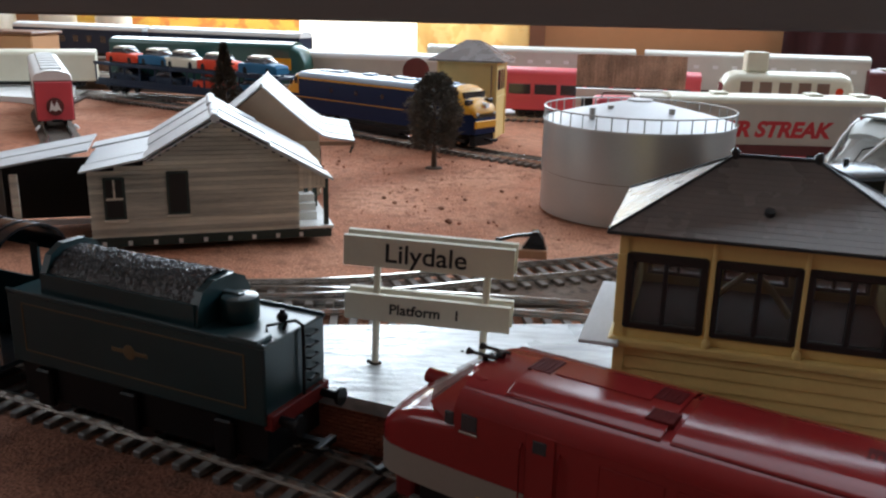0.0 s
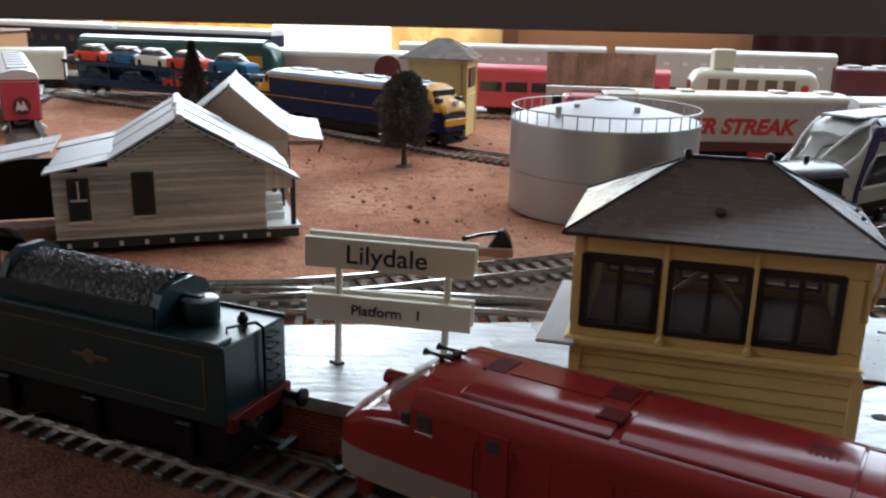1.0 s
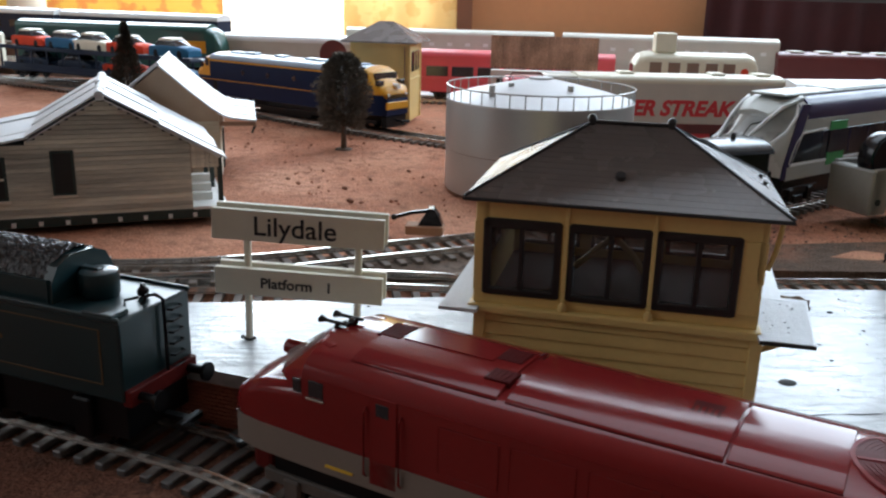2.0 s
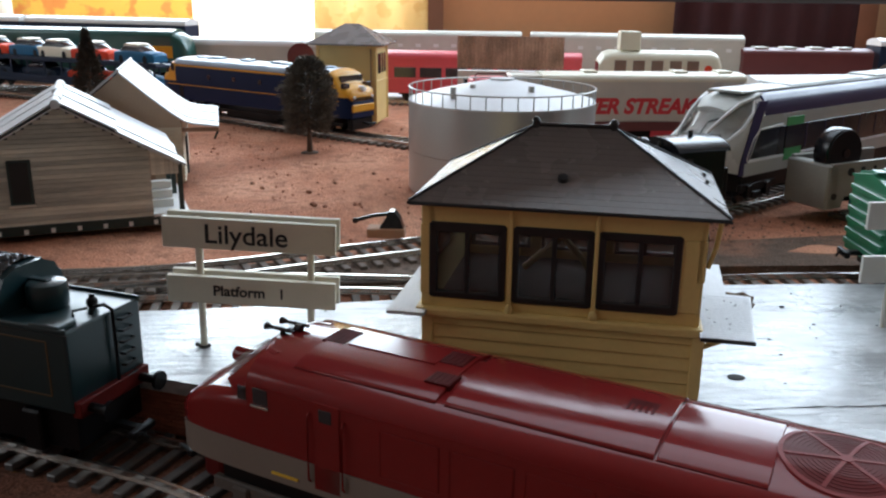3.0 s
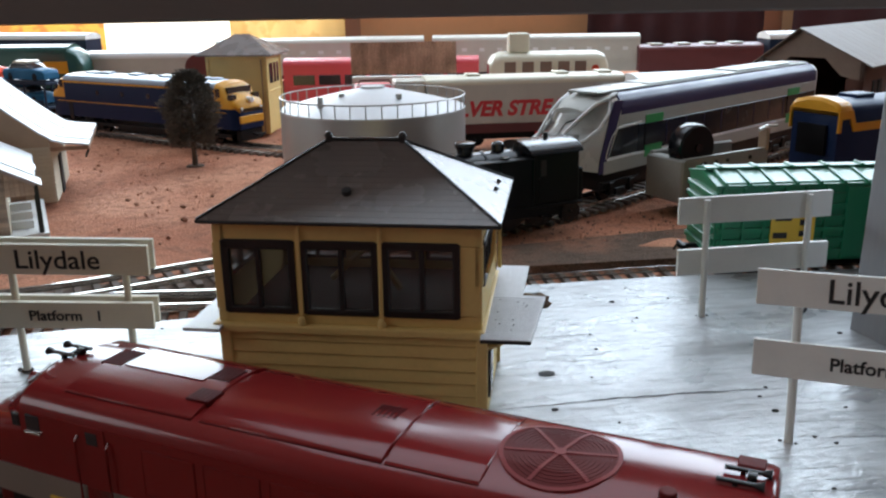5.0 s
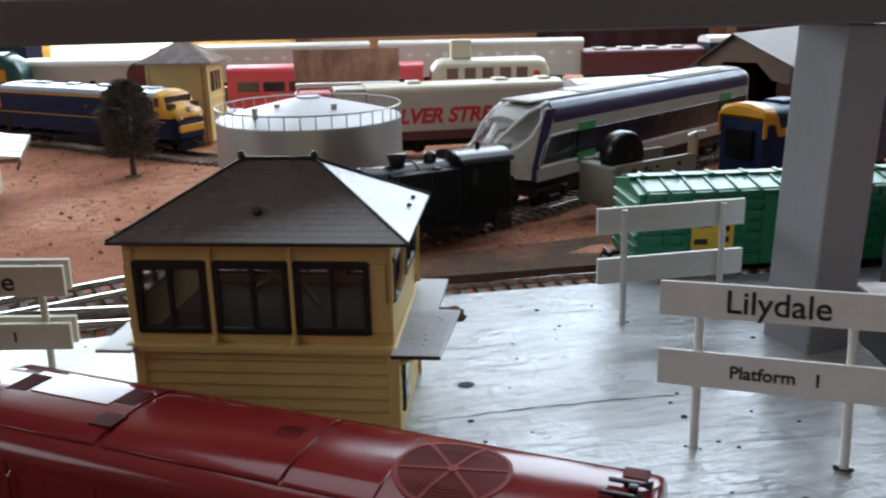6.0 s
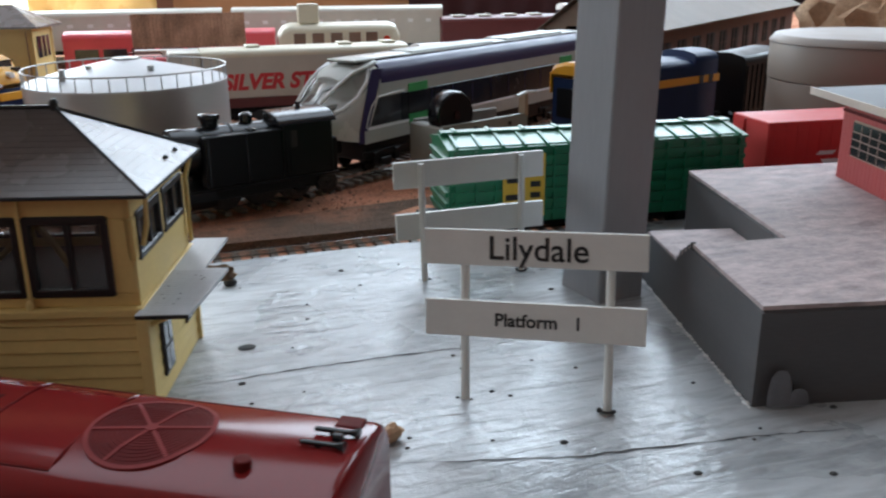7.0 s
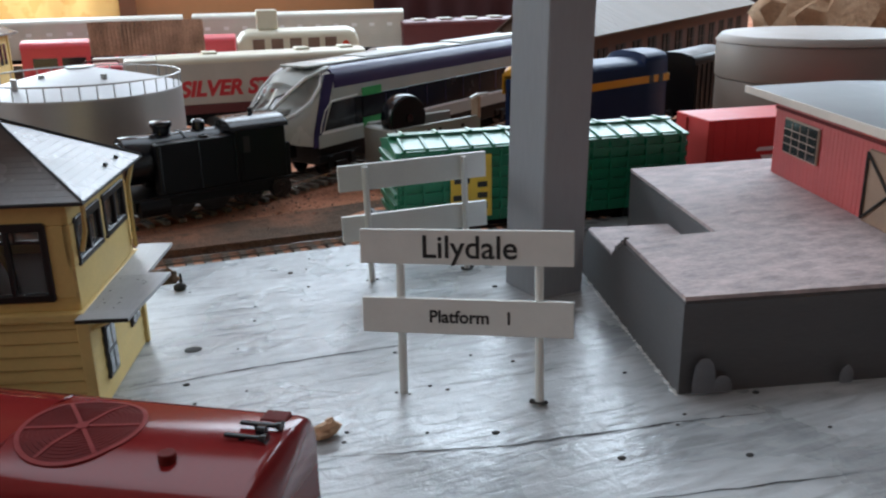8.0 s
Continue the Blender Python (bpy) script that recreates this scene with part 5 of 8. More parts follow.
# ---- station name boards ----
def name_board(m, label, posts, upper, lower, lettered=True, double=False, material=SIGN, thick=0.0016, aside=-0.0008):
    """Two boards on two round posts; upper and lower are (left, right, foot, head) of each board."""
    t = thing("station_sign", m, label, "sign", "station name boards")
    for x in posts:
        part("sign_post", cyl(0.00108, x, 0.0, -0.0010, upper[3] - 0.0006, 14), material, t)
        part("post_hole", add(cyl(0.0019, x, 0.0, -0.0002, 0.00022, 12, 0.0013), ball(0.0007, x - 0.0019, -0.0004, 0.0002, 6), ball(0.0005, x + 0.0017, -0.0006, 0.0002, 6)), CRACK, t, "dark ragged hole round the post")
    for s in ((-1, 1) if double else (-1,)):
        y0, y1 = sorted((s * 0.0010, s * (0.0010 + thick)))
        dx = 0.0 if s < 0 else 0.0006
        up = part("board", box(upper[0] + dx, upper[1] + dx, y0, y1, upper[2] + dx, upper[3] + dx, 0.00016), material, t)
        lo = part("board", box(lower[0] + dx, lower[1] + dx, y0, y1, lower[2] + dx, lower[3] + dx, 0.00016), material, t)
        if lettered and s < 0:
            face = -0.0010 - thick - 0.00006
            words("lettering", "Lilydale", 0.0080, pose((upper[0] + upper[1]) / 2 + aside, face, (upper[2] + upper[3]) / 2 - 0.0002, 90), INK, up, 0.00008)
            words("lettering", "Platform   1", 0.0044, pose((lower[0] + lower[1]) / 2 + aside + 0.0002, face, (lower[2] + lower[3]) / 2 - 0.0001, 90), INK, lo, 0.00009)
    return t


name_board(pose(-0.0045, 0.2409, 0, 4.3, 2.3, -7.0), "cream double board reading Lilydale Platform 1 on posts", (-0.0155, 0.0167), (-0.0251, 0.0242, 0.0320, 0.0411), (-0.0246, 0.0242, 0.0150, 0.0233), double=True)
name_board(pose(0.1934, 0.1527, 0, -8.5, -1.9, -33.2), "cream board reading Lilydale Platform 1 on round posts", (-0.0166, 0.0183), (-0.0262, 0.0268, 0.0347, 0.0433), (-0.0261, 0.0268, 0.0171, 0.0260), material=SIGN_WHITE, aside=0.0011)
name_board(pose(0.2133, 0.2442, 0, 0, 1.2, 176.0), "blank back of a white name board on posts", (0.0170, -0.0180), (-0.0264, 0.0260, 0.0328, 0.0417), (-0.0264, 0.0258, 0.0150, 0.0240), lettered=False, material=SIGN_WHITE)

# ---- weatherboard house with a porch and a lean-to ----
house = thing("weatherboard_house", pose(-0.1545, 0.3665, -0.002, 0, 0, 16.6), "weathered board house with pale tin roof and porch", "building")
HD, HW = 0.076, 0.0907
GABLE = [(0.0, 0.0345), (0.0245, 0.0385), (0.0548, 0.0562), (HW, 0.0357)]


def gable_x(z):
    """The wall's left and right ends at a height."""
    def cross(pts):
        for (xa, za), (xb, zb) in zip(pts, pts[1:]):
            if min(za, zb) <= z <= max(za, zb) and za != zb:
                return xa + (xb - xa) * (z - za) / (zb - za)
    left = 0.0 if z <= GABLE[0][1] else cross(GABLE[:3])
    right = HW if z <= GABLE[3][1] else cross(GABLE[2:])
    return left, right


# Black core paints the shade in the gaps between the boards.
part("wall_core", prism([(0.0005, 0.004), (HW - 0.0005, 0.004), (HW - 0.0005, 0.0348), (0.0548, 0.0552), (0.0245, 0.0376), (0.0005, 0.0336)], 0.0008, HD, "Y"), SHADE_AND_TRIM_BLACK, house)
z = 0.0045
while z < 0.0550:
    a = gable_x(min(z + 0.0018, 0.0560))
    if a[0] is not None and a[1] is not None and a[1] - a[0] > 0.002:
        part("board", prism([(0.0009, z), (-0.0009, z), (0.0001, z + 0.0017), (0.0009, z + 0.0017)], a[0], a[1], "X"), WOOD_BOARD, house)
        if z < 0.033:
            part("board", prism([(HW - 0.0008, z), (HW + 0.0003, z), (HW - 0.0003, z + 0.0019), (HW - 0.0008, z + 0.0019)], 0.0, HD, "Y"), CREAM_WALL, house)
            part("board", prism([(0.0008, z), (-0.0003, z), (0.0003, z + 0.0019), (0.0008, z + 0.0019)], 0.0, HD, "Y"), WOOD_BOARD, house)
    z += 0.0020
part("plinth", box(-0.0010, HW + 0.0150, -0.0012, HD, 0.0, 0.0046, 0.0003), DARK_GREEN, house, "green-black plinth")
for k in range(9):
    part("stump", box(0.004 + k * 0.0108, 0.0058 + k * 0.0108, -0.0018, -0.0010, 0.0008, 0.0028), WHITE_PAINT, house)
for x0, x1, z0, z1, sash in ((0.0060, 0.0150, 0.0125, 0.0315, True), (0.0325, 0.0420, 0.0138, 0.0335, False)):
    w = part("window_frame", box(x0, x1, -0.0012, 0.0006, z0, z1, 0.0003), DARK_GREEN, house)
    part("pane", box(x0 + 0.0011, x1 - 0.0011, -0.0013, -0.0010, z0 + 0.0012, z1 - 0.0010), SHADE_AND_TRIM_BLACK, w)
    if sash:
        part("sash", box(x0 + 0.001, x1 - 0.001, -0.0015, -0.0011, (z0 + z1) / 2 - 0.0005, (z0 + z1) / 2 + 0.0005), WOOD_BOARD, w)
        part("sash", box((x0 + x1) / 2 - 0.0004, (x0 + x1) / 2 + 0.0004, -0.0015, -0.0011, (z0 + z1) / 2, z1 - 0.001), WOOD_BOARD, w)
    part("sill", box(x0 - 0.0006, x1 + 0.0006, -0.0020, 0.0, z0 - 0.0008, z0 + 0.0002), WOOD_BOARD, w)


def roof_slope(p0, p1, y0, y1, sheets, parent, thick=0.0009, material=WHITE_ROOF):
    """A tin slope from eave p0 to top p1 (x, z), in sheets laid side by side along y, some lifted."""
    rnd3 = random.Random(int(abs(p0[0]) * 1e5) + sheets)
    step = (y1 - y0) / sheets
    for k in range(sheets):
        lift = rnd3.uniform(0.0, 0.0008)
        a, b = y0 + k * step - rnd3.uniform(0, 0.0004), y0 + (k + 1) * step + 0.0003
        e = rnd3.uniform(-0.03, 0.05)
        q = (p0[0] + (p0[0] - p1[0]) * e, p0[1] + (p0[1] - p1[1]) * e)
        bm = prism([(q[0], q[1] + lift), (p1[0], p1[1] + lift), (p1[0], p1[1] + lift + thick), (q[0], q[1] + lift + thick)], a, b, "Y")
        part("roof_sheet", bm, material, parent)


rf = part("roof", prism([(0.0245, 0.0380), (0.0548, 0.0557), (0.1035, 0.0279), (0.1035, 0.0287), (0.0548, 0.0566), (0.0245, 0.0388)], -0.0030, HD + 0.002, "Y"), WHITE_ROOF, house)
roof_slope((0.1050, 0.0281), (0.0770, 0.0441), -0.0042, HD + 0.003, 5, rf)
roof_slope((0.0780, 0.0441), (0.0552, 0.0570), -0.0042, HD + 0.003, 5, rf)
roof_slope((0.0225, 0.0381), (0.0545, 0.0570), -0.0042, HD + 0.003, 5, rf)
roof_slope((-0.0022, 0.0338), (0.0255, 0.0392), -0.0046, HD + 0.003, 5, rf)
for k in range(6):
    y0 = -0.0052 + k * 0.0142
    part("ridge_cap", cyl(0.0021 + 0.0002 * (k % 2), 0.0548 + 0.0003 * (k % 3 - 1), 0.0572, y0, y0 + 0.0136, 16, axis="Y", bevel=0.0004), WHITE_ROOF, rf, smooth=True)
# porch on the right side
for y in (0.002, 0.040, HD - 0.002):
    part("porch_post", box(HW + 0.0118, HW + 0.0140, y - 0.0010, y + 0.0010, 0.0046, 0.0285), DARK_GREEN, house)
part("porch_floor", box(HW, HW + 0.0160, -0.0012, HD, 0.0040, 0.0054), WHITE_PAINT, house)
for k in range(6):
    x = HW + 0.0004 + k * 0.0020
    part("porch_apron", prism([(x, 0.0236), (x + 0.0018, 0.0236), (x + 0.0018, 0.0340 - k * 0.00115), (x, 0.0350 - k * 0.00115)], -0.0006, 0.0006, "Y"), WOOD_BOARD, house)
for k in range(3):
    part("porch_step", box(HW + 0.0006, HW + 0.0100, 0.012 + k * 0.004, 0.016 + k * 0.004, 0.0054, 0.0090 + k * 0.0035), WHITE_PAINT, house)
# lean-to carport on the left
roof_slope((-0.0620, 0.0290), (-0.0010, 0.0400), 0.0180, 0.0660, 4, house)
for x in (-0.058, -0.0330):
    part("carport_post", box(x - 0.0016, x + 0.0016, 0.0200, 0.0225, 0.0, 0.0300), WOOD_BOARD, house)
# Near-black back puts the lean-to's inner shade into the colour.
part("carport_back", box(-0.060, 0.0, 0.062, 0.064, 0.0, 0.030), SHADE_AND_TRIM_BLACK, house)
part("carport_side", box(-0.060, -0.0588, 0.022, 0.064, 0.0, 0.029), WOOD_BOARD, house)
part("carport_rail", box(-0.031, -0.002, 0.022, 0.024, 0.0060, 0.0082), WHITE_ROOF, house)
# Boards far darker than the rest of the house front.
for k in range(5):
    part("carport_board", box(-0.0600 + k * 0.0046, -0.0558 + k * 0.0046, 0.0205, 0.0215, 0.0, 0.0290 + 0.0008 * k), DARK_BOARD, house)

# ---- second shed ----
shed2 = thing("tan_shed", pose(-0.1018, 0.4805, -0.003, 0, 0, 99), "tan gabled shed with pale tin roof and veranda", "building")
part("wall", prism([(-0.0305, 0.0), (0.0305, 0.0), (0.0305, 0.0355), (0.0, 0.0612), (-0.0305, 0.0355)], 0.0022, 0.080, "X"), TAN_WALL, shed2)
SWEEP = [(0.0, 0.0620), (-0.0130, 0.0502), (-0.0260, 0.0392), (-0.0330, 0.0344), (-0.0380, 0.0330), (-0.0510, 0.0313)]
for k in range(5):
    x0 = 0.0 + k * 0.0168
    lift = (0.0, 0.0003, 0.0001, 0.0004, 0.0002)[k]
    bm = prism([(y, z + lift) for y, z in SWEEP] + [(y, z + 0.0010 + lift) for y, z in SWEEP[::-1]], x0, x0 + 0.0167, "X")
    part("roof_sheet", bm, WHITE_ROOF, shed2)
    part("roof_sheet", prism([(0.0, 0.0620 + lift), (0.0350, 0.0335 + lift), (0.0350, 0.0346 + lift), (0.0, 0.0632 + lift)], x0, x0 + 0.0167, "X"), WHITE_ROOF, shed2)
part("ridge_cap", tube([(0.0, 0, 0.0630), (0.084, 0, 0.0630)], 0.0008, 8), WHITE_ROOF, shed2)
z = 0.001
while z < 0.034:
    part("board", prism([(-0.0303, z), (-0.0314, z), (-0.0308, z + 0.0019), (-0.0303, z + 0.0019)], 0.0022, 0.080, "X"), CREAM_WALL, shed2)
    if z < 0.030:
        part("board", prism([(0.0024, z), (0.0012, z), (0.0018, z + 0.0019), (0.0024, z + 0.0019)], -0.0305, -0.0150, "Y"), CREAM_WALL, shed2)
    z += 0.0022
part("door", box(0.030, 0.042, -0.0322, -0.0312, 0.0, 0.0220, 0.0002), SHADE_AND_TRIM_BLACK, shed2)
part("fascia", box(0.001, 0.083, -0.0508, -0.0498, 0.0288, 0.0312), BROWN_DOOR, shed2)
part("veranda_beam", box(0.0006, 0.0016, -0.0505, -0.0310, 0.0292, 0.0314), BROWN_DOOR, shed2)
part("gutter_spout", tube([(0.004, -0.0505, 0.0290), (0.004, -0.0490, 0.0262), (0.004, -0.0485, 0.0245)], 0.0007), DARK_GREEN, shed2)

# ---- silver storage tank ----
tank = thing("storage_tank", pose(0.106, 0.477, -0.004), "round silver-grey storage tank with railed white roof", "tank")
R = 0.0515
bm = cyl(R, 0, 0, 0.0, 0.0222, 96)
part("shell", bm, TANK_SILVER, tank, smooth=True)
part("shell", cyl(R + 0.00025, 0, 0, 0.0226, 0.0490, 96), TANK_SILVER, tank, smooth=True)
part("seam", cyl(R - 0.0002, 0, 0, 0.0220, 0.0228, 96), RAIL_SIDE, tank)
bm = bmesh.new()
prof = [(R + 0.0004, 0.0488), (R + 0.0004, 0.0496), (R * 0.75, 0.0533), (R * 0.35, 0.0580), (R * 0.14, 0.0602), (0.0, 0.0606)]
rings = [[bm.verts.new((r * math.cos(2 * math.pi * k / 72), r * math.sin(2 * math.pi * k / 72), z)) for k in range(72)] for r, z in prof[:-1]]
for a, b in zip(rings, rings[1:]):
    for k in range(72):
        bm.faces.new((a[k], a[(k + 1) % 72], b[(k + 1) % 72], b[k]))
top = bm.verts.new((0, 0, prof[-1][1]))
for k in range(72):
    bm.faces.new((rings[-1][k], rings[-1][(k + 1) % 72], top))
part("tank_roof", bm, TANK_TOP, tank, "white conical roof", smooth=True)
part("roof_cap", cyl(0.0068, 0, 0, 0.0596, 0.0612, 24, bevel=0.0003), TANK_TOP, tank)
for x, y in ((0.012, -0.023), (-0.018, -0.012), (-0.030, -0.026), (0.006, 0.028)):
    part("vent", cyl(0.0016, x, y, 0.0530, 0.0588, 12), TANK_SILVER, tank)
pts = [(R * math.cos(2 * math.pi * k / 72), R * math.sin(2 * math.pi * k / 72), 0.0565) for k in range(73)]
part("guard_rail", tube(pts, 0.00042, 5), TANK_SILVER, tank)
me = None
for k in range(40):
    a = 2 * math.pi * k / 40
    if me is None:
        post0 = part("rail_post", cyl(0.00034, 0, 0, 0.0494, 0.0564, 6), TANK_SILVER, tank)
        me = post0.data
        post0.matrix_local = Matrix.Translation((R, 0, 0))
    else:
        shared("rail_post", me, tank, Matrix.Translation((R * math.cos(a), R * math.sin(a), 0)))

# ---- trees ----
def bristle_tree(m, height, foot, radius, count, label, leaf, narrow=False, seed=1):
    """A model tree: bark trunk, limbs and a crown of many short dry tufts."""
    t = thing("tree", m, label, "tree")
    rnd4 = random.Random(seed)
    part("trunk", loft([[(r * math.cos(a), r * math.sin(a), z) for a in [k * math.pi / 4 for k in range(8)]] for z, r in ((0.0, 0.0036), (0.0012, 0.0021), (foot, 0.0015), (height * 0.9, 0.0003))]), TREE_BROWN, t)
    part("root_base", cyl(0.0065, 0, 0, 0.0, 0.0010, 12, 0.0050), TREE_BROWN, t)
    limbs = bmesh.new()
    def spread(z):
        u = (z - foot) / (height - foot)
        return radius * ((1 - u) if narrow else (0.72 + 0.28 * math.sin(math.pi * u)) * math.sqrt(max(0.0, 1 - (max(0.0, u - 0.45) / 0.58) ** 2)))
    for k in range(60):
        z = rnd4.uniform(foot * 0.95, height * 0.92)
        a = rnd4.uniform(0, 2 * math.pi)
        r = spread(max(z, foot)) * rnd4.uniform(0.6, 0.95)
        add(limbs, tube([(0, 0, z - 0.002), (r * 0.5 * math.cos(a), r * 0.5 * math.sin(a), z + 0.001), (r * math.cos(a), r * math.sin(a), z + 0.003)], 0.00028, 4))
    verts, faces = [], []
    for k in range(count):
        z = foot + (height - foot) * rnd4.random() ** 0.9
        a = rnd4.uniform(0, 2 * math.pi)
        r = spread(z) * (rnd4.random() ** 0.45) * (1 + 0.30 * noise.noise((a * 1.6, z * 190, seed)))
        c = Vector((r * math.cos(a), r * math.sin(a), z + rnd4.uniform(-0.001, 0.001)))
        out = Vector((math.cos(a), math.sin(a), rnd4.uniform(-0.2, 0.9))).normalized()
        side = out.cross(Vector((rnd4.uniform(-1, 1), rnd4.uniform(-1, 1), rnd4.uniform(-1, 1)))).normalized()
        ln, w = rnd4.uniform(0.0010, 0.0028), rnd4.uniform(0.0003, 0.0007)
        i = len(verts)
        verts += [c - side * w, c + side * w, c + out * ln + side * w * 0.4, c + out * ln - side * w * 0.4]
        faces.append((i, i + 1, i + 2, i + 3))
    part("limb", limbs, TREE_BROWN, t)
    mesh = bpy.data.meshes.new("crown")
    mesh.from_pydata([tuple(v) for v in verts], [], faces)
    mesh.materials.append(leaf)
    c = new("crown", mesh)
    c.parent = t
    return t


bristle_tree(pose(-0.0075, 0.588, -0.0045), 0.0640, 0.0145, 0.0182, 11000, "dry grey-green model tree on a dark base", LEAF, seed=2)
bristle_tree(pose(-0.152, 0.600, -0.0035), 0.0790, 0.0060, 0.0210, 6500, "narrow dark brown conical model tree", CONE_LEAF, True, seed=7)

# ---- point lever beside the turnout ----
pm = thing("point_lever", pose(0.0385, 0.3740, -0.0035, 0, 0, -8), "black point lever bolted on a small wooden block", "track fitting")
part("block", box(-0.0085, 0.0085, -0.0045, 0.0045, 0.0, 0.0042, 0.0004), mat("raw_timber", (0.40, 0.22, 0.13), 0.8, vary=0.15), pm)
part("lever_frame", prism([(-0.003, 0.0042), (0.0080, 0.0042), (0.0065, 0.0085), (0.0040, 0.0120), (0.0015, 0.0120), (-0.0005, 0.0080)], -0.0030, 0.0030, "Y"), BLACK_GLOSS, pm)
part("lever_arm", tube([(0.002, 0, 0.0105), (-0.006, -0.001, 0.0095), (-0.0135, -0.002, 0.0075)], 0.0009), BLACK_GLOSS, pm)
part("lever_knob", ball(0.0014, -0.0138, -0.002, 0.0074, 10), BLACK_GLOSS, pm)
for x, y, r in ((-0.0015, 0.4665, 0.0014), (0.0028, 0.437, 0.0017), (-0.035, 0.49, 0.0011), (-0.028, 0.478, 0.0012), (0.035, 0.515, 0.0012), (0.012, 0.49, 0.001)):
    bm = ball(r, 0, 0, 0, 8, (1.2, 0.9, 0.8))
    for v in bm.verts:
        v.co *= 1 + 0.4 * noise.noise(v.co * 700)
    bm.transform(pose(x, y, GROUND - 0.001 + r * 0.4))
    tagged(part("earth_clod", bm, DARK_EARTH), "small dark clod of earth on the ground", "stone", "earth clods")
bm = ball(0.0030, 0, 0, 0.0018, 10, (1.5, 0.8, 0.7))
for v in bm.verts:
    v.co *= 1 + 0.3 * noise.noise(v.co * 500)
bm.transform(pose(0.1555, 0.1480, 0.0002, 0, 0, 20))
tagged(part("wood_chip", bm, mat("tan_chip", (0.55, 0.34, 0.20), 0.8, vary=0.2)), "tan wood chip lying on the platform", "debris")
bm = ball(0.0018, 0, 0, 0.0012, 10, (1.3, 0.9, 0.9))
add(bm, cyl(0.0008, 0.0006, 0.0006, 0.001, 0.0058, 8, 0.0004))
bm.transform(pose(0.1330, 0.2635, 0))
tagged(part("black_scrap", bm, BLACK_PAINT), "small black scrap standing on the platform", "debris")

# ---- green box car and red container wagon ----
gc = thing("box_car", pose(0.2850, 0.2970, -0.0040, 0, 0, -7.0) @ Matrix.Diagonal((0.92, 1.0, 1.27, 1)), "bright green ribbed box car with yellow label", "wagon")
L, W = 0.0683, 0.0165
part("body", box(-L, L, -W, W, 0.0065, 0.0302, 0.0003), GREEN_CAR, gc)
part("roof", prism([(-W - 0.0008, 0.0300), (-W - 0.0008, 0.0307), (0, 0.0330), (W + 0.0008, 0.0307), (W + 0.0008, 0.0300)], -L - 0.0006, L + 0.0006, "X"), GREEN_CAR, gc)
part("roof_walk", box(-L, L, -0.0028, 0.0028, 0.0334, 0.0340), GREEN_CAR, gc)
for k in range(14):
    x = -L + 0.0035 + k * (2 * L - 0.007) / 13
    for s in (-1, 1):
        part("roof_rib", prism([(s * (W + 0.001), 0.0307), (s * (W + 0.001), 0.0316), (0, 0.0339), (0, 0.0330)], x - 0.0006, x + 0.0006, "X"), GREEN_CAR, gc)
# Panels whose pale colour carries the roof's bright reflection.
for k in range(13):
    x = -L + 0.0035 + (k + 0.5) * (2 * L - 0.007) / 13
    for s in (-1, 1):
        part("roof_panel", prism([(s * (W - 0.0010), 0.0309), (s * (W - 0.0010), 0.0313), (s * 0.0035, 0.0330), (s * 0.0035, 0.0326)], x - 0.0040, x + 0.0040, "X"), SHEEN_GREEN, gc, "roof panel painted with a pale sheen")
for k in range(9):
    x = -L + 0.006 + k * 0.0155
    part("roof_lug", box(x - 0.0008, x + 0.0008, -0.0036, 0.0036, 0.0336, 0.0345, 0.0002), GREEN_CAR, gc)
for k in range(16):
    x = -L + 0.0030 + k * (2 * L - 0.006) / 15
    if abs(x) < 0.012:
        continue
    for s in (-1, 1):
        part("side_rib", box(x - 0.0006, x + 0.0006, *sorted((s * W, s * (W + 0.0014))), 0.0070, 0.0298), GREEN_CAR, gc)
for z in (0.0095, 0.0130, 0.0165, 0.0200, 0.0235, 0.0270):
    for s in (-1, 1):
        for a, b in ((-L + 0.001, -0.013), (0.013, L - 0.001)):
            part("side_slat", box(a, b, *sorted((s * W, s * (W + 0.0010))), z - 0.0008, z + 0.0008), GREEN_CAR, gc)
        part("end_rib", box(*sorted((s * L, s * (L + 0.0014))), -W + 0.001, W - 0.001, z - 0.0008, z + 0.0008, 0.0002), GREEN_CAR, gc)
for s in (-1, 1):
    d = part("sliding_door", box(-0.0125, 0.0125, *sorted((s * W, s * (W + 0.0010))), 0.0072, 0.0296, 0.0003), GREEN_CAR, gc)
    lb = part("label", box(-0.0450, -0.0265, *sorted((s * (W + 0.0008), s * (W + 0.0017))), 0.0085, 0.0285), LABEL_YELLOW, d, "yellow label with dark bars")
    for z, a, b in ((0.0255, -0.0435, -0.0350), (0.0205, -0.0435, -0.0365), (0.0150, -0.0440, -0.0380), (0.0120, -0.0330, -0.0285), (0.0155, -0.0330, -0.0285), (0.0190, -0.0330, -0.0285)):
        part("print_bar", box(a, b, *sorted((s * (W + 0.0016), s * (W + 0.00185))), z - 0.0009, z + 0.0009), INK, lb)
part("underframe", box(-L * 0.95, L * 0.95, -0.010, 0.010, 0.0035, 0.0066), BLACK_PLASTIC, gc)
for s in (-1, 1):
    bogie(gc, s * 0.050)
    coupler(gc, s * L, s)

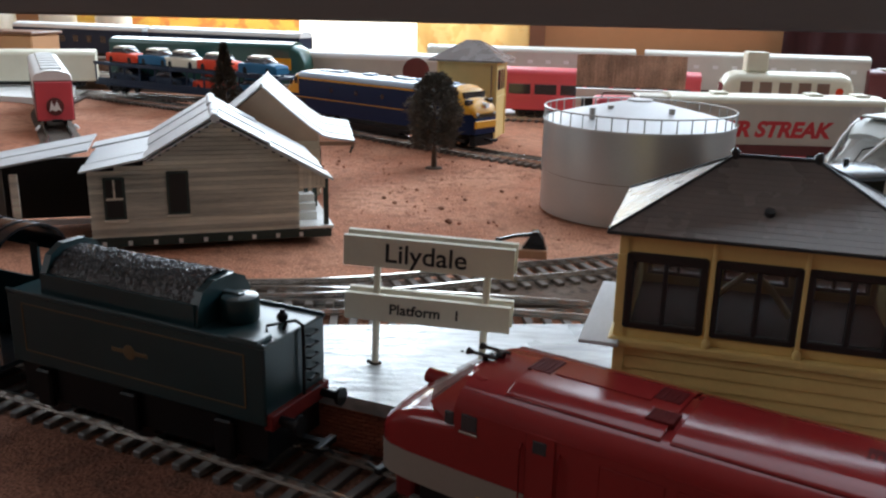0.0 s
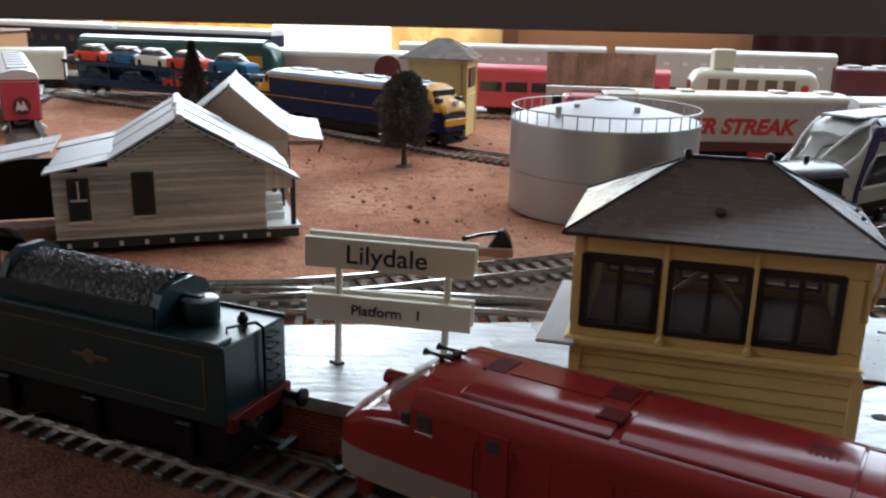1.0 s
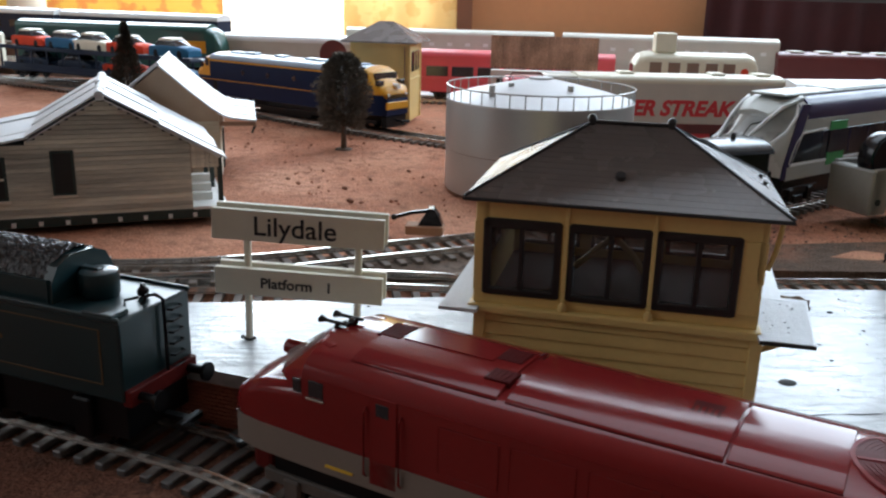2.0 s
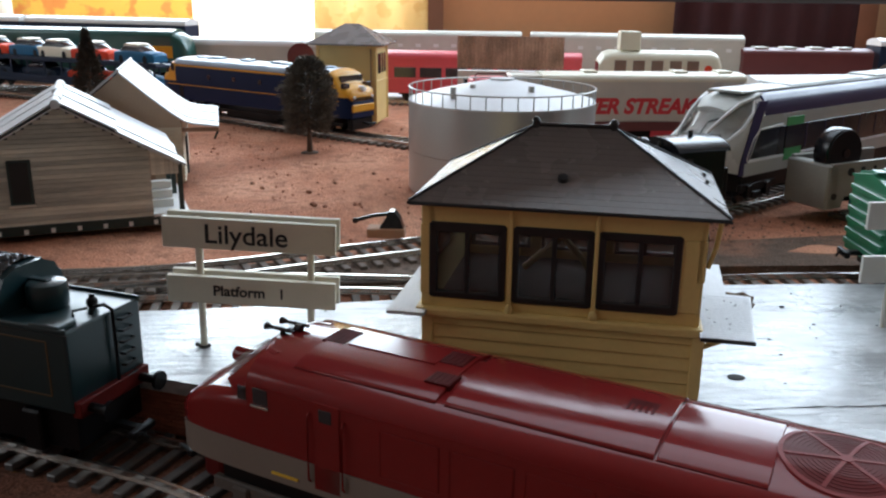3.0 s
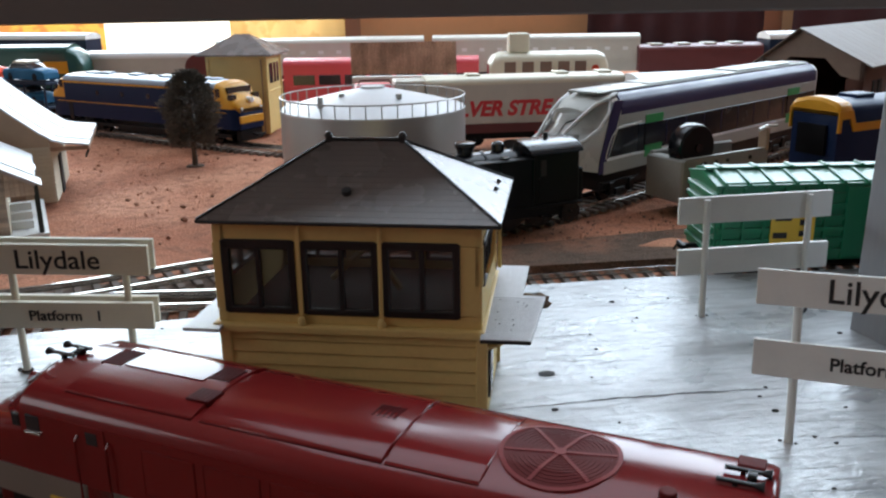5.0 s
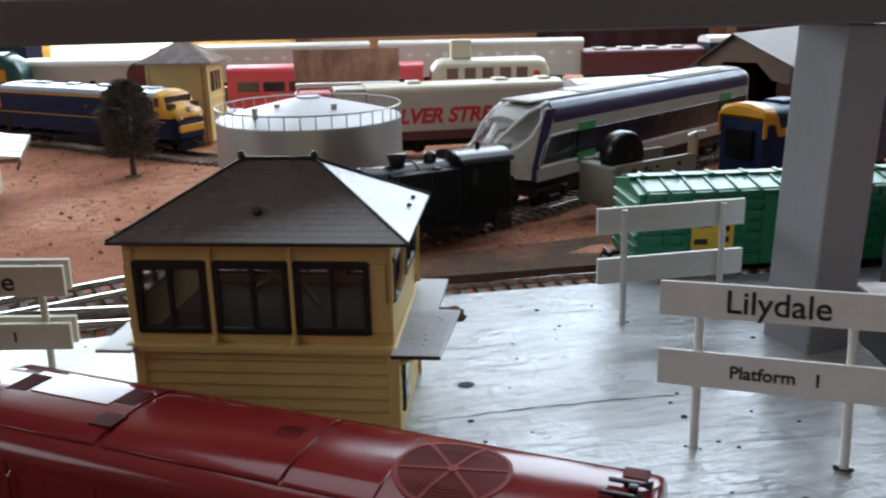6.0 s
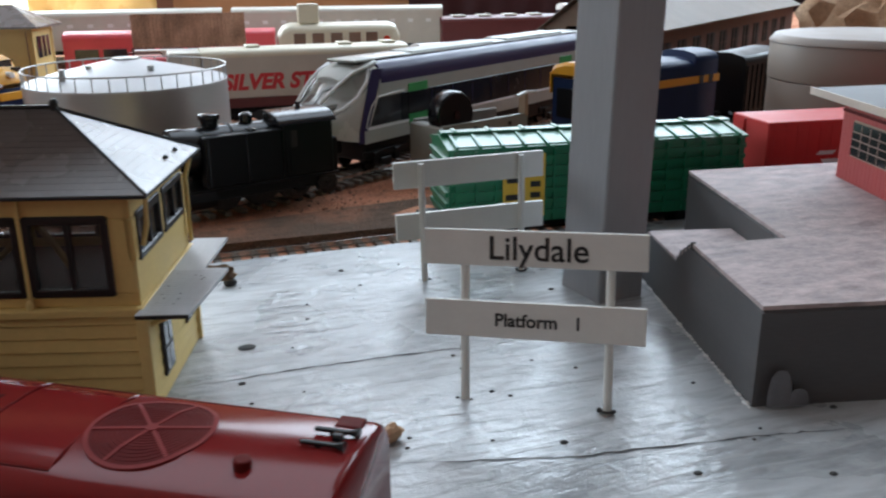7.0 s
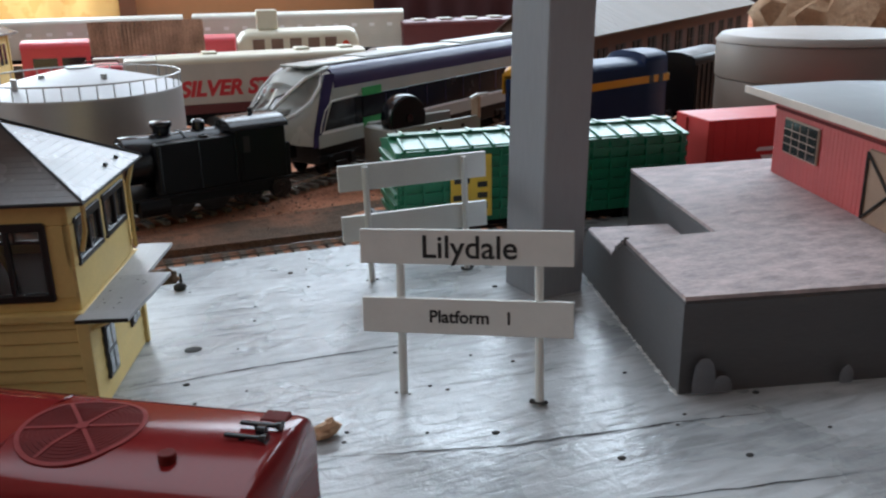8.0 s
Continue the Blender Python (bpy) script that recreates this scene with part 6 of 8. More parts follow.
cw = thing("container_wagon", pose(0.4203, 0.2831, -0.0040, 0, 0, -7.0) @ Matrix.Diagonal((1, 1, 1.1, 1)), "flat wagon carrying a bright red container", "wagon")
part("flat_deck", box(-0.062, 0.062, -0.0150, 0.0150, 0.0075, 0.0100, 0.0003), BLACK_PLASTIC, cw)
for s in (-1, 1):
    bogie(cw, s * 0.045)
for x0 in (-0.060, 0.003):
    cont = tagged(part("container", box(x0, x0 + 0.057, -0.0142, 0.0142, 0.0102, 0.0385, 0.0004), CONTAINER_RED), "bright red container on the flat wagon", "container", "red containers")
    cont.matrix_world = cw.matrix_world.copy()
    for k in range(10):
        bm = box(x0 + 0.003 + k * 0.0055, x0 + 0.0036 + k * 0.0055, -0.01440, -0.0140, 0.0115, 0.0372)
        part("corrugation", bm, CONTAINER_RED, cont)
    cx = x0 + 0.030
    lg = part("emblem", prism([(cx - 0.006, 0.0250), (cx + 0.002, 0.0250), (cx + 0.0035, 0.0265), (cx - 0.0045, 0.0265)], -0.01462, -0.01435, "Y"), WHITE_PAINT, cont, "pale emblem of two bars")
    part("emblem_bar", prism([(cx - 0.002, 0.0215), (cx + 0.006, 0.0215), (cx + 0.0045, 0.0232), (cx - 0.0035, 0.0232)], -0.01462, -0.01435, "Y"), WHITE_PAINT, lg)
    part("lock_bar", cyl(0.0005, x0 - 0.0004, 0.004, 0.0115, 0.0375, 8), CONTAINER_RED, cont)

# ---- black tank engine ----
bk = thing("tank_engine", pose(0.1628, 0.3790, -0.0004, 0, 0, 16), "all black plastic steam tank engine", "locomotive")
part("footplate", box(-0.0470, 0.0310, -0.0138, 0.0138, 0.0098, 0.0112, 0.0003), BLACK_PLASTIC, bk)
part("boiler", cyl(0.0104, 0, 0.0262, -0.040, 0.004, 28, axis="X"), BLACK_GLOSS, bk, smooth=True)
sbx = part("smokebox", cyl(0.0108, 0, 0.0258, -0.0445, -0.030, 28, axis="X", bevel=0.0006), BLACK_GLOSS, bk, smooth=True)
part("smokebox_door", cyl(0.0086, 0, 0.0258, -0.0456, -0.0445, 24, axis="X", bevel=0.0005), BLACK_GLOSS, sbx, smooth=True)
part("door_lever", box(-0.0464, -0.0456, -0.0030, 0.0030, 0.0254, 0.0262), BLACK_PLASTIC, sbx)
for s in (-1, 1):
    tk = part("side_tank", box(-0.0330, 0.0042, *sorted((s * 0.0060, s * 0.0136)), 0.0112, 0.0338, 0.0007, 2), BLACK_PLASTIC, bk)
    for x in (-0.0315, -0.0140, 0.0028):
        part("rivet_strip", box(x - 0.0004, x + 0.0004, *sorted((s * 0.0134, s * 0.0139)), 0.0120, 0.0330), BLACK_GLOSS, tk)
    part("tank_filler", cyl(0.0022, -0.0100, s * 0.0098, 0.0336, 0.0350, 14, bevel=0.0003), BLACK_GLOSS, tk)
    part("cylinder", cyl(0.0042, s * 0.0115, 0.0068, -0.0430, -0.0300, 16, axis="X"), BLACK_PLASTIC, bk)
    part("connecting_rod", box(-0.026, 0.018, *sorted((s * 0.0120, s * 0.0128)), 0.0052, 0.0062), BLACK_GLOSS, bk)
    part("cab_window", box(0.0068, 0.0100, *sorted((s * 0.0136, s * 0.0141)), 0.0250, 0.0325, 0.0003), SHADE_AND_TRIM_BLACK, bk)
    part("handrail", tube([(0.0058, s * 0.0140, 0.0140), (0.0058, s * 0.0146, 0.0150), (0.0058, s * 0.0146, 0.0240), (0.0058, s * 0.0140, 0.0250)], 0.0003), BLACK_GLOSS, bk)
    part("step", box(0.0080, 0.0130, *sorted((s * 0.0120, s * 0.0146)), 0.0050, 0.0060), BLACK_PLASTIC, bk)
    part("splasher", box(-0.0300, 0.0180, *sorted((s * 0.0110, s * 0.0134)), 0.0062, 0.0098), BLACK_PLASTIC, bk)
    bf = part("buffer", cyl(0.0011, s * 0.0095, 0.0090, -0.0540, -0.0485, 12, axis="X"), BLACK_PLASTIC, bk)
    part("buffer_head", cyl(0.0028, s * 0.0095, 0.0090, -0.0550, -0.0540, 16, axis="X"), BLACK_GLOSS, bf)
chim = cyl(0.0036, -0.0252, 0, 0.0350, 0.0400, 20, 0.0042)
add(chim, cyl(0.0048, -0.0252, 0, 0.0388, 0.0418, 20, bevel=0.0009))
part("chimney", chim, BLACK_GLOSS, bk, smooth=True)
part("dome", add(cyl(0.0030, -0.0082, 0, 0.0350, 0.0392, 18), ball(0.0030, -0.0082, 0, 0.0392, 14, (1, 1, 0.6))), BLACK_GLOSS, bk, smooth=True)
part("boiler_band", cyl(0.0107, 0, 0.0262, -0.0180, -0.0170, 28, axis="X"), BLACK_PLASTIC, bk)
part("buffer_beam", box(-0.0486, -0.0468, -0.0138, 0.0138, 0.0058, 0.0115, 0.0003), BLACK_PLASTIC, bk)
part("safety_valve", cyl(0.0013, 0.0015, 0, 0.0360, 0.0390, 12), BLACK_GLOSS, bk)
part("cab", box(0.0040, 0.0285, -0.0136, 0.0136, 0.0112, 0.0355, 0.0006), BLACK_PLASTIC, bk)
part("bunker", box(0.0265, 0.0310, -0.0132, 0.0132, 0.0112, 0.0270, 0.0008, 2), BLACK_PLASTIC, bk)
roofarch = [(0.0146 * math.sin(radians(a)), 0.0352 + 0.0052 * math.cos(radians(a))) for a in range(-90, 91, 12)]
part("cab_roof", prism(roofarch, 0.0015, 0.0298, "X"), BLACK_GLOSS, bk, smooth=True)
part("whistle", cyl(0.0012, 0.0178, 0, 0.0400, 0.0430, 10), BLACK_GLOSS, bk)
part("frame", box(-0.0440, 0.0300, -0.0090, 0.0090, 0.0040, 0.0098), BLACK_PLASTIC, bk)
for x in (-0.024, -0.007, 0.010):
    part("wheelset", wheelset(x, 0.0078), BLACK_GLOSS, bk)
part("wheelset", wheelset(0.0265, 0.0052), BLACK_GLOSS, bk)

# ---- silver railcar ----
sv = thing("railcar", pose(0.1905, 0.4062, -0.0004, 0, 0, 34) @ Matrix.Diagonal((1, 1, 1.21, 1)), "silver railcar with purple bands and clear windscreen", "train")
SEC = [(-0.0065, 0.0060, 0.0250, 0.0262), (-0.0050, 0.0100, 0.0222, 0.0272), (-0.0010, 0.0132, 0.0190, 0.0280), (0.0060, 0.0152, 0.0166, 0.0294), (0.0160, 0.0162, 0.0148, 0.0335), (0.0230, 0.0164, 0.0142, 0.0395), (0.0300, 0.0164, 0.0138, 0.0452), (0.0380, 0.0165, 0.0136, 0.0470), (0.260, 0.0165, 0.0134, 0.0470)]
part("body", loft([ring(x, w, zb, zt, min(0.0065, w * 0.5), 0.0008) for x, w, zb, zt in SEC]), SILVER_PLASTIC, sv, smooth=True)
part("windscreen", loft([ring(x, w, z0, zt, min(0.0065, w * 0.5), 0.0008) for x, w, z0, zt in ((-0.0060, 0.0090, 0.0255, 0.0290), (0.0000, 0.0128, 0.0270, 0.0330), (0.0080, 0.0148, 0.0285, 0.0380), (0.0180, 0.0158, 0.0335, 0.0428), (0.0290, 0.0162, 0.0390, 0.0458))]), CLEAR, sv, "clear plastic windscreen", smooth=True)
part("cab_ceiling", loft([ring(x, w, zt - 0.0015, zt + 0.0004, min(0.0012, w * 0.5), 0.0008) for x, w, zt in ((0.0120, 0.0085, 0.0402), (0.0190, 0.0120, 0.0432), (0.0360, 0.0130, 0.0464))]), SIDE_SILVER, sv, "white cab brow", smooth=True)
part("cab_desk", box(-0.0005, 0.0120, -0.0095, 0.0095, 0.0280, 0.0310, 0.0015), WAGON_GREY, sv)
for s in (-1, 1):
    pts = [(-0.0058, s * 0.0082, 0.0264), (-0.0015, s * 0.0132, 0.0280), (0.0060, s * 0.0153, 0.0295), (0.0160, s * 0.0164, 0.0336), (0.0232, s * 0.0165, 0.0394), (0.0275, s * 0.0135, 0.0450), (0.0185, s * 0.0115, 0.0430), (0.0085, s * 0.0100, 0.0384), (0.0000, s * 0.0080, 0.0332), (-0.0058, s * 0.0070, 0.0290)]
    part("windscreen_frame", tube(pts, 0.0008), WHITE_PAINT, sv)
    part("wiper", tube([(-0.0030, s * 0.0050, 0.0318), (0.0040, s * 0.0045, 0.0362), (0.0075, s * 0.0085, 0.0376)], 0.0003, 4), BLACK_PLASTIC, sv)


def side_strip(name, s, x0, x1, z0, z1, material, out=0.0003):
    return part(name, box(x0, x1, *sorted((s * 0.0163, s * (0.0165 + out))), z0, z1, 0.0001), material, sv)


for s in (-1, 1):
    ys = sorted((s * 0.0162, s * 0.01685))
    part("slanted_band", prism([(0.0160, 0.0140), (0.0205, 0.0140), (0.0235, 0.0200), (0.0290, 0.0310), (0.0350, 0.0440), (0.0275, 0.0440), (0.0215, 0.0310), (0.0172, 0.0200)], *ys, "Y"), PURPLE, sv)
    part("cab_window", prism([(0.0250, 0.0205), (0.0500, 0.0205), (0.0500, 0.0322), (0.0320, 0.0318)], *sorted((s * 0.0163, s * 0.01690)), "Y"), DARK_GLASS, sv)
    part("white_line", tube([(0.0215, s * 0.0169, 0.0200), (0.0225, s * 0.0169, 0.0230), (0.0260, s * 0.0169, 0.0290), (0.0310, s * 0.0169, 0.0325), (0.052, s * 0.0169, 0.0332)], 0.0004, 5), WHITE_PAINT, sv)
    side_strip("pale_band", s, 0.032, 0.258, 0.0323, 0.0377, SIDE_SILVER, 0.0002)
    side_strip("window_band", s, 0.0495, 0.258, 0.0202, 0.0323, BLACK_GLOSS, 0.0004)
    side_strip("pale_band", s, 0.0225, 0.258, 0.0190, 0.0200, WHITE_PAINT, 0.0005)
    side_strip("lower_band", s, 0.0200, 0.258, 0.0134, 0.0190, SIDE_SILVER, 0.0004)
    for x0 in (0.0558, 0.2180):
        d = side_strip("door", s, x0, x0 + 0.0165, 0.0172, 0.0358, GREEN_PATCH, 0.0006)
        part("door_window", box(x0 - 0.0002, x0 + 0.0167, *sorted((s * 0.0168, s * 0.0173)), 0.0225, 0.0321), BLACK_GLOSS, d)
    for k in range(9):
        side_strip("window_bar", s, 0.0760 + k * 0.0195, 0.0764 + k * 0.0195, 0.0218, 0.0320, PURPLE, 0.0006)
part("upper_band", loft([ring(x, 0.0167, 0.0377, 0.0471, 0.0066, 0.0) for x in (0.034, 0.258)]), PURPLE, sv, smooth=True)
part("roof_panel", box(0.022, 0.259, -0.0095, 0.0095, 0.0466, 0.0476, 0.0004), SIDE_SILVER, sv)
part("roof_pod", box(0.070, 0.150, -0.0085, 0.0085, 0.0476, 0.0482, 0.0003), SIDE_SILVER, sv)
part("roof_pod", box(0.165, 0.235, -0.0085, 0.0085, 0.0476, 0.0485, 0.0003), SIDE_SILVER, sv)
part("nose_coupler", box(0.006, 0.018, -0.003, 0.003, 0.0085, 0.0140, 0.0008), BLACK_PLASTIC, sv)
bogie(sv, 0.040)
bogie(sv, 0.215)
part("skirt", box(0.024, 0.25, -0.0130, 0.0130, 0.0050, 0.0136, 0.0008), BLACK_PLASTIC, sv)

# ---- grey wagon with a black drum ----
dw = thing("drum_wagon", pose(0.2740, 0.4085, -0.0004, 0, 0, 19), "grey wagon with holes carrying a black drum", "wagon")
part("side_frame", prism([(-0.0265, 0.0035), (-0.018, 0.0035), (-0.016, 0.0090), (0.016, 0.0090), (0.018, 0.0050), (0.031, 0.0050), (0.031, 0.0265), (-0.0265, 0.0255)], -0.0135, -0.0110, "Y"), WAGON_GREY, dw)
part("side_frame", box(-0.0265, 0.031, 0.0110, 0.0135, 0.0040, 0.0265, 0.0006), WAGON_GREY, dw)
part("end_frame", box(-0.0285, -0.021, -0.0135, 0.0135, 0.0030, 0.0250, 0.0008), WAGON_GREY, dw)
part("bed", box(-0.0270, 0.030, -0.011, 0.011, 0.0060, 0.0160), BLACK_PLASTIC, dw)
for x, z, r in ((-0.014, 0.0212, 0.0020), (-0.006, 0.0222, 0.0012), (-0.003, 0.0208, 0.0008), (0.002, 0.0225, 0.0009), (0.018, 0.0225, 0.0011), (-0.0235, 0.0095, 0.0016), (0.010, 0.0140, 0.0010)):
    part("hole", cyl(r, x, z, -0.0140, -0.0132, 14, axis="Y"), SHADE_AND_TRIM_BLACK, dw)
drum = part("drum", cyl(0.0120, -0.0160, 0.0300, -0.0100, -0.0010, 36, axis="Y", bevel=0.0014), BLACK_GLOSS, dw, smooth=True)
part("drum_groove", cyl(0.0108, -0.0160, 0.0300, -0.0106, -0.0099, 32, axis="Y"), BLACK_PLASTIC, drum)
part("drum_hub", cyl(0.0022, -0.0160, 0.0300, -0.0114, -0.0104, 16, axis="Y"), BLACK_GLOSS, drum)
part("teal_fitting", ball(0.006, -0.005, -0.014, 0.0055, 10, (1.3, 0.5, 0.8)), TEAL, dw)
part("crane_post", box(0.0290, 0.0312, -0.0140, -0.0080, 0.0250, 0.0370, 0.0004), mat("tan_plastic", (0.38, 0.26, 0.18), 0.6), dw)
part("crane_arm", tube([(0.0240, -0.0130, 0.0360), (0.0310, -0.0120, 0.0375), (0.0380, -0.0120, 0.0372)], 0.0009), SILVER_PLASTIC, dw)

# ---- blue and yellow diesel in the middle distance ----
by = thing("diesel_locomotive", pose(0.3905, 0.4310, -0.0004, 0, 0, 19) @ Matrix.Diagonal((0.85, 1, 1.15, 1)), "dark blue diesel with yellow band and hood", "locomotive")
part("body", loft([ring(x, w, 0.0085, zt, 0.005, 0.0006) for x, w, zt in ((-0.066, 0.0145, 0.0400), (-0.064, 0.0152, 0.0425), (-0.040, 0.0152, 0.0425), (0.040, 0.0152, 0.0415), (0.0415, 0.0155, 0.0450), (0.066, 0.0155, 0.0450), (0.068, 0.0140, 0.0430))]), BLUE_MID, by, smooth=True)
part("hood", loft([ring(x, w, 0.0385, zt, 0.005, 0.0008) for x, w, zt in ((-0.0675, 0.0150, 0.0420), (-0.066, 0.0156, 0.0436), (-0.056, 0.0156, 0.0436), (-0.055, 0.0153, 0.0428))]), LOCO_YELLOW, by, smooth=True)
windows(by, [0.047, 0.058], 0.0052, 0.0285, 0.0330, 0.0157, DARK_GLASS, 0.0005)
for s in (-1, 1):
    part("stripe", prism([(-0.0675, 0.0290), (-0.0645, 0.0290), (-0.0645, 0.0350), (-0.0570, 0.0352), (-0.0530, 0.0290), (0.0685, 0.0290), (0.0685, 0.0328), (-0.0515, 0.0328), (-0.0550, 0.0390), (-0.0675, 0.0390)], *sorted((s * 0.0150, s * 0.01585)), "Y"), LOCO_YELLOW, by)
part("stripe", box(0.0672, 0.0690, -0.0140, 0.0140, 0.0285, 0.0330), LOCO_YELLOW, by)
part("end_grille", box(-0.0690, -0.0670, -0.0090, 0.0090, 0.0180, 0.0320), BLACK_PLASTIC, by)
part("roof_box", box(-0.038, -0.020, -0.006, 0.006, 0.0425, 0.0445, 0.0006), BLUE_MID, by)
part("underframe", box(-0.066, 0.066, -0.0150, 0.0150, 0.0055, 0.0087), BLACK_PLASTIC, by)
bogie(by, -0.043, 3, 0.0160)
bogie(by, 0.043, 3, 0.0160)
track([(0.27, 0.390), (0.386, 0.430), (0.52, 0.476)], RAIL_TOP, "siding under the blue and yellow diesel", single=False)

# ---- stone block with the red barn ----
blk = thing("loading_bank", pose(0, 0, 0), "dark grey bank with pinkish weathered top", "platform", kind="structure")
A, B = (0.2430, 0.1333), (0.2690, 0.2300)
ALONG = pose(0.2430, 0.1333, 0.0, 0, 0, 75.06)
STEP_W, RUN, RISE, LOW = 0.0288, 0.0027, 0.0017, 0.0177


def on_bank(s, t):
    """Plan point s along the bank's side from its front corner and t inwards."""
    p = ALONG @ Vector((s, -t, 0))
    return p.x, p.y


BANK = [A, on_bank(0.0482, 0.0), on_bank(0.0512, STEP_W), (0.3085, 0.2583), (0.560, 0.2220), (0.540, 0.0600)]
bm = prism(BANK, -0.003, 0.0250, "Z")
bmesh.ops.bevel(bm, geom=[e for e in bm.edges if all(v.co.z > 0.02 for v in e.verts)], offset=0.0006, segments=2, affect="EDGES")
part("mass", bm, DARK_STONE, blk)
part("top_slab", prism([(x + (0.0004 if x < 0.3 else -0.0004), y + (0.0004 if y < 0.15 else -0.0004)) for x, y in BANK], 0.0251, 0.0262, "Z"), PINK_STONE, blk, "pinkish grey weathered top")
# steps go down from the back of the top to a landing, and on to the board
levels = [(0.0485 + RUN * k, 0.0485 + RUN * (k + 1), 0.0262 - RISE * (k + 1)) for k in range(4)]
levels.append((levels[-1][1], 0.0885, LOW))
levels += [(0.0885 + RUN * k, 0.0885 + RUN * (k + 1), LOW - RISE * (k + 1)) for k in range(9)]
outline = [(0.0470, -0.003), (0.0470, 0.0250)]
for a, b, z in levels:
    outline += [(a, z - 0.0006), (b, z - 0.0006)]
outline.append((levels[-1][1], -0.003))
bm = prism(outline, -STEP_W - 0.0004, -0.0001, "Y")
bm.transform(ALONG)
part("stair_side", bm, DARK_STONE, blk)
for a, b, z in levels:
    bm = box(a - 0.0002, b, -STEP_W, -0.0004, z - 0.0007, z, 0.0001)
    bm.transform(ALONG)
    part("landing" if b - a > 0.01 else "tread", bm, PINK_STONE, blk, "pale weathered landing" if b - a > 0.01 else "")
    if b - a < 0.01:
        bm = prism([(a - 0.0003, z - 0.0004), (a + 0.0004, z - 0.0004), (a - 0.0001, z + RISE + 0.0004)], -0.0014, 0.0, "Y")
        bm.transform(ALONG)
        part("stair_lip", bm, DARK_STONE, blk)
for x, y, w, h in ((0.2481, 0.1300, 0.0062, 0.0100), (0.2530, 0.1288, 0.0052, 0.0045), (0.2850, 0.1205, 0.0038, 0.0050)):
    bm = ball(1, 0, 0, 0.35, 16)
    for v in bm.verts:
        v.co *= 1 + 0.12 * noise.noise(v.co * 3 + Vector((x * 90, 0, 0)))
        v.co.z = max(v.co.z, 0.0)
    bm.transform(pose(x + 0.00005, y + 0.0002, 0.0008, 0, 0, -14) @ Matrix.Diagonal((w / 2, 0.0003, h * 0.72, 1)))
    part("paint_patch", bm, PATCH_GREY, blk, "paler grey paint patch")

seal = bmesh.new()
rs = random.Random(8)
for k in range(46):
    u = k / 45
    r = rs.uniform(0.0003, 0.0009)
    add(seal, ball(r, A[0] + (B[0] - A[0]) * u - 0.0006, A[1] + (B[1] - A[1]) * u, 0.0001, 7, (1.0, 1.5, 0.5)))
part("filler_bead", seal, WHITE_PAINT, blk, "crumbly white filler along the foot")

barn = thing("red_barn", pose(0.3542, 0.2306, 0.0262, 0, 0, -107.3), "red plank barn with grey roof on the bank", "building")
BL, BW, BH = 0.105, 0.060, 0.0272
part("wall", prism([(0.0, 0.0), (BW, 0.0), (BW, BH), (BW / 2, BH + 0.002), (0.0, BH)], 0.0, BL, "X"), BARN_RED, barn)
k = 0
while k * 0.0026 < BL - 0.001:
    part("plank", box(k * 0.0026 + 0.0001, k * 0.0026 + 0.0024, -0.0005, 0.0, 0.0, BH), BARN_RED, barn)
    k += 1
for k in range(23):
    y = k * 0.0026
    part("plank", box(-0.0005, 0.0, y + 0.0001, y + 0.0024, 0.0, BH + 0.002 * (1 - abs(y - BW / 2) / (BW / 2))), BARN_RED, barn)
w = part("window_frame", box(0.0095, 0.0355, -0.0014, -0.0004, 0.0098, 0.0226, 0.0003), BARN_WINDOW, barn)
part("pane", box(0.0102, 0.0348, -0.0016, -0.0012, 0.0104, 0.0220), DARK_GLASS, w)
for k in range(1, 4):
    part("glazing_bar", box(0.0106, 0.0344, -0.0019, -0.0015, 0.0106 + k * 0.0027, 0.0109 + k * 0.0027), BARN_WINDOW, w)
for k in range(1, 4):
    part("glazing_bar", box(0.0104 + k * 0.0060, 0.0107 + k * 0.0060, -0.0018, -0.0014, 0.0108, 0.0216), BARN_WINDOW, w)
d = part("barn_door", box(0.0680, 0.0960, -0.0018, -0.0005, 0.0, 0.0225, 0.0002), BROWN_DOOR, barn, "brown door with crossed braces")
for bars in ([(0.0685, 0.001), (0.0955, 0.0215)], [(0.0685, 0.0215), (0.0955, 0.001)], [(0.0685, 0.0008), (0.0685, 0.0218)], [(0.0955, 0.0008), (0.0955, 0.0218)]):
    (xa, za), (xb, zb) = bars
    part("brace", tube([(xa, -0.0022, za), (xb, -0.0022, zb)], 0.0005, 4), SHADE_AND_TRIM_BLACK, d)
part("trim_line", box(0.0, BL, -0.0010, -0.0004, 0.0245, 0.0255), LOCO_DARKRED, barn)
for k in range(18):
    part("rafter_end", box(0.002 + k * 0.0058, 0.0036 + k * 0.0058, -0.0058, 0.0, 0.0280, 0.0295), BROWN_DOOR, barn)
sl = [(-0.0070, BH + 0.0022), (BW / 2, BH + 0.0034), (BW / 2, BH + 0.0050), (-0.0070, BH + 0.0038)]
rf = part("roof", prism(sl, -0.0133, BL + 0.008, "X"), GREY_SLATE2, barn)
part("roof_far", prism([(BW - y, z) for y, z in sl], -0.0133, BL + 0.008, "X"), GREY_SLATE2, barn)
part("fascia", prism([(-0.0078, BH + 0.0016), (-0.0070, BH + 0.0016), (-0.0070, BH + 0.0042), (-0.0078, BH + 0.0042)], -0.0136, BL + 0.008, "X"), BARN_TRIM, barn)

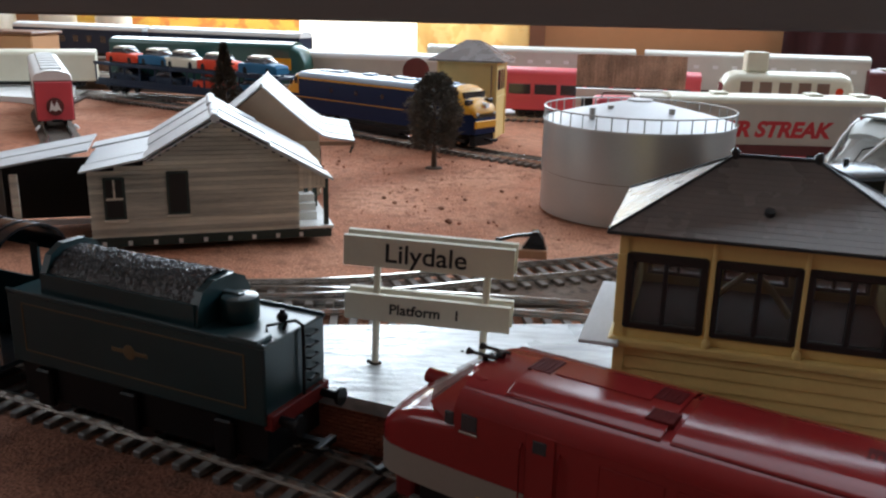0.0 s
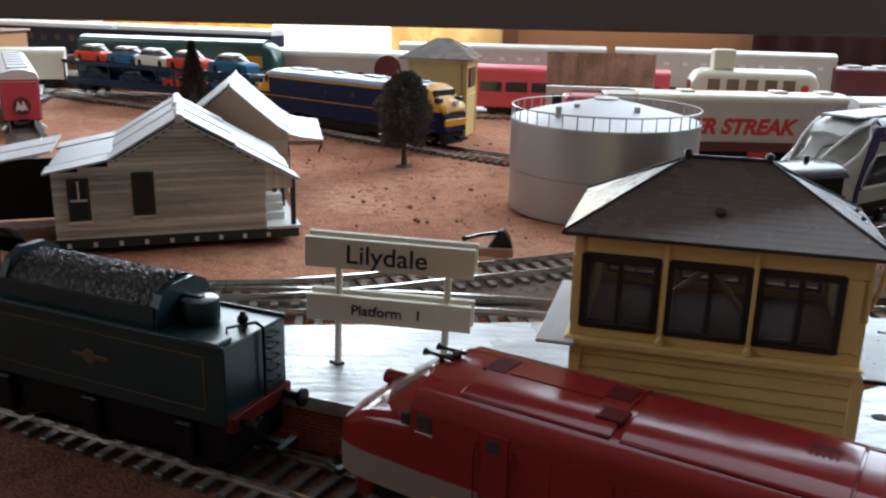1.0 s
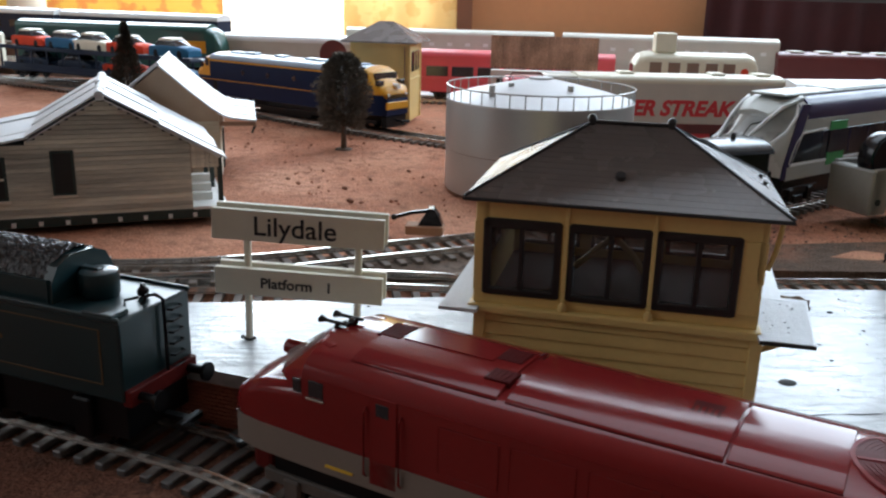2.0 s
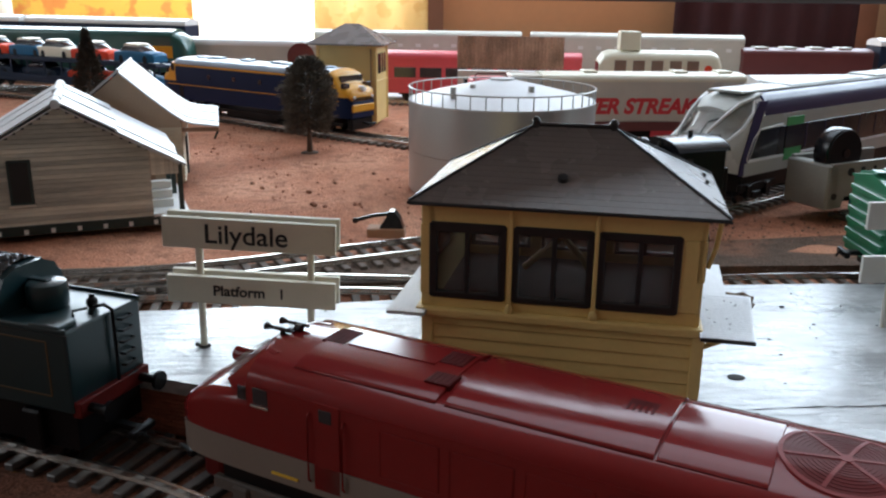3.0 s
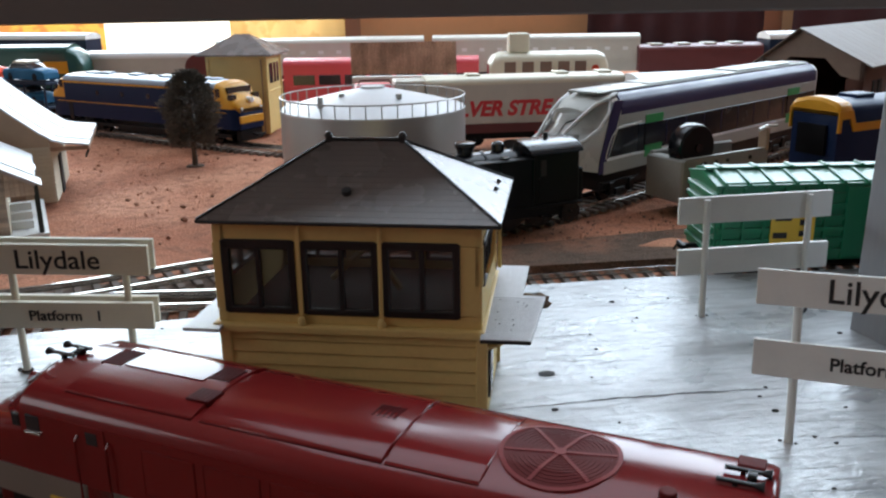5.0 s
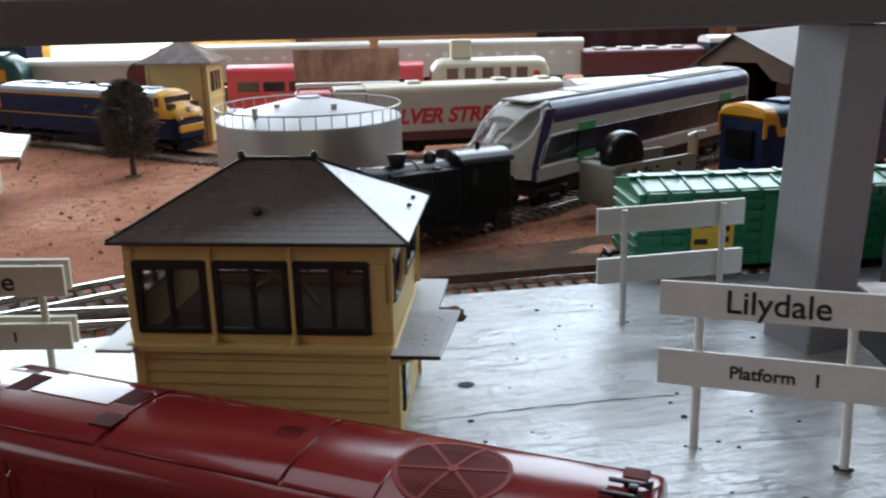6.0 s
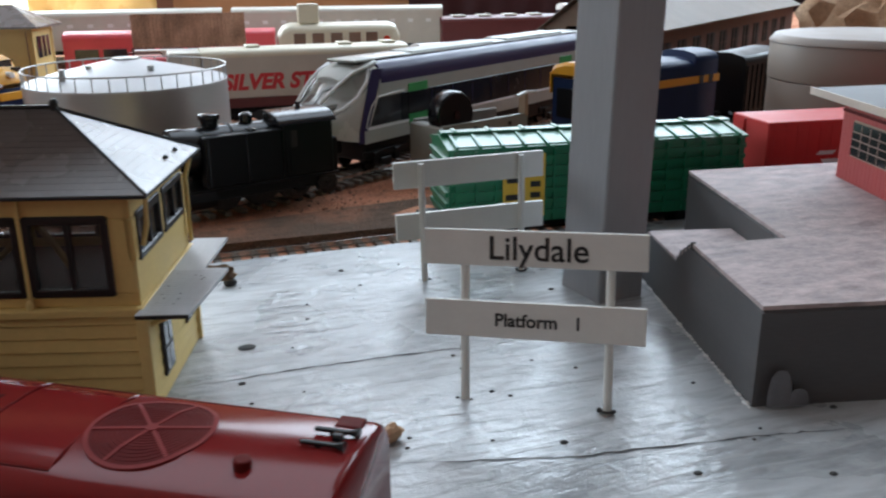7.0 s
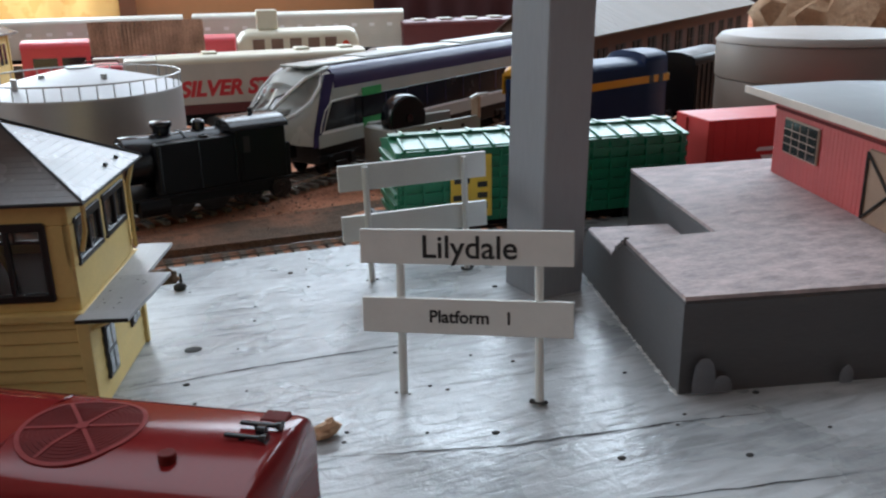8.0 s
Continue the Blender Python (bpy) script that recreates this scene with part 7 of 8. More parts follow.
# ---- grey round store ----
st = thing("round_store", pose(0.507, 0.374, -0.003), "grey-beige round store with shallow lid", "tank")
part("drum", cyl(0.0545, 0, 0, 0.0, 0.0415, 96), TANK_BEIGE, st, smooth=True)
part("drum", cyl(0.0552, 0, 0, 0.0420, 0.0620, 96, bevel=0.0006), TANK_BEIGE, st, smooth=True)
part("lid", cyl(0.0562, 0, 0, 0.0622, 0.0665, 96, 0.0525, bevel=0.0008), TANK_BEIGE, st, smooth=True)

# ---- long brick shed ----
bs = thing("engine_shed", pose(0.430, 0.585, -0.003, 0, 0, 37.5), "long brown brick engine shed with pale sheet roof", "building")
SW, SL, SE, SR, SLEN = 0.046, 0.028, 0.058, 0.080, 0.52
bm = prism([(-SW, 0.0), (-SW + 0.003, 0.0), (-SW + 0.003, SE), (-SW, SE)], 0.0, SLEN, "X")
add(bm, prism([(SL, 0.0), (SL - 0.003, 0.0), (SL - 0.003, SE), (SL, SE)], 0.0, SLEN, "X"))
part("side_wall", bm, BROWN_BRICK, bs)
part("end_wall", prism([(-SW, 0.0), (SL, 0.0), (SL, SE), (0, SR - 0.002), (-SW, SE)], SLEN - 0.003, SLEN, "X"), BROWN_BRICK, bs)
ga = prism([(-SW, SE - 0.014), (-0.030, SE - 0.010), (-0.018, SE + 0.002), (0.008, SE + 0.002), (0.018, SE - 0.010), (SL, SE - 0.014), (SL, SE), (0, SR - 0.002), (-SW, SE)], 0.0, 0.003, "X")
part("gable", ga, mat("grey_brown_boards", (0.26, 0.20, 0.16), 0.8, vary=0.2), bs)
part("gable_post", box(0.0, 0.003, -SW, -SW + 0.012, 0.0, SE - 0.012), BROWN_BRICK, bs)
part("gable_post", box(0.0, 0.003, SL - 0.008, SL, 0.0, SE - 0.012), BROWN_BRICK, bs)
for s in (-1, 1):
    for k in range(40):
        x0 = -0.006 + k * 0.0133
        part("roof_sheet", prism([((SL + 0.005) if s > 0 else -SW - 0.007, SE - 0.0035), (0, SR), (0, SR + 0.0012), ((SL + 0.005) if s > 0 else -SW - 0.007, SE - 0.0023)], x0, x0 + 0.0131, "X"), TILE_ROOF, bs)
for k in range(12):
    for j in (-1, 1):
        xw = 0.03 + k * 0.04 + j * 0.006
        w = part("window_frame", box(xw - 0.0048, xw + 0.0048, -SW - 0.0008, -SW + 0.0004, 0.022, 0.044, 0.0008), SHADE_AND_TRIM_BLACK, bs)
        part("glazing_bar", box(xw - 0.0003, xw + 0.0003, -SW - 0.0011, -SW - 0.0007, 0.022, 0.044), BROWN_BRICK, w)
        part("glazing_bar", box(xw - 0.0048, xw + 0.0048, -SW - 0.0011, -SW - 0.0007, 0.0325, 0.0331), BROWN_BRICK, w)

bv = coach("goods_van", pose(0.500, 0.478, -0.0004, 0, 0, 30), 0.062, "black ribbed goods van beside the brick shed", "wagon", BLACK_PLASTIC, BLACK_PLASTIC, zt=0.046, bogie_at=0.30)
for k in range(8):
    for s in (-1, 1):
        part("side_rib", box(-0.029 + k * 0.008, -0.0282 + k * 0.008, *sorted((s * 0.0158, s * 0.0166)), 0.009, 0.039), BLACK_PLASTIC, bv)

# ---- tan rock face behind ----
bm = bmesh.new()
bmesh.ops.create_icosphere(bm, subdivisions=5, radius=1)
for v in bm.verts:
    n = v.co.normalized()
    d = 1 + 0.28 * noise.noise(n * 1.7) + 0.14 * noise.noise(n * 4.5) + 0.07 * noise.noise(n * 11) + 0.03 * noise.noise(n * 26)
    v.co = Vector((n.x * 0.135 * d, n.y * 0.11 * d, max(-0.02, n.z * 0.15 * d)))
bm.transform(pose(0.845, 0.620, -0.004))
tagged(part("rock_face", bm, ROCK, smooth=True), "tan plaster rock face behind the round store", "rock")

# ---- blue and yellow diesel on the far curve ----
bl = thing("diesel_locomotive", pose(-0.0515, 0.7125, -0.0004, 0, 0, -40.7), "deep blue diesel with yellow noses and pale roof", "locomotive")
H2 = 0.107
SE2 = [(-H2, 0.0120, 0.0300), (-H2 + 0.003, 0.0148, 0.0340), (-H2 + 0.010, 0.0160, 0.0360), (-H2 + 0.0145, 0.0162, 0.0440), (-H2 + 0.020, 0.0163, 0.0462)]
SE2 = SE2 + [(-x, w, z) for x, w, z in SE2[::-1]]
part("body", loft([ring(x, w, 0.0125, zt - 0.003, 0.003, 0.0) for x, w, zt in SE2]), BLUE_LOCO, bl, smooth=True)
part("roof", loft([ring(x, w, zt - 0.0045, zt, 0.0042, 0.0006) for x, w, zt in SE2[4:6]]), BLUE_ROOF, bl, "pale blue-grey roof", smooth=True)
for s in (-1, 1):
    k = SE2[:5] if s < 0 else SE2[5:]
    part("nose", loft([ring(x, w + 0.0003, 0.0275, zt + 0.0002, 0.0055, 0.0008) for x, w, zt in k]), LOCO_YELLOW, bl, "yellow cab nose", smooth=True)
    part("nose_band", box(*sorted((s * (H2 - 0.002), s * (H2 + 0.0006))), -0.0125, 0.0125, 0.0165, 0.0225, 0.0008), LOCO_YELLOW, bl)
    part("windscreen", box(*sorted((s * (H2 - 0.0130), s * (H2 - 0.0108))), -0.0120, 0.0120, 0.0378, 0.0425), DARK_GLASS, bl)
    for t in (-1, 1):
        part("cab_window", box(*sorted((s * (H2 - 0.0195), s * (H2 - 0.0145))), *sorted((t * 0.0160, t * 0.01675)), 0.0355, 0.0420, 0.0003), DARK_GLASS, bl)
        part("marker_lamp", cyl(0.0012, t * 0.0100, 0.0275, *sorted((s * (H2 - 0.0018), s * (H2 + 0.0004))), 10, axis="X"), WHITE_PAINT, bl)
    part("stripe", box(-H2 + 0.016, H2 - 0.016, *sorted((s * 0.0160, s * 0.01665)), 0.0400, 0.0412), LOCO_YELLOW, bl)
    part("stripe", box(-H2 + 0.010, H2 - 0.010, *sorted((s * 0.0160, s * 0.01655)), 0.0245, 0.0250), LOCO_YELLOW, bl)
    bogie(bl, s * 0.064, 3, 0.0165)
    coupler(bl, s * H2, s)
for x in (-0.05, -0.015, 0.02, 0.045):
    part("roof_vent", box(x - 0.006, x + 0.006, -0.004, 0.004, 0.0462, 0.0482, 0.0006), BLUE_ROOF, bl)
for x in (-0.070, -0.058, 0.030, 0.062, 0.074):
    part("roof_fan", cyl(0.0058, x, 0, 0.0460, 0.0478, 20, 0.0052), BLUE_ROOF, bl, "pale round roof fan")
for s in (-1, 1):
    part("headlight", cyl(0.0020, 0.0, 0.0335, *sorted((s * (H2 - 0.004), s * (H2 + 0.0012))), 14, axis="X"), WHITE_PAINT, bl)
    part("number_box", box(*sorted((s * (H2 - 0.0095), s * (H2 - 0.0050))), -0.0145, -0.0090, 0.0335, 0.0375, 0.0004), DARK_GLASS, bl)
    part("number_box", box(*sorted((s * (H2 - 0.0095), s * (H2 - 0.0050))), 0.0090, 0.0145, 0.0335, 0.0375, 0.0004), DARK_GLASS, bl)
    part("pilot", box(*sorted((s * (H2 - 0.006), s * (H2 - 0.001))), -0.0120, 0.0120, 0.0035, 0.0120, 0.0008), BLACK_PLASTIC, bl)
    part("side_step", box(*sorted((s * 0.078, s * 0.083)), -0.0166, -0.0160, 0.0050, 0.0240), BLACK_PLASTIC, bl)
    for k in range(4):
        part("porthole", cyl(0.0022, -0.045 + k * 0.030, 0.0330, *sorted((s * 0.0158, s * 0.0166)), 14, axis="Y"), DARK_GLASS, bl)
part("tank", box(-0.030, 0.030, -0.0125, 0.0125, 0.0025, 0.0086, 0.0008), BLACK_PLASTIC, bl)
part("underframe", box(-0.100, 0.100, -0.0155, 0.0155, 0.0062, 0.0088), BLACK_PLASTIC, bl)

# ---- yellow tower signal box ----
hut = thing("signal_tower", pose(0.0215, 0.7350, -0.003, 0, 0, -14), "tall cream-yellow signal tower with grey hipped roof", "building")
part("wall", box(-0.024, 0.024, -0.021, 0.021, 0.0, 0.0630, 0.0003), BOX_YELLOW, hut)
for z in (0.0330, 0.0610):
    part("band", box(-0.0248, 0.0248, -0.0218, 0.0218, z, z + 0.0016, 0.0003), BOX_YELLOW, hut)
for s in (-1, 1):
    for v in (-1, 1):
        part("corner_post", box(s * 0.024 - 0.001, s * 0.024 + 0.001, v * 0.021 - 0.001, v * 0.021 + 0.001, 0.0, 0.063), BOX_YELLOW, hut)
w = part("window", box(0.0242, 0.0250, -0.013, 0.013, 0.0400, 0.0560, 0.0003), DARK_GLASS, hut)
for v in (-0.0045, 0.0045):
    part("glazing_bar", box(0.0248, 0.0254, v - 0.0005, v + 0.0005, 0.0400, 0.0560), BOX_YELLOW, w)
part("window", box(-0.018, 0.018, 0.0212, 0.0220, 0.0400, 0.0560, 0.0003), DARK_GLASS, hut)
hip("roof", 0.0310, 0.0285, 0.0060, 0.0640, 0.0790, 0.0012, SLATE, hut)
part("pipe", tube([(0.0205, -0.0222, 0.0), (0.0205, -0.0222, 0.060)], 0.0005), BROWN_DOOR, hut)

# ---- car carrier with small cars ----
cc = thing("car_carrier_wagon", pose(-0.2600, 0.8900, 0.0030, 0, 0, -33.0) @ Matrix.Diagonal((0.93, 1, 1.1, 1)), "long dark blue two-deck car carrier wagon", "wagon")
for z in (0.0080, 0.0270):
    part("deck", box(-0.146, 0.146, -0.0155, 0.0155, z, z + 0.0020, 0.0003), NAVY, cc)
for k in range(12):
    x = -0.143 + k * 0.026
    for s in (-1, 1):
        part("stanchion", box(x - 0.001, x + 0.001, *sorted((s * 0.0145, s * 0.0155)), 0.0098, 0.0272), NAVY, cc)
for s in (-1, 1):
    part("deck_rail", box(-0.146, 0.146, *sorted((s * 0.0150, s * 0.0157)), 0.0285, 0.0305), NAVY, cc)
    part("side_panel", box(-0.140, 0.140, *sorted((s * 0.0146, s * 0.0154)), 0.0100, 0.0150, 0.0003), NAVY, cc)
    bogie(cc, s * 0.112)
    coupler(cc, s * 0.146, s)


def little_car(m, paint, label, top=None):
    t = thing("toy_car", m, label, "car", "cars on the carrier wagon")
    part("body", loft([ring(x, w, 0.0014, zt, 0.0016, 0.0002, 3) for x, w, zt in ((-0.0240, 0.0072, 0.0058), (-0.0225, 0.0082, 0.0076), (-0.008, 0.0086, 0.0082), (0.010, 0.0086, 0.0080), (0.0220, 0.0082, 0.0070), (0.0240, 0.0070, 0.0052))]), paint, t, smooth=True)
    part("cabin", loft([ring(x, w, 0.0070, zt, 0.0018, 0.0002, 3) for x, w, zt in ((-0.0170, 0.0076, 0.0082), (-0.0115, 0.0070, 0.0118), (0.0040, 0.0070, 0.0120), (0.0115, 0.0076, 0.0082))]), DARK_GLASS, t, smooth=True)
    part("car_roof", loft([ring(x, w, 0.0112, zt, 0.0008, 0.0002, 3) for x, w, zt in ((-0.0118, 0.0066, 0.0120), (-0.0090, 0.0068, 0.0126), (0.0020, 0.0068, 0.0127), (0.0050, 0.0064, 0.0120))]), top or paint, t, smooth=True)
    for x in (-0.0140, 0.0145):
        for s in (-1, 1):
            part("tyre", cyl(0.0027, x, 0.0027, *sorted((s * 0.0066, s * 0.0086)), 14, axis="Y"), BLACK_PLASTIC, t)
    return t


CC = pose(-0.2600, 0.8900, 0.0030, 0, 0, -33.0) @ Matrix.Diagonal((0.93, 1, 1.1, 1))
for x, z, paint, what in ((-0.105, 0.0290, ORANGE_CAR, "orange-red toy car with pale roof on the top deck"), (-0.048, 0.0290, BLUE_CAR, "blue toy car with pale roof on the top deck"), (-0.004, 0.0290, CREAM_PLASTIC, "cream toy car on the top deck"), (0.048, 0.0290, ORANGE_CAR, "orange-red toy car with pale roof on the top deck"), (0.110, 0.0290, BLUE_CAR, "blue toy car with pale roof on the top deck"), (0.040, 0.0100, ORANGE_CAR, "orange-red toy car on the lower deck"), (-0.030, 0.0100, NAVY, "dark toy car on the lower deck"), (-0.100, 0.0100, NAVY, "dark toy car on the lower deck"), (0.105, 0.0100, BLUE_CAR, "blue toy car on the lower deck")):
    little_car(CC @ pose(x, 0, z) @ Matrix.Diagonal((1.12, 1.2, 1.30, 1)), paint, what, CREAM_PLASTIC if z > 0.02 else None)

# ---- green diesel and other trains behind ----
gd = coach("diesel_locomotive", pose(-0.2640, 0.9630, 0.0110, 0, 0, -14), 0.216, "dark green diesel with orange nose and rounded roof", "locomotive", COACH_GREEN, COACH_GREEN, zt=0.049, glass_mat=DARK_GLASS, win=0.010, count=5)
part("nose", loft([ring(x, w, 0.0085, zt, 0.005, 0.0006) for x, w, zt in ((0.106, 0.0162, 0.0480), (0.116, 0.0155, 0.0430), (0.121, 0.0125, 0.0340), (0.1225, 0.009, 0.0280))]), COACH_GREEN, gd, smooth=True)
for s in (-1, 1):
    part("nose_flash", box(0.0830, 0.1080, *sorted((s * 0.0160, s * 0.01675)), 0.0220, 0.0340, 0.0003), LOCO_YELLOW, gd)

rl = coach("railmotor", pose(-0.3220, 0.7130, -0.0004, 0, 0, 116) @ pose(0.100, 0, 0) @ Matrix.Diagonal((1, 0.9, 1, 1)), 0.240, "red and white railmotor facing down the track", "train", MAROON, WHITE_PAINT, zt=0.046, glass_mat=DARK_GLASS, win=0.009, count=8, band=(0.030, 0.038, WHITE_PAINT))
for k in range(7):
    part("roof_vent", box(-0.105 + k * 0.030, -0.093 + k * 0.030, -0.009, 0.009, 0.0462, 0.0488, 0.0008), WHITE_PAINT, rl)
nb = part("end_panel", box(-0.1216, -0.1200, -0.0150, 0.0150, 0.0080, 0.0385, 0.0006), PINK_RED, rl, "red end panel")
bm = cyl(0.0072, 0, 0.0190, -0.1222, -0.1216, 24, axis="X")
em = part("emblem", bm, MAROON, nb)
part("emblem_mark", prism([(-0.0050, 0.0150), (-0.0015, 0.0235), (0.0005, 0.0190), (0.0030, 0.0235), (0.0052, 0.0150), (0.0026, 0.0165), (0.0, 0.0150), (-0.0026, 0.0165)], -0.1226, -0.1220, "X"), WHITE_PAINT, em)
for s in (-1, 1):
    part("front_post", tube([(-0.1222, s * 0.0145, 0.004), (-0.1250, s * 0.0175, 0.0015)], 0.0012), WHITE_PAINT, rl)

coach("goods_van", pose(-0.500, 1.020, -0.0004, 0, 0, 17), 0.175, "cream louvred van on the far siding", "wagon", CREAM_PLASTIC, CREAM_PLASTIC, zt=0.042)
coach("goods_van", pose(-0.585, 0.880, -0.0004, 0, 0, 25), 0.090, "dark teal van with white roof on the far siding", "wagon", TEAL, WHITE_PAINT, zt=0.046)

for x0, y0, ln, yaw, what in ((0.092, 0.9785, 0.226, -5.5, "dull silver corrugated carriage on the far line"), (0.326, 0.9420, 0.226, -13.0, "dull silver corrugated carriage at the end of the far line")):
    c = coach("carriage", pose(x0, y0, 0.0130, 0, 0, yaw), ln, what, "carriage", FAR_SILVER, FAR_SILVER, zt=0.046, glass_mat=WHITE_PAINT, win=0.0055, count=11, group="silver carriages", wz=(0.030, 0.0335))
    for z in (0.012, 0.015, 0.018, 0.021):
        part("flute", box(-ln / 2 + 0.002, ln / 2 - 0.002, -0.0164, 0.0164, z, z + 0.0012), FAR_SILVER, c)
tagged(part("embankment", prism([(-0.95, 1.170), (-0.30, 1.025), (0.0, 0.962), (0.21, 0.945), (0.45, 0.908), (1.15, 0.878), (1.15, 0.935), (0.45, 0.965), (0.21, 1.0), (0.0, 1.02), (-0.30, 1.085), (-0.95, 1.235)], -0.006, 0.0100, "Z"), BALLAST), "low grey-brown bank under the far line", "ground", kind="structure")
track([(-0.9, 1.205), (-0.3, 1.055), (0.0, 0.990), (0.21, 0.970), (0.45, 0.935), (1.1, 0.905)], 0.0128, "line on a low grey-brown bank", single=False)
coach("carriage", pose(-0.070, 0.945, -0.0004, 0, 0, -12), 0.160, "pale grey carriage with a red round board", "carriage", FAR_SILVER, WHITE_PAINT, zt=0.052, glass_mat=DARK_GLASS, win=0.006, count=6)
disc = thing("round_board", pose(-0.0310, 0.8820, -0.003), "dark red round board on a thin post", "sign")
part("disc", cyl(0.0135, 0, 0.0410, -0.0010, 0.0010, 32, axis="Y"), MAROON, disc)
part("post", cyl(0.0012, 0, 0, 0.0, 0.030, 10), BROWN_DOOR, disc)

pk = coach("railcar", pose(0.1460, 0.8450, -0.0004, 0, 0, -9.5), 0.188, "pinkish red railcar with dark windows", "train", PINK_RED, PINK_RED, zt=0.046, glass_mat=DARK_GLASS, win=0.021, count=7, wz=(0.0225, 0.0320))
for s in (-1, 1):
    part("waist_rail", box(-0.093, 0.093, *sorted((s * 0.0156, s * 0.0168)), 0.0190, 0.0212), PINK_RED, pk)

# rusty hoarding on a white wall
hb = thing("rusty_hoarding", pose(0.1555, 0.7430, -0.003, 0, 0, -8), "rusty corrugated hoarding on a low white wall", "fence")
for k in range(30):
    x = -0.0455 + k * 0.00303
    part("sheet_rib", prism([(x, -0.0010), (x + 0.0008, -0.0014), (x + 0.0022, -0.0014), (x + 0.0030, -0.0010), (x + 0.0030, 0.0), (x, 0.0)], 0.0420, 0.0690, "Z"), RUST, hb)
part("low_wall", box(-0.0450, 0.0450, 0.0, 0.0080, 0.0, 0.0400), WHITE_PAINT, hb)
for k in range(4):
    part("opening", box(-0.040 + k * 0.022, -0.028 + k * 0.022, -0.0006, 0.0004, 0.0, 0.0330), SHADE_AND_TRIM_BLACK, hb)

# ---- white engine with red lettering ----
ss = thing("diesel_locomotive", pose(0.2235, 0.6060, -0.0004, 0, 0, -1.0), "white and silver engine with large red lettering", "locomotive")
part("body", box(-0.0700, 0.0735, -0.0160, 0.0160, 0.0160, 0.0450, 0.0008, 2), FAR_SILVER, ss)
part("roof", loft([ring(x, 0.0164, 0.0440, 0.0490, 0.0040, 0.0006) for x in (-0.0705, 0.0740)]), CREAM_PLASTIC, ss, smooth=True)
for s in (-1, 1):
    part("lower_panel", box(-0.0695, 0.0730, *sorted((s * 0.0158, s * 0.0163)), 0.0100, 0.0165), MAROON, ss)
    part("white_panel", box(-0.0690, 0.0500, *sorted((s * 0.0159, s * 0.0164)), 0.0175, 0.0440), FAR_SILVER, ss)
    part("end_panel", box(0.0505, 0.0725, *sorted((s * 0.0159, s * 0.0164)), 0.0175, 0.0440), SILVER_PLASTIC, ss)
    part("wheel_box", box(0.0080, 0.0250, *sorted((s * 0.0150, s * 0.0160)), 0.0020, 0.0120, 0.0004), SHOUT_RED, ss)
words("lettering", "SILVER STREAK", 0.0144, pose(-0.0105, -0.01650, 0.0268, 90), SHOUT_RED, ss, 0.00065, 0.25)
words("lettering", "4301", 0.0068, pose(0.0620, -0.01650, 0.0350, 90), SHOUT_RED, ss, 0.0002, 0.2)
for x in (-0.0350, 0.0300, 0.0620):
    part("roof_hatch", box(x - 0.0050, x + 0.0050, -0.0070, 0.0070, 0.0492, 0.0508, 0.0005), CREAM_PLASTIC, ss)
part("grey_hood", box(-0.0920, -0.0705, -0.0130, 0.0130, 0.0160, 0.0478, 0.0010, 2), FAR_SILVER, ss)
part("red_hood", box(-0.1200, -0.0925, -0.0125, 0.0125, 0.0160, 0.0455, 0.0030, 3), PINK_RED, ss)
part("hood_rail", tube([(-0.118, -0.012, 0.0455), (-0.116, -0.012, 0.0490), (-0.096, -0.012, 0.0490), (-0.094, -0.012, 0.0455)], 0.0006), MAROON, ss)
part("underframe", box(-0.118, 0.072, -0.0120, 0.0120, 0.0050, 0.0160), BLACK_PLASTIC, ss)
bogie(ss, -0.050, 3, 0.0165)
bogie(ss, 0.045, 3, 0.0165)

cr = thing("railmotor", pose(0.2740, 0.7120, -0.003, 0, 0, -7) @ Matrix.Diagonal((1, 1, 1.08, 1)), "cream rail motor with square windows and roof box", "train")
part("body", loft([ring(x, w, 0.0100, zt, 0.0055, 0.0010) for x, w, zt in ((-0.0500, 0.0120, 0.0480), (-0.0460, 0.0150, 0.0530), (-0.0400, 0.0155, 0.0550), (0.0420, 0.0155, 0.0550), (0.0470, 0.0150, 0.0530), (0.0500, 0.0125, 0.0480))]), CREAM_PLASTIC, cr, smooth=True)
windows(cr, [-0.033, -0.018, -0.003, 0.012, 0.026], 0.0095, 0.0408, 0.0490, 0.0156, mat("brown_window", (0.20, 0.12, 0.085), 0.4), 0.0004)
part("windscreen", box(-0.0502, -0.0470, -0.0100, 0.0100, 0.0380, 0.0470, 0.0006), DARK_GLASS, cr)
part("round_mark", cyl(0.0030, 0.0385, 0.0430, -0.0162, -0.0154, 18, axis="Y"), ORANGE_CAR, cr)
part("roof_box", box(-0.0330, -0.0160, -0.0080, 0.0080, 0.0556, 0.0700, 0.0012, 2), CREAM_PLASTIC, cr)
bogie(cr, -0.030)
bogie(cr, 0.030)

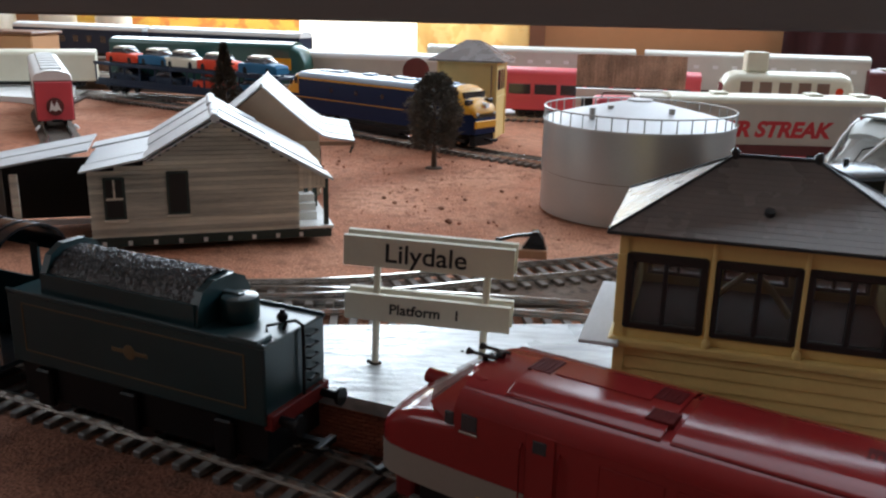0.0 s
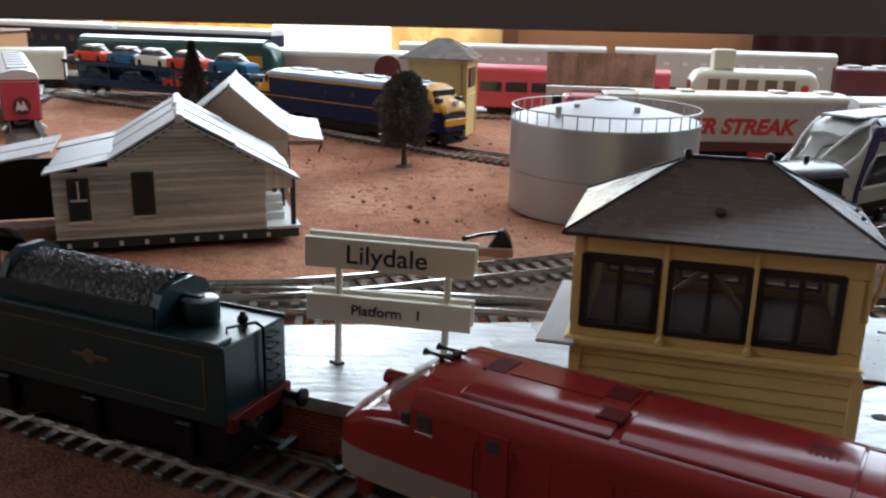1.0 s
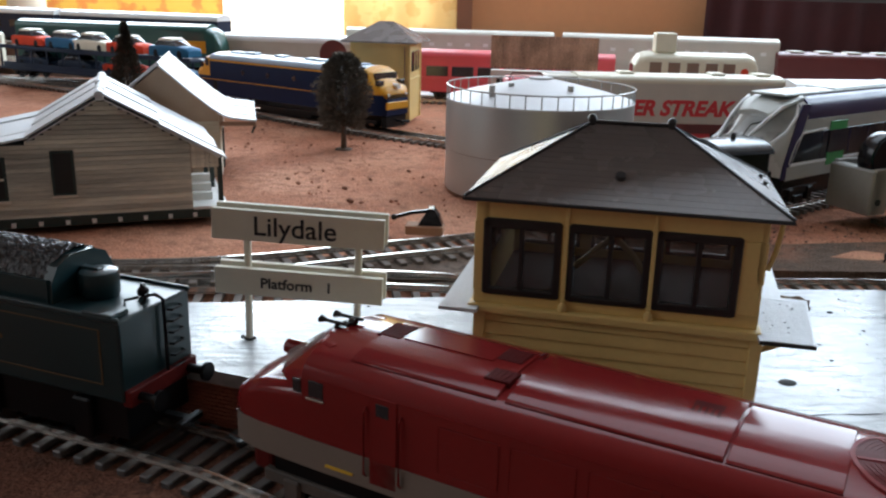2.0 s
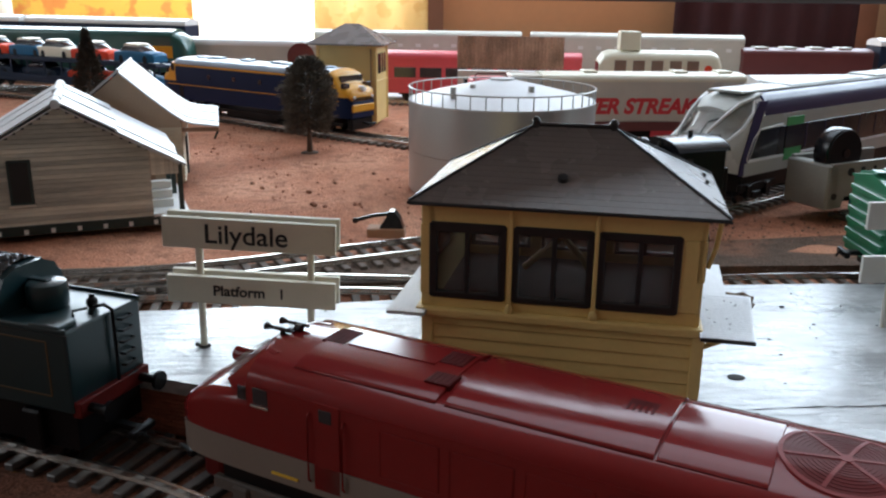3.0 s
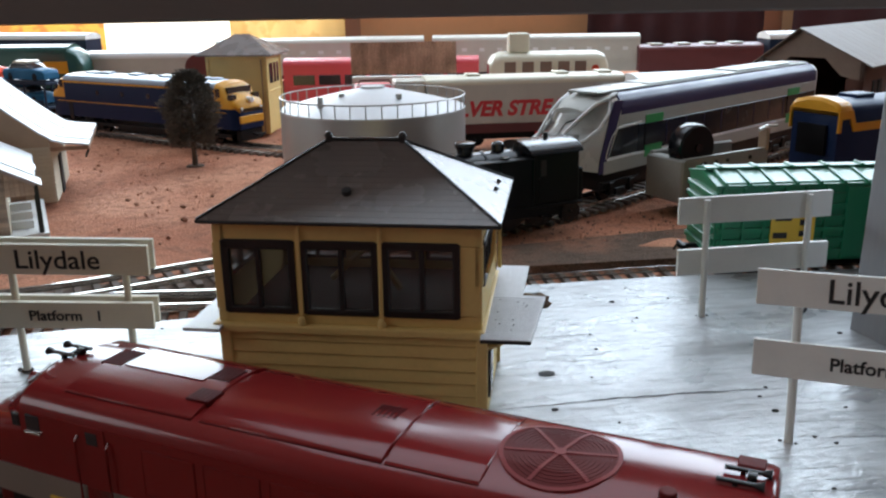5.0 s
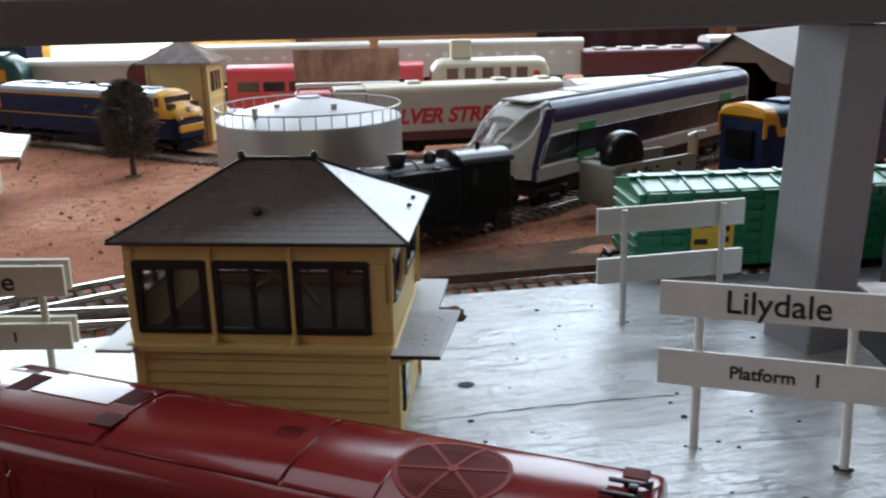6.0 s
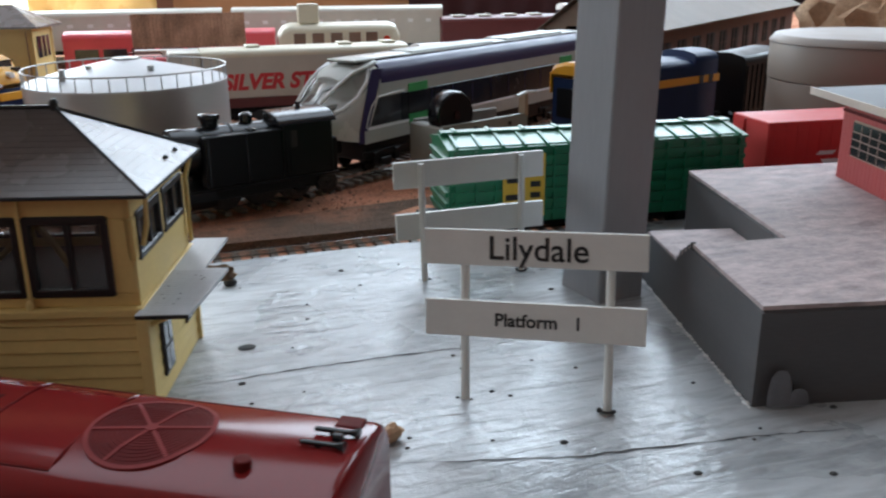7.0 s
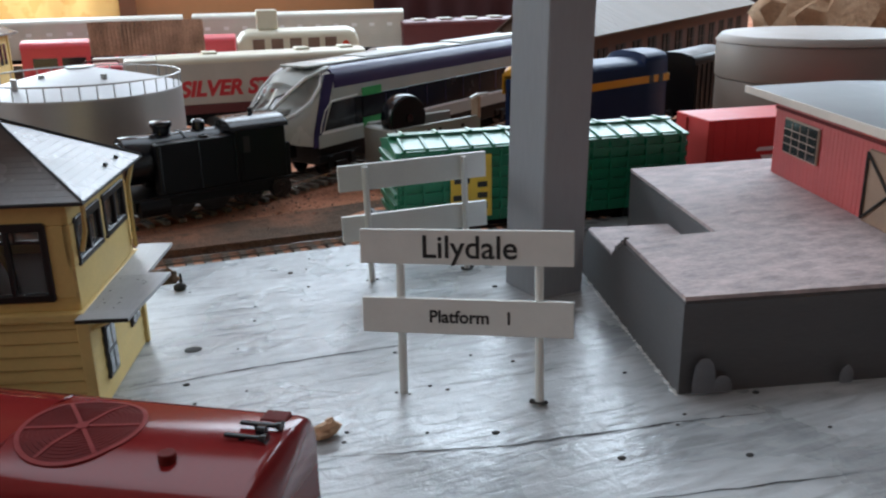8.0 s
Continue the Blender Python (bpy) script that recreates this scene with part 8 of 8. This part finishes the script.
# white roofed vehicle between, and the maroon wagons at the back
coach("goods_van", pose(0.3900, 0.6350, -0.0004, 0, 0, 6), 0.150, "white roofed pale van behind the silver railcar", "wagon", FAR_SILVER, WHITE_PAINT, zt=0.044)
for k in range(3):
    x, y = 0.500 + 0.150 * k, 0.905 - 0.006 * k
    if k == 1:
        coach("carriage", pose(x, y, 0.0130, 0, 0, -3), 0.146, "navy blue carriage with white windows on the far bank", "carriage", NAVY, WHITE_PAINT, zt=0.045, glass_mat=WHITE_PAINT, win=0.006, count=9)
        continue
    mw = coach("open_wagon", pose(x, y, 0.0130, 0, 0, -3), 0.140, "maroon wagon with pale load on the far bank", "wagon", MAROON, MAROON, zt=0.034, group="maroon wagons")
    for j in range(4):
        part("load", box(-0.055 + j * 0.030, -0.040 + j * 0.030, -0.008, 0.008, 0.0342, 0.0362, 0.0008), FAR_SILVER, mw)

tagged(part("embankment", prism([(-0.95, 1.42), (-0.10, 1.06), (-0.06, 1.13), (-0.95, 1.50)], -0.006, 0.0180, "Z"), BALLAST), "grey-brown bank at the very back", "ground", kind="structure")
for x, y in ((-0.520, 1.268), (-0.290, 1.171)):
    coach("carriage", pose(x, y, 0.0180, 0, 0, -22.8), 0.240, "dark carriage with a white roof at the very back", "carriage", NAVY, WHITE_PAINT, zt=0.046, glass_mat=DARK_GLASS, win=0.010, count=9, group="dark carriages at the back")

bx = thing("long_box", pose(-0.655, 1.165, -0.004, 0, 0, -10), "reddish brown long wooden box at the back", "box")
part("box_body", box(-0.14, 0.14, -0.03, 0.03, 0.0, 0.058, 0.002), ROOM_WALL, bx)
part("box_lid", box(-0.143, 0.143, -0.033, 0.033, 0.0582, 0.062, 0.001), FRAME_WOOD, bx)
# Pale drums stand in for bright spots of unknown kind at the back.
for x, y in ((-0.80, 1.58), (-0.70, 1.60), (-0.60, 1.60)):
    lamp = thing("pale_blob", pose(x, y, -0.005), "pale round stand-in for a bright spot at the back", "jar", "pale jars")
    part("jar_body", cyl(0.034, 0, 0, 0.0, 0.105, 28, 0.030, bevel=0.004), CREAM_PLASTIC, lamp, smooth=True)
    part("jar_lid", cyl(0.031, 0, 0, 0.1052, 0.118, 28, bevel=0.002), WHITE_PAINT, lamp, smooth=True)

# ---- crumbs and grit on the red earth ----
rnd6 = random.Random(21)
verts, faces = [], []
for k in range(900):
    x, y = rnd6.uniform(-0.16, 0.30), rnd6.uniform(0.345, 0.70)
    if -0.17 < x < -0.03 and y < 0.58:
        if x < -0.045:
            continue
    r = rnd6.choice((0.0004, 0.0005, 0.0005, 0.0006, 0.0008, 0.0011)) * rnd6.uniform(0.7, 1.3)
    z = GROUND - 0.0014 + 0.0022 * (noise.noise((x * 9, y * 9, 0.3)) + 0.5 * noise.noise((x * 30, y * 30, 1.3)))
    i = len(verts)
    for q in ((1, 0, 0), (0, 1, 0), (-1, 0, 0), (0, -1, 0), (0, 0, 1), (0, 0, -1)):
        verts.append((x + r * q[0] * rnd6.uniform(0.7, 1.4), y + r * q[1] * rnd6.uniform(0.7, 1.4), z + r * q[2] * rnd6.uniform(0.5, 1.0)))
    for a, b in ((0, 1), (1, 2), (2, 3), (3, 0)):
        faces += [(i + a, i + b, i + 4), (i + b, i + a, i + 5)]
grit_me = bpy.data.meshes.new("grit")
grit_me.from_pydata(verts, [], faces)
grit_me.materials.append(mat("red_grit", (0.30, 0.12, 0.075), 0.95, vary=0.3, island=0.5))
tagged(new("grit", grit_me), "loose red-brown crumbs scattered on the earth", "debris", kind="stuff")

verts, faces = [], []
for k in range(1100):
    x, y = rnd6.uniform(0.09, 0.40), rnd6.uniform(0.316, 0.400)
    r = rnd6.choice((0.0002, 0.0003, 0.0004, 0.0005, 0.0006)) * rnd6.uniform(0.7, 1.3)
    z = -0.0042 if y > 0.325 else -0.0058
    i = len(verts)
    for q in ((1, 0, 0), (0, 1, 0), (-1, 0, 0), (0, -1, 0), (0, 0, 1), (0, 0, -1)):
        verts.append((x + r * q[0] * rnd6.uniform(0.7, 1.4), y + r * q[1] * rnd6.uniform(0.7, 1.4), z + r * q[2] * rnd6.uniform(0.5, 1.0)))
    for a, b in ((0, 1), (1, 2), (2, 3), (3, 0)):
        faces += [(i + a, i + b, i + 4), (i + b, i + a, i + 5)]
gravel_me = bpy.data.meshes.new("gravel")
gravel_me.from_pydata(verts, [], faces)
gravel_me.materials.append(mat("brown_grit", (0.17, 0.105, 0.075), 0.9, vary=0.3, island=0.4))
tagged(new("gravel", gravel_me), "loose dark brown gravel beside the sidings", "gravel", kind="stuff")
